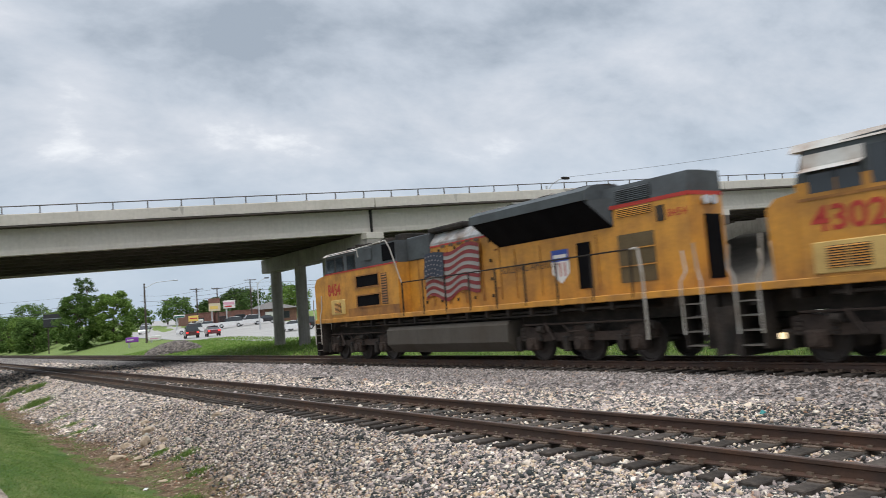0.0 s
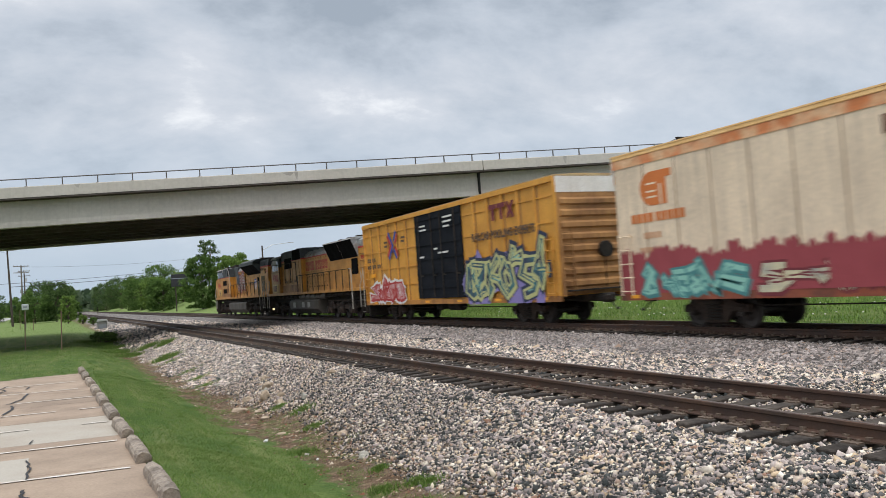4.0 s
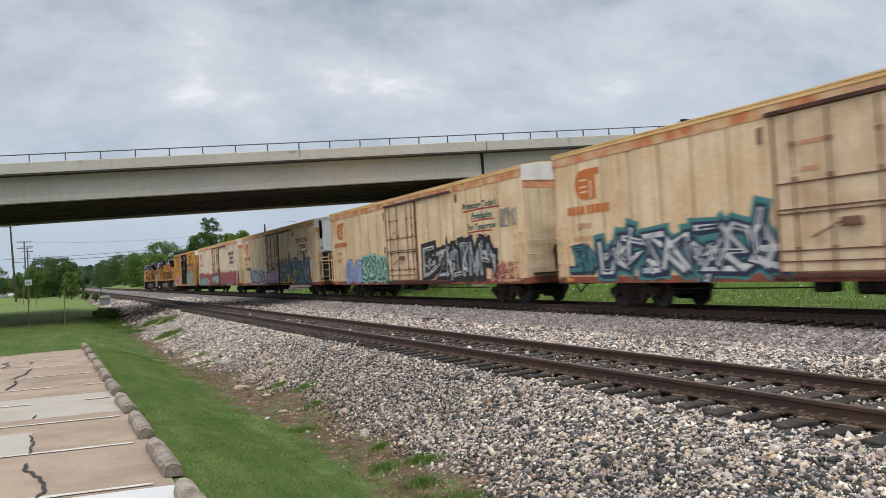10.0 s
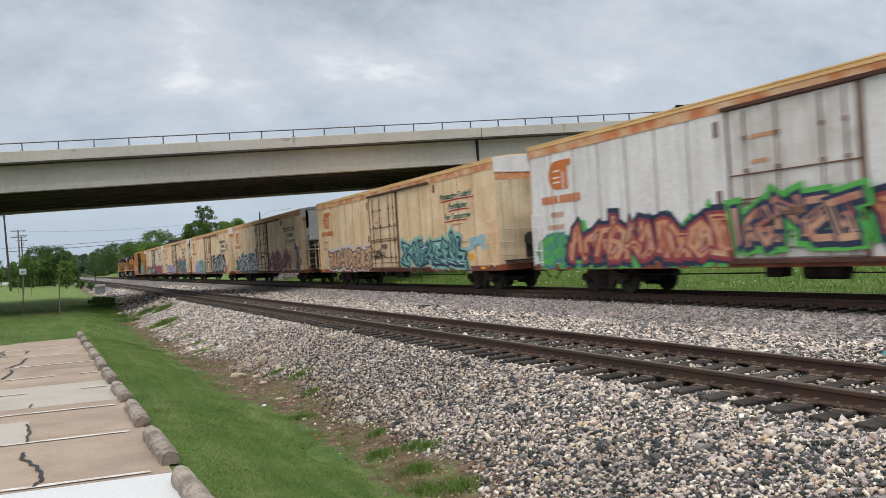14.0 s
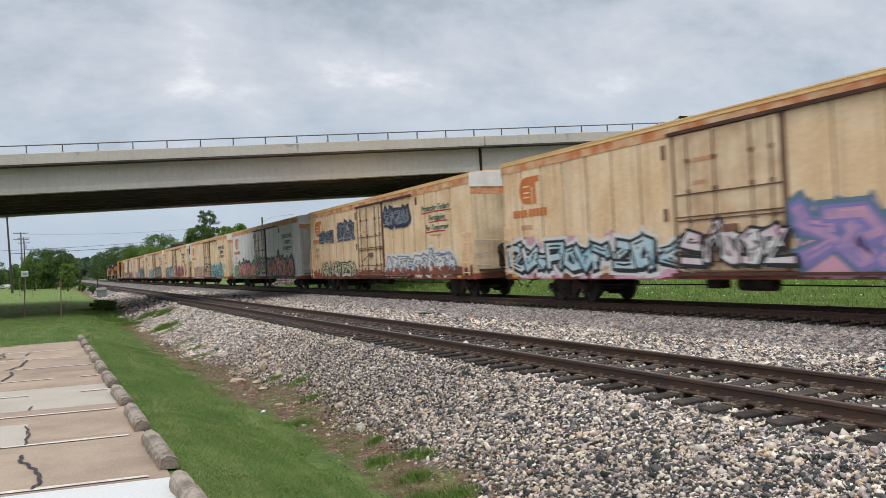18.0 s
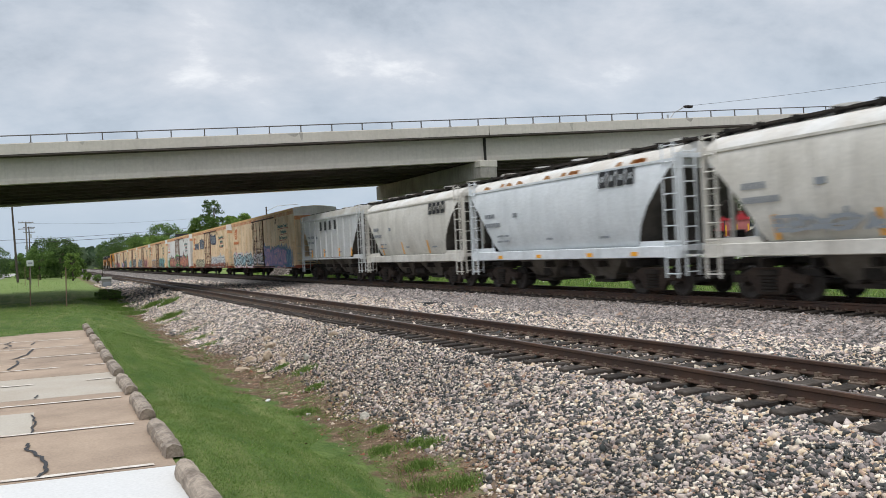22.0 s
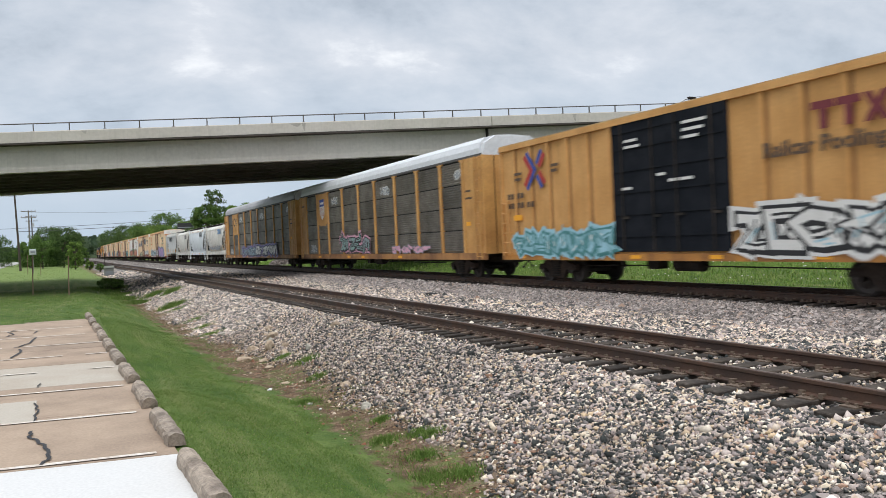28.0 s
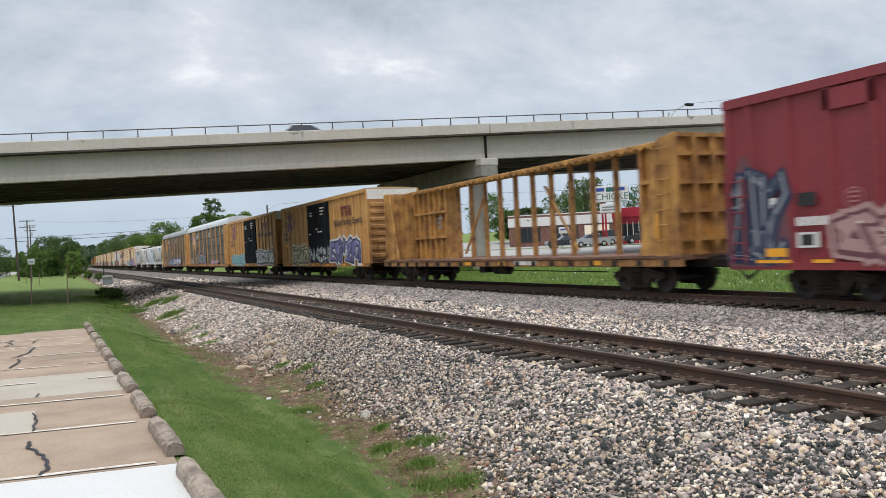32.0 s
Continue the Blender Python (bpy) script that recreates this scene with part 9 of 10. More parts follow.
def tree(x, y, h, r, tone, seed, n=2600, low=0.12, leaf=0.21, label="", name="tree", squash=1.0):
    rng = np.random.RandomState(seed)
    z0 = float(ground_z(x, y))
    t = thing(name, label or "leafy green broad-crowned tree beside the railway", "tree", pose(x, y, z0), "trees")
    g = Geo()
    tr = max(0.12, h * 0.022)
    top = h * 0.62
    g.cyl((0, 0, -0.3), (0.1 * tr, 0, top * 0.5), tr, 9, tr * 0.75)
    g.cyl((0.1 * tr, 0, top * 0.5), (rng.uniform(-0.3, 0.3), rng.uniform(-0.3, 0.3), top), tr * 0.75, 8, tr * 0.35)
    centres = []
    k = int(40 + r * 22)
    for i in range(k):
        a = rng.uniform(0, 6.283)
        zz = rng.uniform(low, 0.96)
        prof = np.sqrt(max(0.02, 1 - ((zz - 0.45) / 0.58) ** 2)) if zz > 0.45 else 0.72 + 0.28 * (zz - low) / max(0.05, 0.45 - low)
        rr = r * prof * np.sqrt(rng.uniform(0.15, 1)) * 0.85
        c = np.array([rr * np.cos(a) * squash, rr * np.sin(a), zz * h])
        centres.append((c, r * rng.uniform(0.09, 0.24)))
        if i % 8 == 0:
            st = np.array([0, 0, h * min(zz * 0.75, 0.55)])
            mid = (st + c) / 2 + np.array([0, 0, 0.06 * h])
            g.cyl(tuple(st), tuple(mid), tr * 0.4, 6, tr * 0.25); g.cyl(tuple(mid), tuple(c), tr * 0.25, 5, tr * 0.08)
    g.ob("trunk", BARK, t, "", smooth=False)
    pts = []
    per = n // len(centres)
    for c, cr in centres:
        d = rng.normal(size=(per, 3))
        d /= np.linalg.norm(d, axis=1)[:, None]
        d *= (cr * rng.uniform(0.35, 1.08, per) ** 0.7)[:, None]
        d[:, 2] *= 0.75
        pts.append(c + d)
    p = np.concatenate(pts)
    p = p[p[:, 2] > 0.25]
    m = len(p)
    s = leaf * rng.uniform(0.6, 1.3, m)[:, None, None]
    quad = np.array([(-0.5, -0.28, 0), (0.1, -0.42, 0.08), (0.55, 0.05, 0), (0.0, 0.45, 0.06)])
    v = np.einsum("nij,kj->nki", turns(rng, m), quad) * s + p[:, None, :]
    o = loose("crown", v, 1, [(0, 1, 2, 3)], LEAF[tone], "", "")
    for key in ("label", "category"):
        if key in o:
            del o[key]
    o.parent = t
    return t


tree(24.2, 148, 9.6, 4.0, 1, 1, 24000, low=0.02, label="tall dark green tree with a ragged open top")
tree(29.6, 146, 8.6, 4.2, 2, 2, 26000, low=0.0, label="broad bright green tree behind the main line")
tree(26.4, 153, 12.6, 2.8, 0, 3, 6000, low=0.45, label="tall dark green tree with a ragged open top")
for i, (x, y, h, r, tone) in enumerate([(22.5, 190, 7.2, 5.0, 1), (24, 215, 8.2, 5.5, 2), (23, 245, 9.0, 6.0, 1), (25, 280, 10.5, 7.0, 1), (24, 330, 12.0, 8.0, 0), (29, 205, 7.5, 5.0, 2), (22, 390, 12.5, 8.0, 0), (34, 290, 12, 7.0, 1)]):
    tree(x, y, h, r, tone, 10 + i, 9000, low=0.0, leaf=0.36, label="green lineside tree with low spreading foliage")
for i, (x, y, h, r, tone) in enumerate([(-2.6, 148, 5.4, 3.0, 1), (0.6, 150, 5.7, 3.2, 0), (-4.8, 158, 4.8, 2.8, 1), (2.0, 128, 4.2, 1.4, 2), (2.9, 158, 4.4, 2.2, 1), (1.0, 240, 10.0, 6.0, 0), (-3.5, 270, 11.0, 7, 0), (4.5, 330, 11.0, 5.0, 3), (-12.0, 185, 6.5, 5.0, 0), (-17, 210, 8.0, 6, 0), (-25, 190, 8.0, 7, 1), (3.6, 118, 1.2, 0.6, 2), (6.0, 420, 13, 6, 3)]):
    tree(x, y, h, r, tone, 40 + i, 6500 if r > 1.6 else 2200, low=0.0, leaf=0.22 if y < 200 else 0.36, label="dense green tree on the grass beside the siding" if r > 1.4 else "small bright green sapling on the lawn")
for i, (x, y, h, r, tone) in enumerate([(72, 205, 8, 5, 0), (80, 215, 8, 6, 0), (82, 230, 9, 6, 3), (100, 240, 10, 7, 1), (96, 132, 12, 6.5, 0), (120, 175, 11, 8, 0), (105, 190, 12, 7, 1), (64, 196, 6, 3.5, 3), (135, 160, 12, 8, 0), (150, 210, 13, 9, 1), (53, 192, 6.5, 5, 1), (60, 188, 5.5, 4, 0), (46, 200, 5, 4.5, 1), (91, 85.7, 10.4, 5.4, 0), (83, 99, 5, 4, 3), (91, 97, 5, 4, 1), (98, 101, 5.5, 4, 0), (74, 125, 6, 4, 0), (70, 112, 6.5, 3, 3), (80, 185, 8, 5, 2)]):
    tree(x, y, h, r, tone, 70 + i, 3000, low=0.18, leaf=0.45, label="dark green tree behind the shops")
tree(3.2, 62.0, 0.85, 1.2, 1, 95, 3600, low=0.0, leaf=0.11, label="dark green bush at the end of the ditch", name="bush")
tree(4.3, 104, 1.0, 0.7, 1, 96, 900, low=0.0, leaf=0.14, label="small green bush beside the siding ballast", name="bush")
rb = np.random.RandomState(77)


def far_woods():
    n = 26000
    a = rb.uniform(-0.25, 1.25, n)
    d = rb.uniform(480, 900, n)
    x, y = np.sin(a) * d, np.cos(a) * d
    hgt = (9 + 5 * np.sin(a * 37) * np.sin(a * 11 + 1)) * (d / 700)
    z = rb.uniform(0, 1, n) ** 0.8 * hgt + 1.0
    quad = np.array([(-0.5, -0.4, 0), (0.4, -0.5, 0.1), (0.5, 0.4, 0), (-0.3, 0.5, 0.1)])
    v = np.einsum("nij,kj->nki", turns(rb, n), quad) * rb.uniform(3.0, 6.0, n)[:, None, None] + np.stack([x, y, z], 1)[:, None, :]
    loose("far_woods", v, 1, [(0, 1, 2, 3)], leaf_mat("hazy_leaves", (0.06, 0.10, 0.05), (0.10, 0.14, 0.075)), "hazy band of distant woods", "woods")


far_woods()

# ---- poles, wires, lamps ----
WOOD = mat("pole_wood", (0.075, 0.058, 0.045), 0.95, var=0.35, grain=14, gvar=0.3)
POLE_L = mat("pale_pole_wood", (0.22, 0.20, 0.17), 0.9, var=0.3, grain=14, gvar=0.2)
STEEL = mat("grey_pole_steel", (0.50, 0.51, 0.52), 0.5, metal=0.3, var=0.15)
WIRE = mat("black_wire", (0.03, 0.03, 0.032), 0.6, var=0.05, bump=0)


def power_pole(x, y, h, arms=1, m=WOOD, lean=0.0, can=False, lamp=0.0):
    z = float(ground_z(x, y))
    p = thing("utility_pole", "dark wooden utility pole with crossarm and wires", "utility pole", pose(x, y, z, 0, lean, 0), "utility poles")
    g = Geo(); g.cyl((0, 0, -0.5), (0, 0, h), 0.17, 10, 0.11); g.ob("post", m, p)
    for i in range(arms):
        zz = h - 0.25 - i * 1.1
        g = Geo(); g.box(-1.2, 1.2, -0.18, -0.08, zz, zz + 0.13)
        g.ob("crossarm", m, p)
        for xx in (-1.1, -0.5, 0.5, 1.1):
            g = Geo(); g.cyl((xx, -0.13, zz + 0.13), (xx, -0.13, zz + 0.35), 0.05, 8, 0.035); g.ob("insulator", STEEL, p)
    if can:
        g = Geo(); g.cyl((0.3, -0.1, h - 2.6), (0.3, -0.1, h - 1.7), 0.22, 12); g.ob("transformer", STEEL, p)
    if lamp:
        g = Geo(); g.tube([(0, 0, h - 0.7), (lamp * 0.4, 0, h + 0.1), (lamp, 0, h + 0.3)], 0.05, 6); g.ob("lamp_arm", STEEL, p)
        g = Geo(); g.box(lamp - 0.1, lamp + 0.7, -0.14, 0.14, h + 0.24, h + 0.38, 0.03); g.ob("lamp_head", STEEL, p)
    return p


power_pole(-5.2, 131, 11.2, 1, WOOD, -1.5)
power_pole(-4.6, 158, 10.2, 2, POLE_L)
power_pole(-5.4, 205, 11.5, 2, WOOD, 0, True)
power_pole(29.0, 121, 8.6, 0, WOOD, 0, False, 4.2)
power_pole(44.9, 148.6, 7.6, 1)
power_pole(53.1, 161.8, 7.6, 1)
power_pole(55.9, 150.2, 8.6, 1, WOOD, 0, True)
power_pole(55.5, 209, 6.5, 1)
power_pole(88.2, 95.5, 9.6, 0)
power_pole(101.0, 138, 12.0, 1)


def wire(a, b, sag, r=0.02):
    g = Geo()
    pts = []
    for i in range(13):
        u = i / 12
        pts.append((a[0] + (b[0] - a[0]) * u, a[1] + (b[1] - a[1]) * u, a[2] + (b[2] - a[2]) * u - sag * 4 * u * (1 - u)))
    v, f = [], []
    for x, y, z in pts:
        v += [(x, y - r, z - r * 0.6), (x, y + r, z - r * 0.6), (x, y, z + r)]
    for i in range(12):
        for k in range(3):
            f.append((i * 3 + k, i * 3 + (k + 1) % 3, i * 3 + 3 + (k + 1) % 3, i * 3 + 3 + k))
    g.add(v, f)
    return tagged(g.ob("overhead_wire", WIRE), "thin black overhead wire strung between poles", "wire", "overhead wires")


wire((-5.2, 131, 6.0), (28.4, 165, 8.6), 0.3, 0.035)
wire((-5.2, 131, 5.5), (28.4, 165, 7.9), 0.3, 0.045)
wire((-40, 118, 6.2), (-5.2, 131, 6.0), 0.4, 0.03)
wire((-40, 116, 12), (-5.2, 131, 10.6), 0.5, 0.02)
wire((-4.6, 158, 9.7), (30, 190, 11.5), 0.5, 0.02)
for dz in (0, 0.8, 1.5):
    wire((28.4, 121, 7.6 - dz), (44.2, 148.6, 9.2 - dz), 0.3, 0.025)
    wire((44.2, 148.6, 9.2 - dz), (55.2, 150.2, 10.6 - dz), 0.3, 0.03)
    wire((55.2, 150.2, 10.6 - dz), (100, 165, 12 - dz), 0.5, 0.035)
wire((57, 76, 5.9), (79, 76.4, 8.4), 0.4, 0.03)
wire((88.2, 95.5, 10.4), (60, 110, 9.8), 0.5, 0.025)


def street_lamp(x, y, h, ax, ay, wirework=True):
    z = float(ground_z(x, y))
    p = thing("street_lamp", "tall pale steel street lamp with a curved arm", "street lamp", pose(x, y, z), "street lamps")
    g = Geo(); g.cyl((0, 0, -0.3), (0, 0, h - z), 0.12, 12, 0.07); g.ob("post", STEEL, p)
    g = Geo(); g.tube([(0, 0, h - z - 0.5), (ax * 0.3, ay * 0.3, h - z + 0.15), (ax * 0.7, ay * 0.7, h - z + 0.5), (ax, ay, h - z + 0.6)], 0.045, 8); g.ob("arm", STEEL, p)
    g = Geo(); g.box(ax - 0.35, ax + 0.35, ay - 0.16, ay + 0.16, h - z + 0.5, h - z + 0.68, 0.04); g.ob("lamp_head", BLACK, p)
    return p


street_lamp(40.4, 45.0, 10.6, 1.7, -0.3)
wire((42.0, 44.8, 11.25), (47.5, 29.0, 10.5), 0.1, 0.012)
street_lamp(46.6, 122, 8.9, 1.6, 0)

# ---- the road, cars on it ----
ROAD_L = [(46, -60), (46, 40), (43, 80), (43, 112), (49, 160), (75, 300), (112, 480)]


def road_strip(name, line, half, m, label, lift=0.03):
    g = Geo()
    v, f = [], []
    dense = []
    for (xa, ya), (xb, yb) in zip(line, line[1:]):
        for i in range(8):
            dense.append((xa + (xb - xa) * i / 8, ya + (yb - ya) * i / 8))
    dense.append(line[-1])
    cols = 7
    for i, (x, y) in enumerate(dense):
        for c in range(cols):
            xx = x + half * (2 * c / (cols - 1) - 1)
            v.append((xx, y, float(ground_z(xx, y)) + lift))
    for i in range(len(dense) - 1):
        for c in range(cols - 1):
            a = i * cols + c
            f.append((a, a + 1, a + cols + 1, a + cols))
    o = g.add(v, f).ob(name, m, None, smooth=True, fix=False)
    return tagged(o, label, "road", kind="structure")


PALE_ROAD = mat("pale_road", (0.34, 0.33, 0.31), 0.9, var=0.2, second=(0.27, 0.26, 0.25), scale=0.3, grain=30, position=True)
road_strip("road", ROAD_L, 12.5, PALE_ROAD, "wide pale concrete road beyond the bridge", 0.05)
road_strip("side_road", [(-16, 60), (-15, 110), (-15.5, 160), (-17, 260), (-20, 420)], 5.5, PALE_ROAD, "pale road beside the lawn", 0.05)
g = Geo()
xs, ys = np.linspace(58.6, 130, 16), np.linspace(60, 135, 16)
g.add([(x, y, float(ground_z(x, y)) + 0.04) for y in ys for x in xs], [(j * 16 + i, j * 16 + i + 1, j * 16 + 17 + i, j * 16 + 16 + i) for j in range(15) for i in range(15)])
tagged(g.ob("forecourt", PALE_ROAD, None, smooth=True, fix=False), "pale paved forecourt before the shops", "pavement", kind="structure")

TYRE = mat("tyre", (0.015, 0.015, 0.016), 0.85, var=0.1)
TAIL = mat("lit_tail_lamp", (0.5, 0.02, 0.02), 0.4, bump=0, glow=((1.0, 0.05, 0.04), 1.2))
HEAD = mat("lit_head_lamp", (0.9, 0.9, 0.85), 0.3, bump=0, glow=((1.0, 0.93, 0.8), 4.0))


def road_car(x, y, rz, col, suv=False, lights="", label="", z=None):
    z = float(ground_z(x, y)) + 0.06 if z is None else z
    paint = mat("car_paint_" + "_".join(f"{c:.2f}" for c in col), col, 0.3, var=0.08, coat=0.6, bump=0.02)
    e = thing("car", label or "parked car on the paved forecourt", "car", pose(x, y, z, 0, 0, rz), "road cars")
    hh = 1.75 if suv else 1.42
    w = 0.92
    g = Geo()
    body = [(-2.25, 0.35), (2.25, 0.35), (2.3, 0.7), (2.15, 0.92), (1.1, 1.0), (-1.9, 1.02), (-2.28, 0.9), (-2.3, 0.6)]
    g.prism([(a, b) for a, b in body], "x", -w, w)
    g.ob("body", paint, e)
    g = Geo()
    r0, r1 = (1.0, -2.1) if suv else (1.0, -1.6)
    g.add([(-w + 0.05, r0, 0.98), (w - 0.05, r0, 0.98), (w - 0.05, r1, 0.98), (-w + 0.05, r1, 0.98), (-w + 0.22, r0 - 0.75, hh), (w - 0.22, r0 - 0.75, hh), (w - 0.22, r1 + (0.2 if suv else 0.6), hh), (-w + 0.22, r1 + (0.2 if suv else 0.6), hh)],
          [(0, 3, 2, 1), (4, 5, 6, 7), (0, 1, 5, 4), (1, 2, 6, 5), (2, 3, 7, 6), (3, 0, 4, 7)])
    g.ob("glasshouse", GLASS, e)
    g = Geo(); g.box(-w + 0.24, w - 0.24, min(r0 - 0.8, r1 + 0.5), max(r0 - 0.8, r1 + 0.5), hh - 0.01, hh + 0.05, 0.02); g.ob("roof", paint, e)
    for yy in (1.4, -1.4):
        for s in (-1, 1):
            g = Geo(); g.cyl((s * (w - 0.2), yy, 0.33), (s * (w + 0.01), yy, 0.33), 0.33, 16); wv = g.ob("wheel", TYRE, e)
            g = Geo(); g.cyl((s * (w + 0.005), yy, 0.33), (s * (w + 0.02), yy, 0.33), 0.19, 12); g.ob("rim", STEEL, wv)
    for s in (-1, 1):
        g = Geo(); g.box(s * 0.68 - 0.17, s * 0.68 + 0.17, 2.2, 2.3, 0.68, 0.84); g.ob("headlight", HEAD if "h" in lights else LAMP_OFF, e)
        g = Geo(); g.box(s * 0.70 - 0.16, s * 0.70 + 0.16, -2.32, -2.24, 0.68, 0.88); g.ob("tail_light", TAIL if "t" in lights else P_RED, e)
    return e


C_DARK, C_WHITE, C_SILVER, C_BLACK, C_RED = (0.06, 0.02, 0.02), (0.7, 0.7, 0.7), (0.4, 0.41, 0.42), (0.02, 0.02, 0.022), (0.3, 0.02, 0.02)
BRIDGE_CAR = road_car(-55, 66.5, -100, C_WHITE, False, "", "white sedan driving over the bridge", 6.9)
WAGON = road_car(33.2, 114, -14, C_DARK, True, "t", "dark red truck-like wagon with lit tail lamps")
SEDAN = road_car(36.4, 116, -14, (0.14, 0.02, 0.03), False, "t", "dark red sedan with lit tail lamps")
road_car(41.5, 175, 160, C_WHITE, True, "h", "white wagon with lit head lamps on the road")
road_car(45.5, 190, 160, C_SILVER, False, "h", "silver sedan with lit head lamps on the road")
road_car(38.0, 185, 160, C_SILVER, False, "h", "silver sedan with lit head lamps on the road")
for i, (x, y, c, s, rz) in enumerate([(45.9, 134, C_WHITE, True, 70), (49.2, 134, C_WHITE, True, 80), (40.8, 140, C_WHITE, True, 75), (44.2, 142, C_WHITE, False, 75), (53.0, 136, C_BLACK, False, 60), (44.0, 103, C_WHITE, False, 60), (46.5, 106, C_BLACK, True, 70),
                                      (61.0, 73.2, C_BLACK, False, 60), (55.5, 76, C_SILVER, False, 75), (59, 79, C_SILVER, True, 80), (53.5, 78, C_BLACK, False, 70)]):
    road_car(x, y, rz, c, s, "", "")
road_car(-14.0, 150, 180, C_BLACK, False, "", "dark sedan on the road beside the lawn")

# ---- shops and signs ----
BRICK = mat("dark_brick", (0.20, 0.10, 0.075), 0.9, var=0.3, scale=2, grain=14, gvar=0.2)
STUCCO = mat("cream_stucco", (0.60, 0.56, 0.48), 0.9, var=0.15, scale=0.6, grain=18)
R_WALL = mat("restaurant_red", (0.40, 0.025, 0.035), 0.6, var=0.15, scale=0.8, grain=14)
SHINGLE = mat("grey_shingle", (0.16, 0.15, 0.14), 0.9, var=0.25, grain=12, gvar=0.25)
SHOPGLASS = mat("lit_shop_window", (0.5, 0.47, 0.4), 0.2, var=0.2, glow=((1.0, 0.85, 0.6), 0.35))
SIGN_G = flat_paint("sign_green", (0.02, 0.12, 0.10))


def building(name, label, x0, x1, y0, y1, h, wall, roofm, windows=(), door=None, parapet=0.3, band=None, z=None, hip=0.0):
    z = float(ground_z((x0 + x1) / 2, (y0 + y1) / 2)) - 0.1 if z is None else z
    b = thing(name, label, "building", pose(0, 0, 0), "shops")
    t = 0.25
    for nm, q in (("wall", (x0, x1, y0, y0 + t)), ("wall", (x0, x1, y1 - t, y1)), ("wall", (x0, x0 + t, y0 + t + 0.003, y1 - t - 0.003)), ("wall", (x1 - t, x1, y0 + t + 0.003, y1 - t - 0.003))):
        g = Geo(); g.box(q[0], q[1], q[2], q[3], z - 0.5, z + h); g.ob(nm, wall, b)
    if hip:
        g = Geo(); o = 0.5
        g.add([(x0 - o, y0 - o, z + h), (x1 + o, y0 - o, z + h), (x1 + o, y1 + o, z + h), (x0 - o, y1 + o, z + h), (x0 + hip, (y0 + y1) / 2, z + h + hip * 0.55), (x1 - hip, (y0 + y1) / 2, z + h + hip * 0.55)], [(0, 1, 5, 4), (2, 3, 4, 5), (1, 2, 5), (3, 0, 4), (3, 2, 1, 0)])
        g.ob("roof", roofm, b)
    else:
        g = Geo(); g.box(x0 + t + 0.003, x1 - t - 0.003, y0 + t + 0.003, y1 - t - 0.003, z + h - 0.35, z + h - 0.15); g.ob("roof", roofm, b)
        for q in ((x0 - 0.08, x1 + 0.08, y0 - 0.08, y0 + t), (x0 - 0.08, x0 + t, y0 + t, y1)):
            g = Geo(); g.box(*q, z + h + 0.002, z + h + 0.14); g.ob("coping", band or wall, b)
    if band:
        g = Geo(); g.box(x0 - 0.12, x1 + 0.02, y0 - 0.14, y0 - 0.003, z + h * 0.62, z + h * 0.93); g.ob("fascia", band, b)
    for face, a, c, za, zb, m in windows:
        w = None
        if face == "f":
            g = Geo(); g.box(a - 0.08, c + 0.08, y0 - 0.06, y0 - 0.002, z + za - 0.08, z + zb + 0.08); w = g.ob("window", DARKF, b)
            n = max(1, int((c - a) / 1.6))
            for i in range(n):
                g = Geo(); g.box(a + (c - a) * i / n + 0.05, a + (c - a) * (i + 1) / n - 0.05, y0 - 0.09, y0 - 0.062, z + za, z + zb); g.ob("pane", m, w)
        else:
            g = Geo(); g.box(x0 - 0.06, x0 - 0.002, a - 0.08, c + 0.08, z + za - 0.08, z + zb + 0.08); w = g.ob("window", DARKF, b)
            n = max(1, int((c - a) / 1.6))
            for i in range(n):
                g = Geo(); g.box(x0 - 0.09, x0 - 0.062, a + (c - a) * i / n + 0.05, a + (c - a) * (i + 1) / n - 0.05, z + za, z + zb); g.ob("pane", m, w)
    return b


DARKF = mat("dark_frame", (0.05, 0.05, 0.052), 0.6, var=0.1)
DGLASS = mat("dark_window", (0.03, 0.035, 0.04), 0.1, var=0.1, bump=0)
def turned(b, x, y, rz):
    """Sets a building, built about its front left corner, in its place."""
    b.matrix_basis = pose(x, y, 0, 0, 0, rz)
    return b


FASCIA_R = mat("restaurant_fascia", (0.42, 0.02, 0.045), 0.5, var=0.15)
rest = building("chicken_restaurant", "red single-storey restaurant with lit windows", 0, 11.4, 0, 10, 3.9, R_WALL, SHINGLE,
                [("f", 0.6, 3.6, 0.5, 2.0, DGLASS), ("f", 6.4, 10.9, 0.9, 2.3, SHOPGLASS)], band=FASCIA_R, z=1.3)
turned(rest, 61.6, 79.2, -49)
for i, (a, m) in enumerate(((3.9, P_WHITE), (4.5, P_RED), (5.0, flat_paint("sign_yellow", (0.7, 0.5, 0.12))), (5.6, P_TEAL))):
    g = Geo(); g.box(a, a + 0.42, -0.1, -0.03, 3.0, 3.55); g.ob("poster", m, rest)
g = Geo(); g.box(-0.15, 4.6, -0.35, -0.15, 4.2, 5.35, 0.03); g.ob("awning", FASCIA_R, rest)
for i in range(9):
    a = 3.6 + i * 0.42
    g = Geo(); g.box(a, a + 0.28, -0.2, -0.142, 4.15, 4.6); g.ob("letter_block", P_GREY, rest)
for a in (1.0, 1.7, 2.4, 3.1):
    g = Geo(); g.cyl((a, -0.6, 0.9), (a, -0.6, 3.6), 0.05, 8); g.ob("railing_post", STUCCO, rest)
g = Geo(); g.box(8.2, 9.6, 2, 3.4, 5.05, 5.9, 0.05); g.ob("roof_unit", GALV, rest)
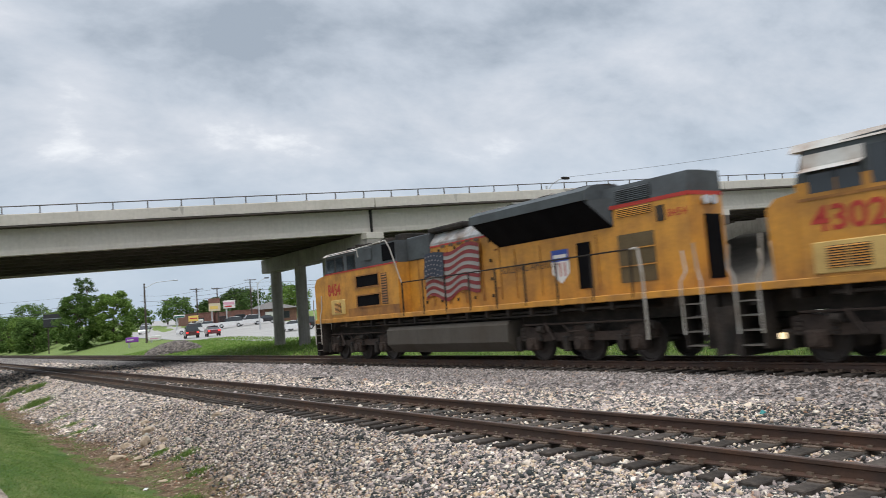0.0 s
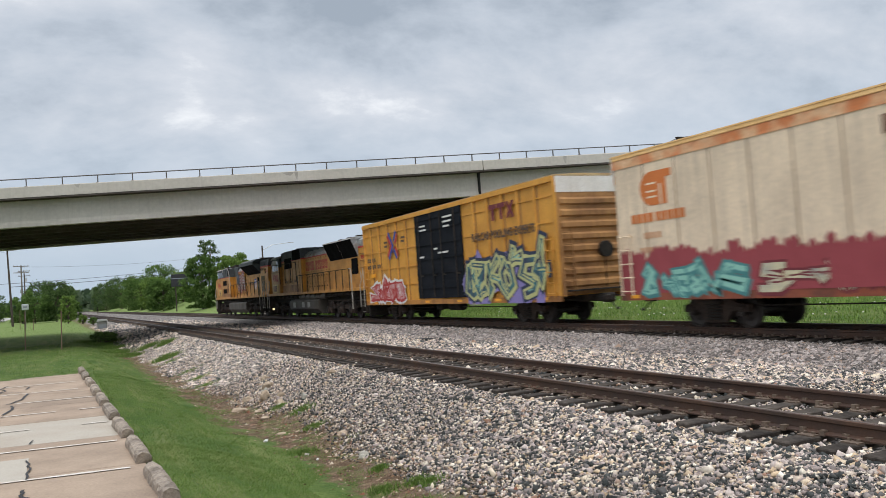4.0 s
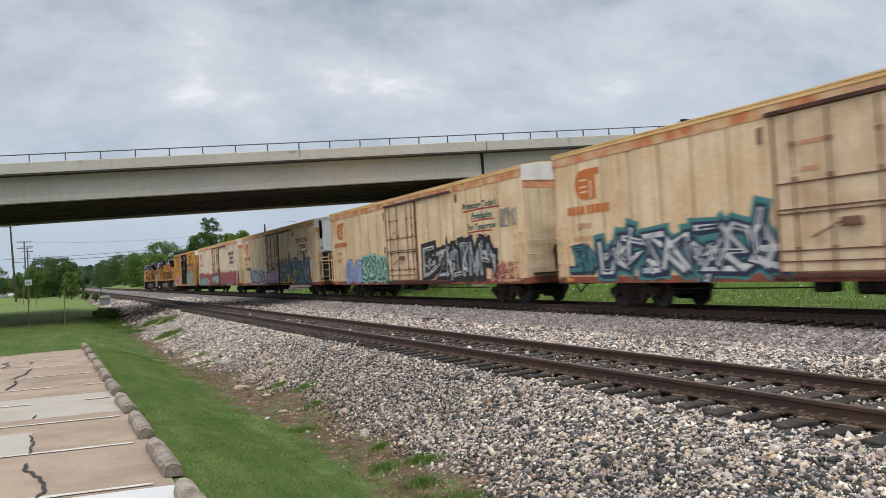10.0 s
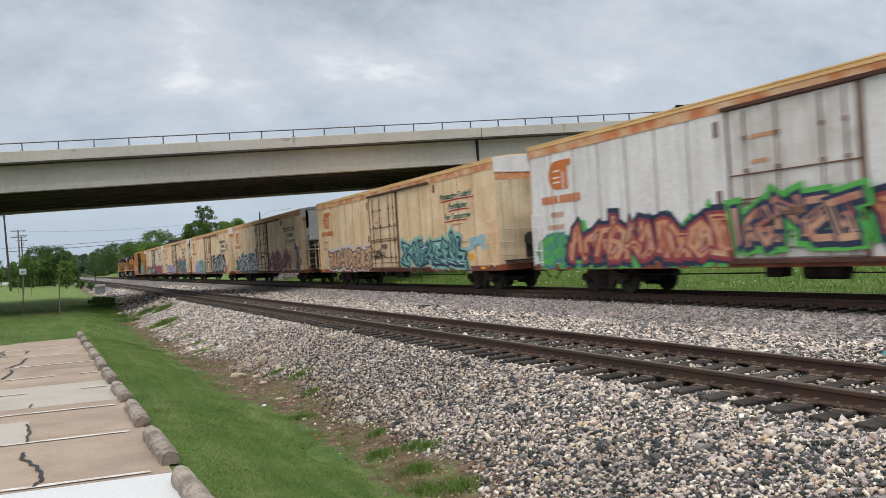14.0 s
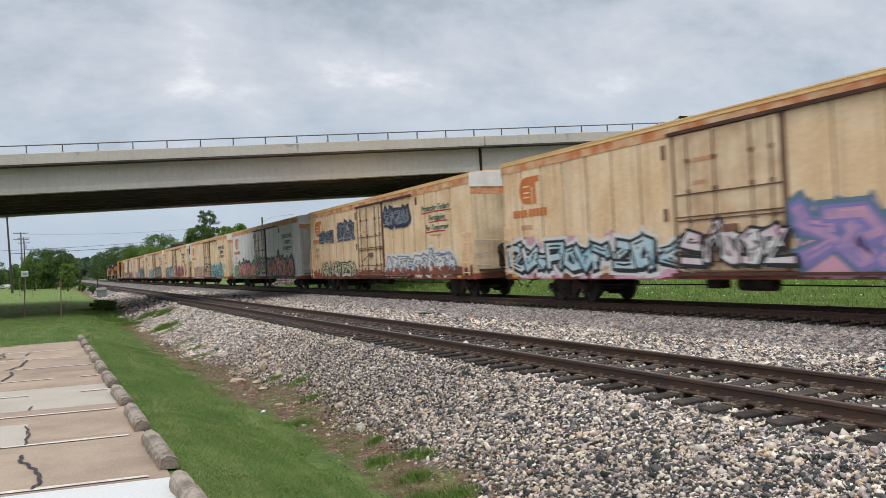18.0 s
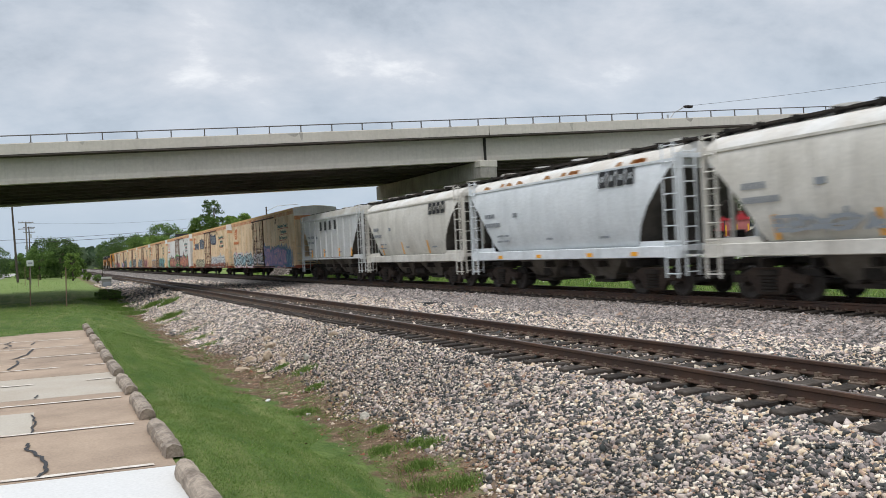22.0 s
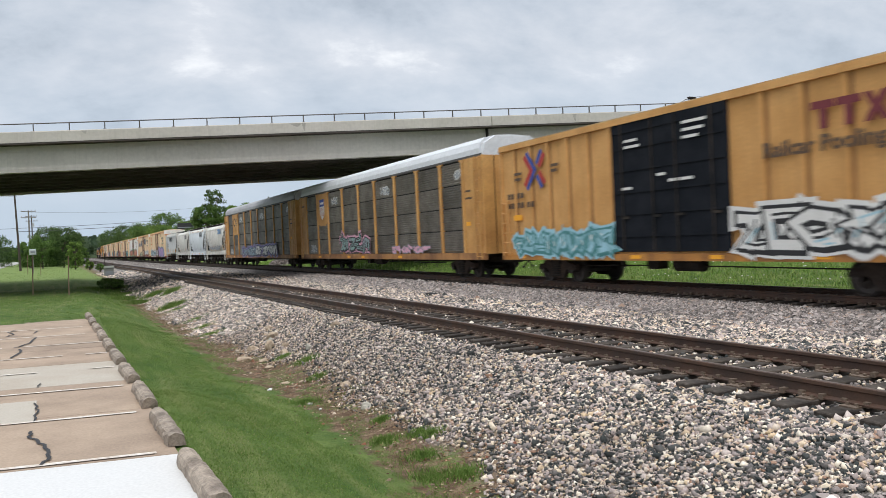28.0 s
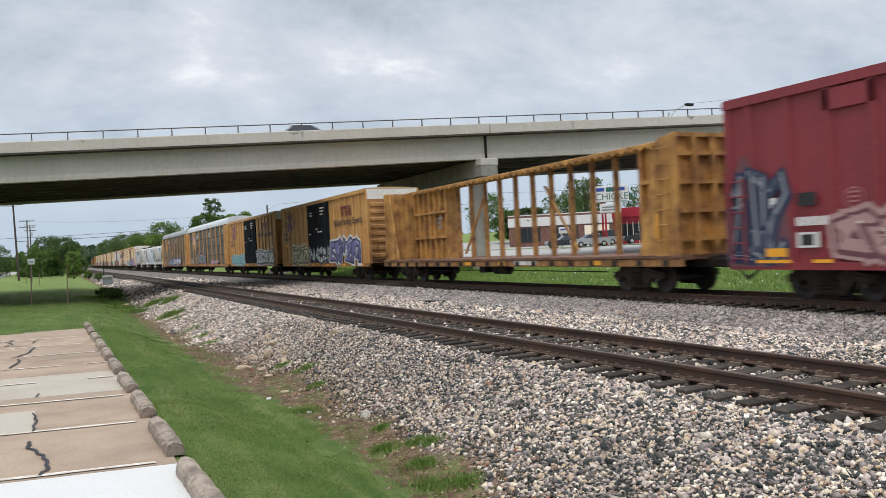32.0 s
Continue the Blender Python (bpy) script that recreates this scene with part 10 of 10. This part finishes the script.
ann = building("restaurant_annexe", "faded red block-built annexe", 0, 4.2, 0, 4, 2.5, mat("faded_red_wall", (0.42, 0.15, 0.14), 0.8, var=0.2), SHINGLE, [("f", 0.5, 1.2, 0.0, 1.9, R_WALL)], band=R_WALL, z=1.95)
turned(ann, 75.8, 76.8, -46)
for i in range(4):
    g = Geo(); g.cyl((0, 0, -0.2), (0, 0, 1.15), 0.1, 10)
    o = tagged(g.ob("bollard", flat_paint("bollard_yellow", (0.75, 0.45, 0.03))), "short yellow steel bollard beside the annexe", "bollard", "bollards")
    o.matrix_basis = pose(73.6 + i * 0.95, 74.6 - i * 0.9, 1.75)
sh = building("shop_row", "pale strip of shops with a flat white fascia", 0, 17, 0, 10, 4.6, BRICK, SHINGLE, [("f", 1, 5, 0.4, 2.6, DGLASS), ("f", 7, 11, 0.4, 2.6, DGLASS), ("f", 12, 16, 0.4, 2.6, SHOPGLASS)], band=P_WHITE, z=1.4)
turned(sh, 66, 112, -35)
building("brick_shop", "brown brick shop with a flat roof", 55.2, 62.3, 160, 172, 2.7, BRICK, SHINGLE, [("f", 56, 58, 0.6, 1.9, DGLASS), ("l", 163, 168, 0.6, 1.9, DGLASS)], z=2.7)
building("gabled_shop", "brown brick shop with a shingled hip roof", 61.1, 68.2, 157, 168, 2.6, BRICK, SHINGLE, [("f", 61.2, 63.2, 0.1, 2.0, P_WHITE), ("f", 64.5, 66.5, 0.6, 1.9, DGLASS)], z=2.7, hip=2.8)
building("brick_store", "small brown brick store", 50.6, 54.8, 170, 182, 3.2, BRICK, SHINGLE, [("f", 50.6, 52.6, 0.6, 2.2, DGLASS)], z=2.4)
building("pale_block", "large pale rendered building with small windows", 119, 150, 120, 122.5, 9.0, STUCCO, SHINGLE, [("f", 121 + 6 * i, 123 + 6 * i, 5.4, 7.2, DGLASS) for i in range(4)] + [("f", 121 + 6 * i, 123 + 6 * i, 1.8, 3.6, DGLASS) for i in range(4)])
building("white_house", "white rendered building behind the embankment", 80, 104, 68, 69.6, 6.7, mat("white_render", (0.68, 0.655, 0.62), 0.9, var=0.15, scale=0.5), SHINGLE, [("f", 80.6, 81.3, 4.2, 5.6, DGLASS), ("f", 83.8, 84.6, 4.2, 5.6, DGLASS)], z=1.2)


def pole_sign(name, label, x, y, z0, z1, w, pole, m, ry=0, marks=(), words=()):
    zg = float(ground_z(x, y))
    s = thing(name, label, "sign", pose(x, y, 0, 0, 0, ry), "roadside signs")
    g = Geo(); g.cyl((-w * 0.25 if w > 1 else 0, 0, zg - 0.3), (-w * 0.25 if w > 1 else 0, 0, z0), 0.12 if w > 1 else 0.045, 10); g.ob("post", pole, s)
    g = Geo(); g.box(-w / 2, w / 2, -0.2, 0.2, z0, z1, 0.06); pn = g.ob("panel", m, s)
    for a, b, c, d, mm in marks:
        g = Geo(); g.box(-w / 2 + w * a, -w / 2 + w * b, -0.215, -0.2, z0 + (z1 - z0) * c, z0 + (z1 - z0) * d); g.ob("mark", mm, pn)
    for txt, a, c, hh, mm in words:
        cu = bpy.data.curves.new("lettering", "FONT")
        cu.body, cu.size, cu.extrude = txt, hh * 1.38, 0.002
        me = to_mesh(new("lettering", cu))
        me.materials.clear(); me.materials.append(mm)
        o = new("lettering", me); o.parent = pn
        o.matrix_basis = pose(-w / 2 + w * a, -0.212, z0 + (z1 - z0) * c, 90, 0, 0)
    return s


YEL = flat_paint("sign_yellow", (0.7, 0.5, 0.12))
pole_sign("restaurant_sign", "white roadside sign with dark green lettering", 59.9, 77.4, 6.1, 8.0, 4.2, R_WALL, P_WHITE, -38, [(0.1, 0.33, 0.66, 0.88, P_BLUE), (0.38, 0.62, 0.62, 0.9, SIGN_G), (0.67, 0.9, 0.66, 0.88, P_BLUE)], [("CHICKEN", 0.06, 0.12, 0.8, SIGN_G)])
pole_sign("menu_board", "small white letter board on a red post", 59.5, 77.0, 4.75, 5.85, 2.5, R_WALL, P_WHITE, -38, [(0.1, 0.9, 0.55, 0.7, P_GREY), (0.1, 0.8, 0.25, 0.4, P_GREY)])
pole_sign("yellow_sign", "brown and cream roadside sign on a post", 50.9, 157.2, 5.6, 8.1, 2.2, STEEL, mat("sign_cream", (0.6, 0.52, 0.36), 0.7, var=0.1), -20, [(0.0, 1.0, 0.62, 1.0, BRICK), (0.1, 0.8, 0.15, 0.4, YEL)])
pole_sign("white_sign", "white and red roadside sign on a post", 54.3, 158.4, 6.0, 7.6, 2.3, STEEL, P_WHITE, -20, [(0.05, 0.95, 0.45, 0.8, P_PINK), (0.1, 0.7, 0.15, 0.35, P_RED)])
pole_sign("yellow_sign", "small yellow roadside sign on a post", 42.7, 144, 3.7, 4.7, 1.7, STEEL, YEL, -16, [(0.1, 0.9, 0.4, 0.6, P_RED)])
pole_sign("white_sign", "small white roadside sign on a post", 44.1, 145, 3.0, 4.0, 1.2, STEEL, P_WHITE, -16, [(0.1, 0.9, 0.4, 0.6, P_GREY)])
pole_sign("green_sign", "green and white street sign on a post", 40.4, 144.6, 4.5, 5.0, 1.9, STEEL, P_WHITE, -15, [(0.05, 0.95, 0.1, 0.6, SIGN_G)])
pole_sign("billboard", "back of a dark billboard among the trees", 23.2, 168, 4.8, 7.3, 3.2, WOOD, mat("billboard_back", (0.035, 0.035, 0.04), 0.85, var=0.2), 0, [(0, 1, 0.62, 0.68, P_GREY)])
pole_sign("yard_sign", "purple yard sign on the grass", 26.3, 118, 1.0, 1.7, 1.7, STEEL, flat_paint("sign_purple", (0.22, 0.05, 0.36)), -10, [(0.1, 0.6, 0.4, 0.6, P_WHITE)])
pole_sign("yard_sign", "white yard sign on the grass", 29.6, 119, 1.0, 1.7, 1.7, STEEL, P_WHITE, -10, [(0.1, 0.8, 0.3, 0.5, P_PINK)])
pole_sign("road_sign", "small white road sign on a post", -2.9, 108, 2.0, 2.7, 0.75, POLE_L, mat("sign_dull_white", (0.42, 0.45, 0.44), 0.6, var=0.1), 0, [(0.2, 0.8, 0.35, 0.65, P_GREY)])
pole_sign("warning_sign", "small yellow warning sign on a post", -7.3, 105, 2.0, 2.9, 0.9, STEEL, flat_paint("sign_amber", (0.7, 0.35, 0.02)), 0, [(0.35, 0.65, 0.3, 0.7, P_BLACK)])
pole_sign("road_sign", "white road sign beside the shops", 57.5, 84, 2.6, 3.4, 1.3, STEEL, P_WHITE, -20, [(0.1, 0.9, 0.55, 0.75, P_BLUE)])

# ---- lineside things ----
z = float(ground_z(4.2, 83))
cab = thing("relay_cabinet", "dark grey steel relay cabinet beside the siding", "cabinet", pose(4.2, 83, z - 0.05))
g = Geo(); g.box(-0.42, 0.42, -0.35, 0.35, 0.0, 0.78, 0.02); g.ob("body", mat("cabinet_grey", (0.20, 0.21, 0.19), 0.7, var=0.2, spec=0.2), cab)
g = Geo(); g.prism([(-0.48, 0.78), (0.48, 0.78), (0.40, 0.98), (-0.40, 0.98)], "y", -0.4, 0.4); g.ob("lid", mat("cabinet_lid", (0.42, 0.44, 0.40), 0.6, var=0.2), cab)
g = Geo(); g.box(-0.34, 0.34, -0.362, -0.35, 0.12, 0.5); g.ob("vent", P_GREY, cab)
g = Geo(); g.cyl((-0.3, 0.6, 0), (-0.3, 0.6, 2.2), 0.035, 8); g.ob("mast", BLACK, cab)
for x, y, h, lab in ((-1.6, 56, 2.4, "thin weathered wooden marker stake in the lawn"), (0.4, 52.5, 2.3, "thin weathered wooden marker stake in the lawn"), (-3.4, 104, 2.2, "thin weathered wooden marker stake in the lawn"), (-1.9, 96, 1.2, "thin weathered wooden marker stake in the lawn")):
    z = float(ground_z(x, y))
    g = Geo(); g.box(-0.032, 0.032, -0.032, 0.032, -0.3, h, 0.008)
    o = g.ob("marker_stake", mat("stake_wood", (0.20, 0.13, 0.085), 0.9, var=0.3))
    o.matrix_basis = pose(x, y, z, 0, 1.5, 0)
    tagged(o, lab, "stake", "marker stakes")
# a low heap of gravel
rp = np.random.RandomState(8)
n = 3800
ang, rad = rp.uniform(0, 6.283, n), np.sqrt(rp.uniform(0, 1, n))
hx, hy = 22.9 + 2.8 * rad * np.cos(ang), 85 + 4.2 * rad * np.sin(ang)
base = np.array([(1, 0, 0), (-1, 0, 0), (0, 1, 0), (0, -1, 0), (0, 0, 1), (0, 0, -1)], float) * 0.6
v = np.einsum("nij,nkj->nki", turns(rp, n), base[None] * rp.uniform(0.6, 1.2, (n, 6, 1))) * rp.uniform(0.12, 0.3, n)[:, None, None]
hz = ground_z(hx, hy) + 1.0 * (1 - rad ** 2) ** 0.8 - 0.02
loose("gravel_pile", v + np.stack([hx, hy, hz], 1)[:, None, :], 8, OCTA, STONE_P, "low heap of brown-grey gravel beside the track", "gravel pile")
g = Geo()
ring = [(22.9 + 2.7 * math.cos(i * math.pi / 12) * q, 85 + 4.1 * math.sin(i * math.pi / 12) * q, float(ground_z(22.9 + 2.7 * math.cos(i * math.pi / 12) * q, 85 + 4.1 * math.sin(i * math.pi / 12) * q)) + 1.0 * (1 - q * q) ** 0.8 - 0.06) for q in (1.0, 0.8, 0.55, 0.3, 0.02) for i in range(24)]
g.add(ring, [(r * 24 + i, r * 24 + (i + 1) % 24, r * 24 + 24 + (i + 1) % 24, r * 24 + 24 + i) for r in range(4) for i in range(24)])
tagged(g.ob("gravel_heap_core", mat("heap_core", (0.10, 0.085, 0.075), 0.95), None, fix=False), "packed dark gravel inside the heap", "gravel pile", kind="stuff")

# abutment and slope paving under the bridge's end
yb, zb = fascia(73)
ab = thing("bridge_abutment", "concrete abutment with a steep paved slope", "abutment", kind="structure")
A, Bn, Tf, Tn = Vector((47.8, 48.6, 0.5)), Vector((57.5, 32.6, 0.45)), Vector((72.0, 51.2, 7.3)), Vector((76, 37, 7.3))
nu = 10
pv = []
for i in range(nu + 1):
    for j in range(nu + 1):
        u, w = i / nu, j / nu
        p = A.lerp(Bn, u).lerp(Tf.lerp(Tn, u), w)
        pv.append((p.x, p.y, p.z + 0.35 * math.sin(w * math.pi)))
k = len(pv)
pv += [(x, y, 0.2) for x, y, _ in pv]
rowp = nu + 1
fs = [(i * rowp + j, i * rowp + j + 1, (i + 1) * rowp + j + 1, (i + 1) * rowp + j) for i in range(nu) for j in range(nu)]
fs += [(j, j + 1, k + j + 1, k + j) for j in range(nu)] + [(nu * rowp + j + 1, nu * rowp + j, k + nu * rowp + j, k + nu * rowp + j + 1) for j in range(nu)]
fs += [(i * rowp + nu, (i + 1) * rowp + nu, k + (i + 1) * rowp + nu, k + i * rowp + nu) for i in range(nu)]
Geo().add(pv, fs).ob("slope_paving", mat("slope_concrete", (0.21, 0.185, 0.155), 0.92, var=0.35, scale=0.35, grain=8, streak=0.3), ab)
g = Geo(); g.box(73.0, 78, yb - 0.6, yb + DECK_W - 0.7, 6.4, zb + 2.3, 0.05); g.ob("back_wall", CONC_D, ab)
# approach embankment carrying the road away from the bridge
g = Geo()
g.add([(78.0, 31, 0.5), (230, 2, 0.5), (230, 6, 11), (78.0, 35.2, zb + 1.7), (78.0, 56, 0.5), (230, 32, 0.5), (230, 27, 11), (78.0, 51.0, zb + 1.7)], [(0, 1, 2, 3), (4, 7, 6, 5), (3, 2, 6, 7), (1, 5, 6, 2), (0, 3, 7, 4)])
tagged(g.ob("embankment", mat("embankment_grass", (0.07, 0.14, 0.03), 0.95, var=0.3, second=(0.11, 0.16, 0.05), grain=6, gvar=0.3)), "grassy road embankment beyond the bridge", "embankment", kind="structure")


def motions():
    for car, mid in TRAIN:
        walk(car, [(t, pose(FAR_C, run(t) + mid, 0)) for t in range(33)])
    # wheels roll while their car is near
    mids = dict(TRAIN)
    for o, y, r in WHEELS:
        tr = o.parent
        off = mids[tr.parent] + tr.location.y + y
        rows = [(0.0, pose(0, y, r))]
        for k in range(1, 961):
            t = k / 30
            if 6 < run(t) + off < 75:
                rows.append((t, pose(0, y, r, -math.degrees((run(t) + off) / r) % 360)))
        if len(rows) > 1:
            rows[0] = (0.0, rows[1][1])
        if rows[-1][0] < 32.0:
            rows.append((32.0, rows[-1][1]))
        if rows[1][0] < 0.05:
            rows.pop(0)
            rows[0] = (0.0, rows[0][1])
        walk(o, rows)

    # two cars pull away along the road, one behind the other
    way = [(0, 33.4, 114), (1, 30.6, 116.5), (2, 30.2, 121), (4, 33.0, 136), (8, 43.0, 168), (14, 58.0, 225), (22, 80.0, 320), (32, 106.0, 455)]
    for car, dx, dy in ((WAGON, 0.0, 0.0), (SEDAN, 3.5, 1.5)):
        rows = []
        for i, (t, x, y) in enumerate(way):
            a, b = way[max(0, i - 1)], way[min(len(way) - 1, i + 1)]
            turn = math.degrees(math.atan2(b[2] - a[2], b[1] - a[1])) - 90
            turn = min(-12, max(-22, turn))
            rows.append((t, pose(x + dx, y + dy, float(ground_z(x + dx, y + dy)) + 0.06, 0, 0, turn)))
        walk(car, rows)

    # one car drives over the bridge near the clip's end
    rows = []
    for t in [0, 28.75] + [28.75 + 0.25 * i for i in range(1, 14)]:
        x = 15.6 + 22 * (t - 32) if t > 28 else -55.9
        y, z = fascia(x)
        rows.append((t, pose(x, y + 4.6, z + 1.78, 0, 1.5, -101.6)))
    walk(BRIDGE_CAR, rows)


motions()
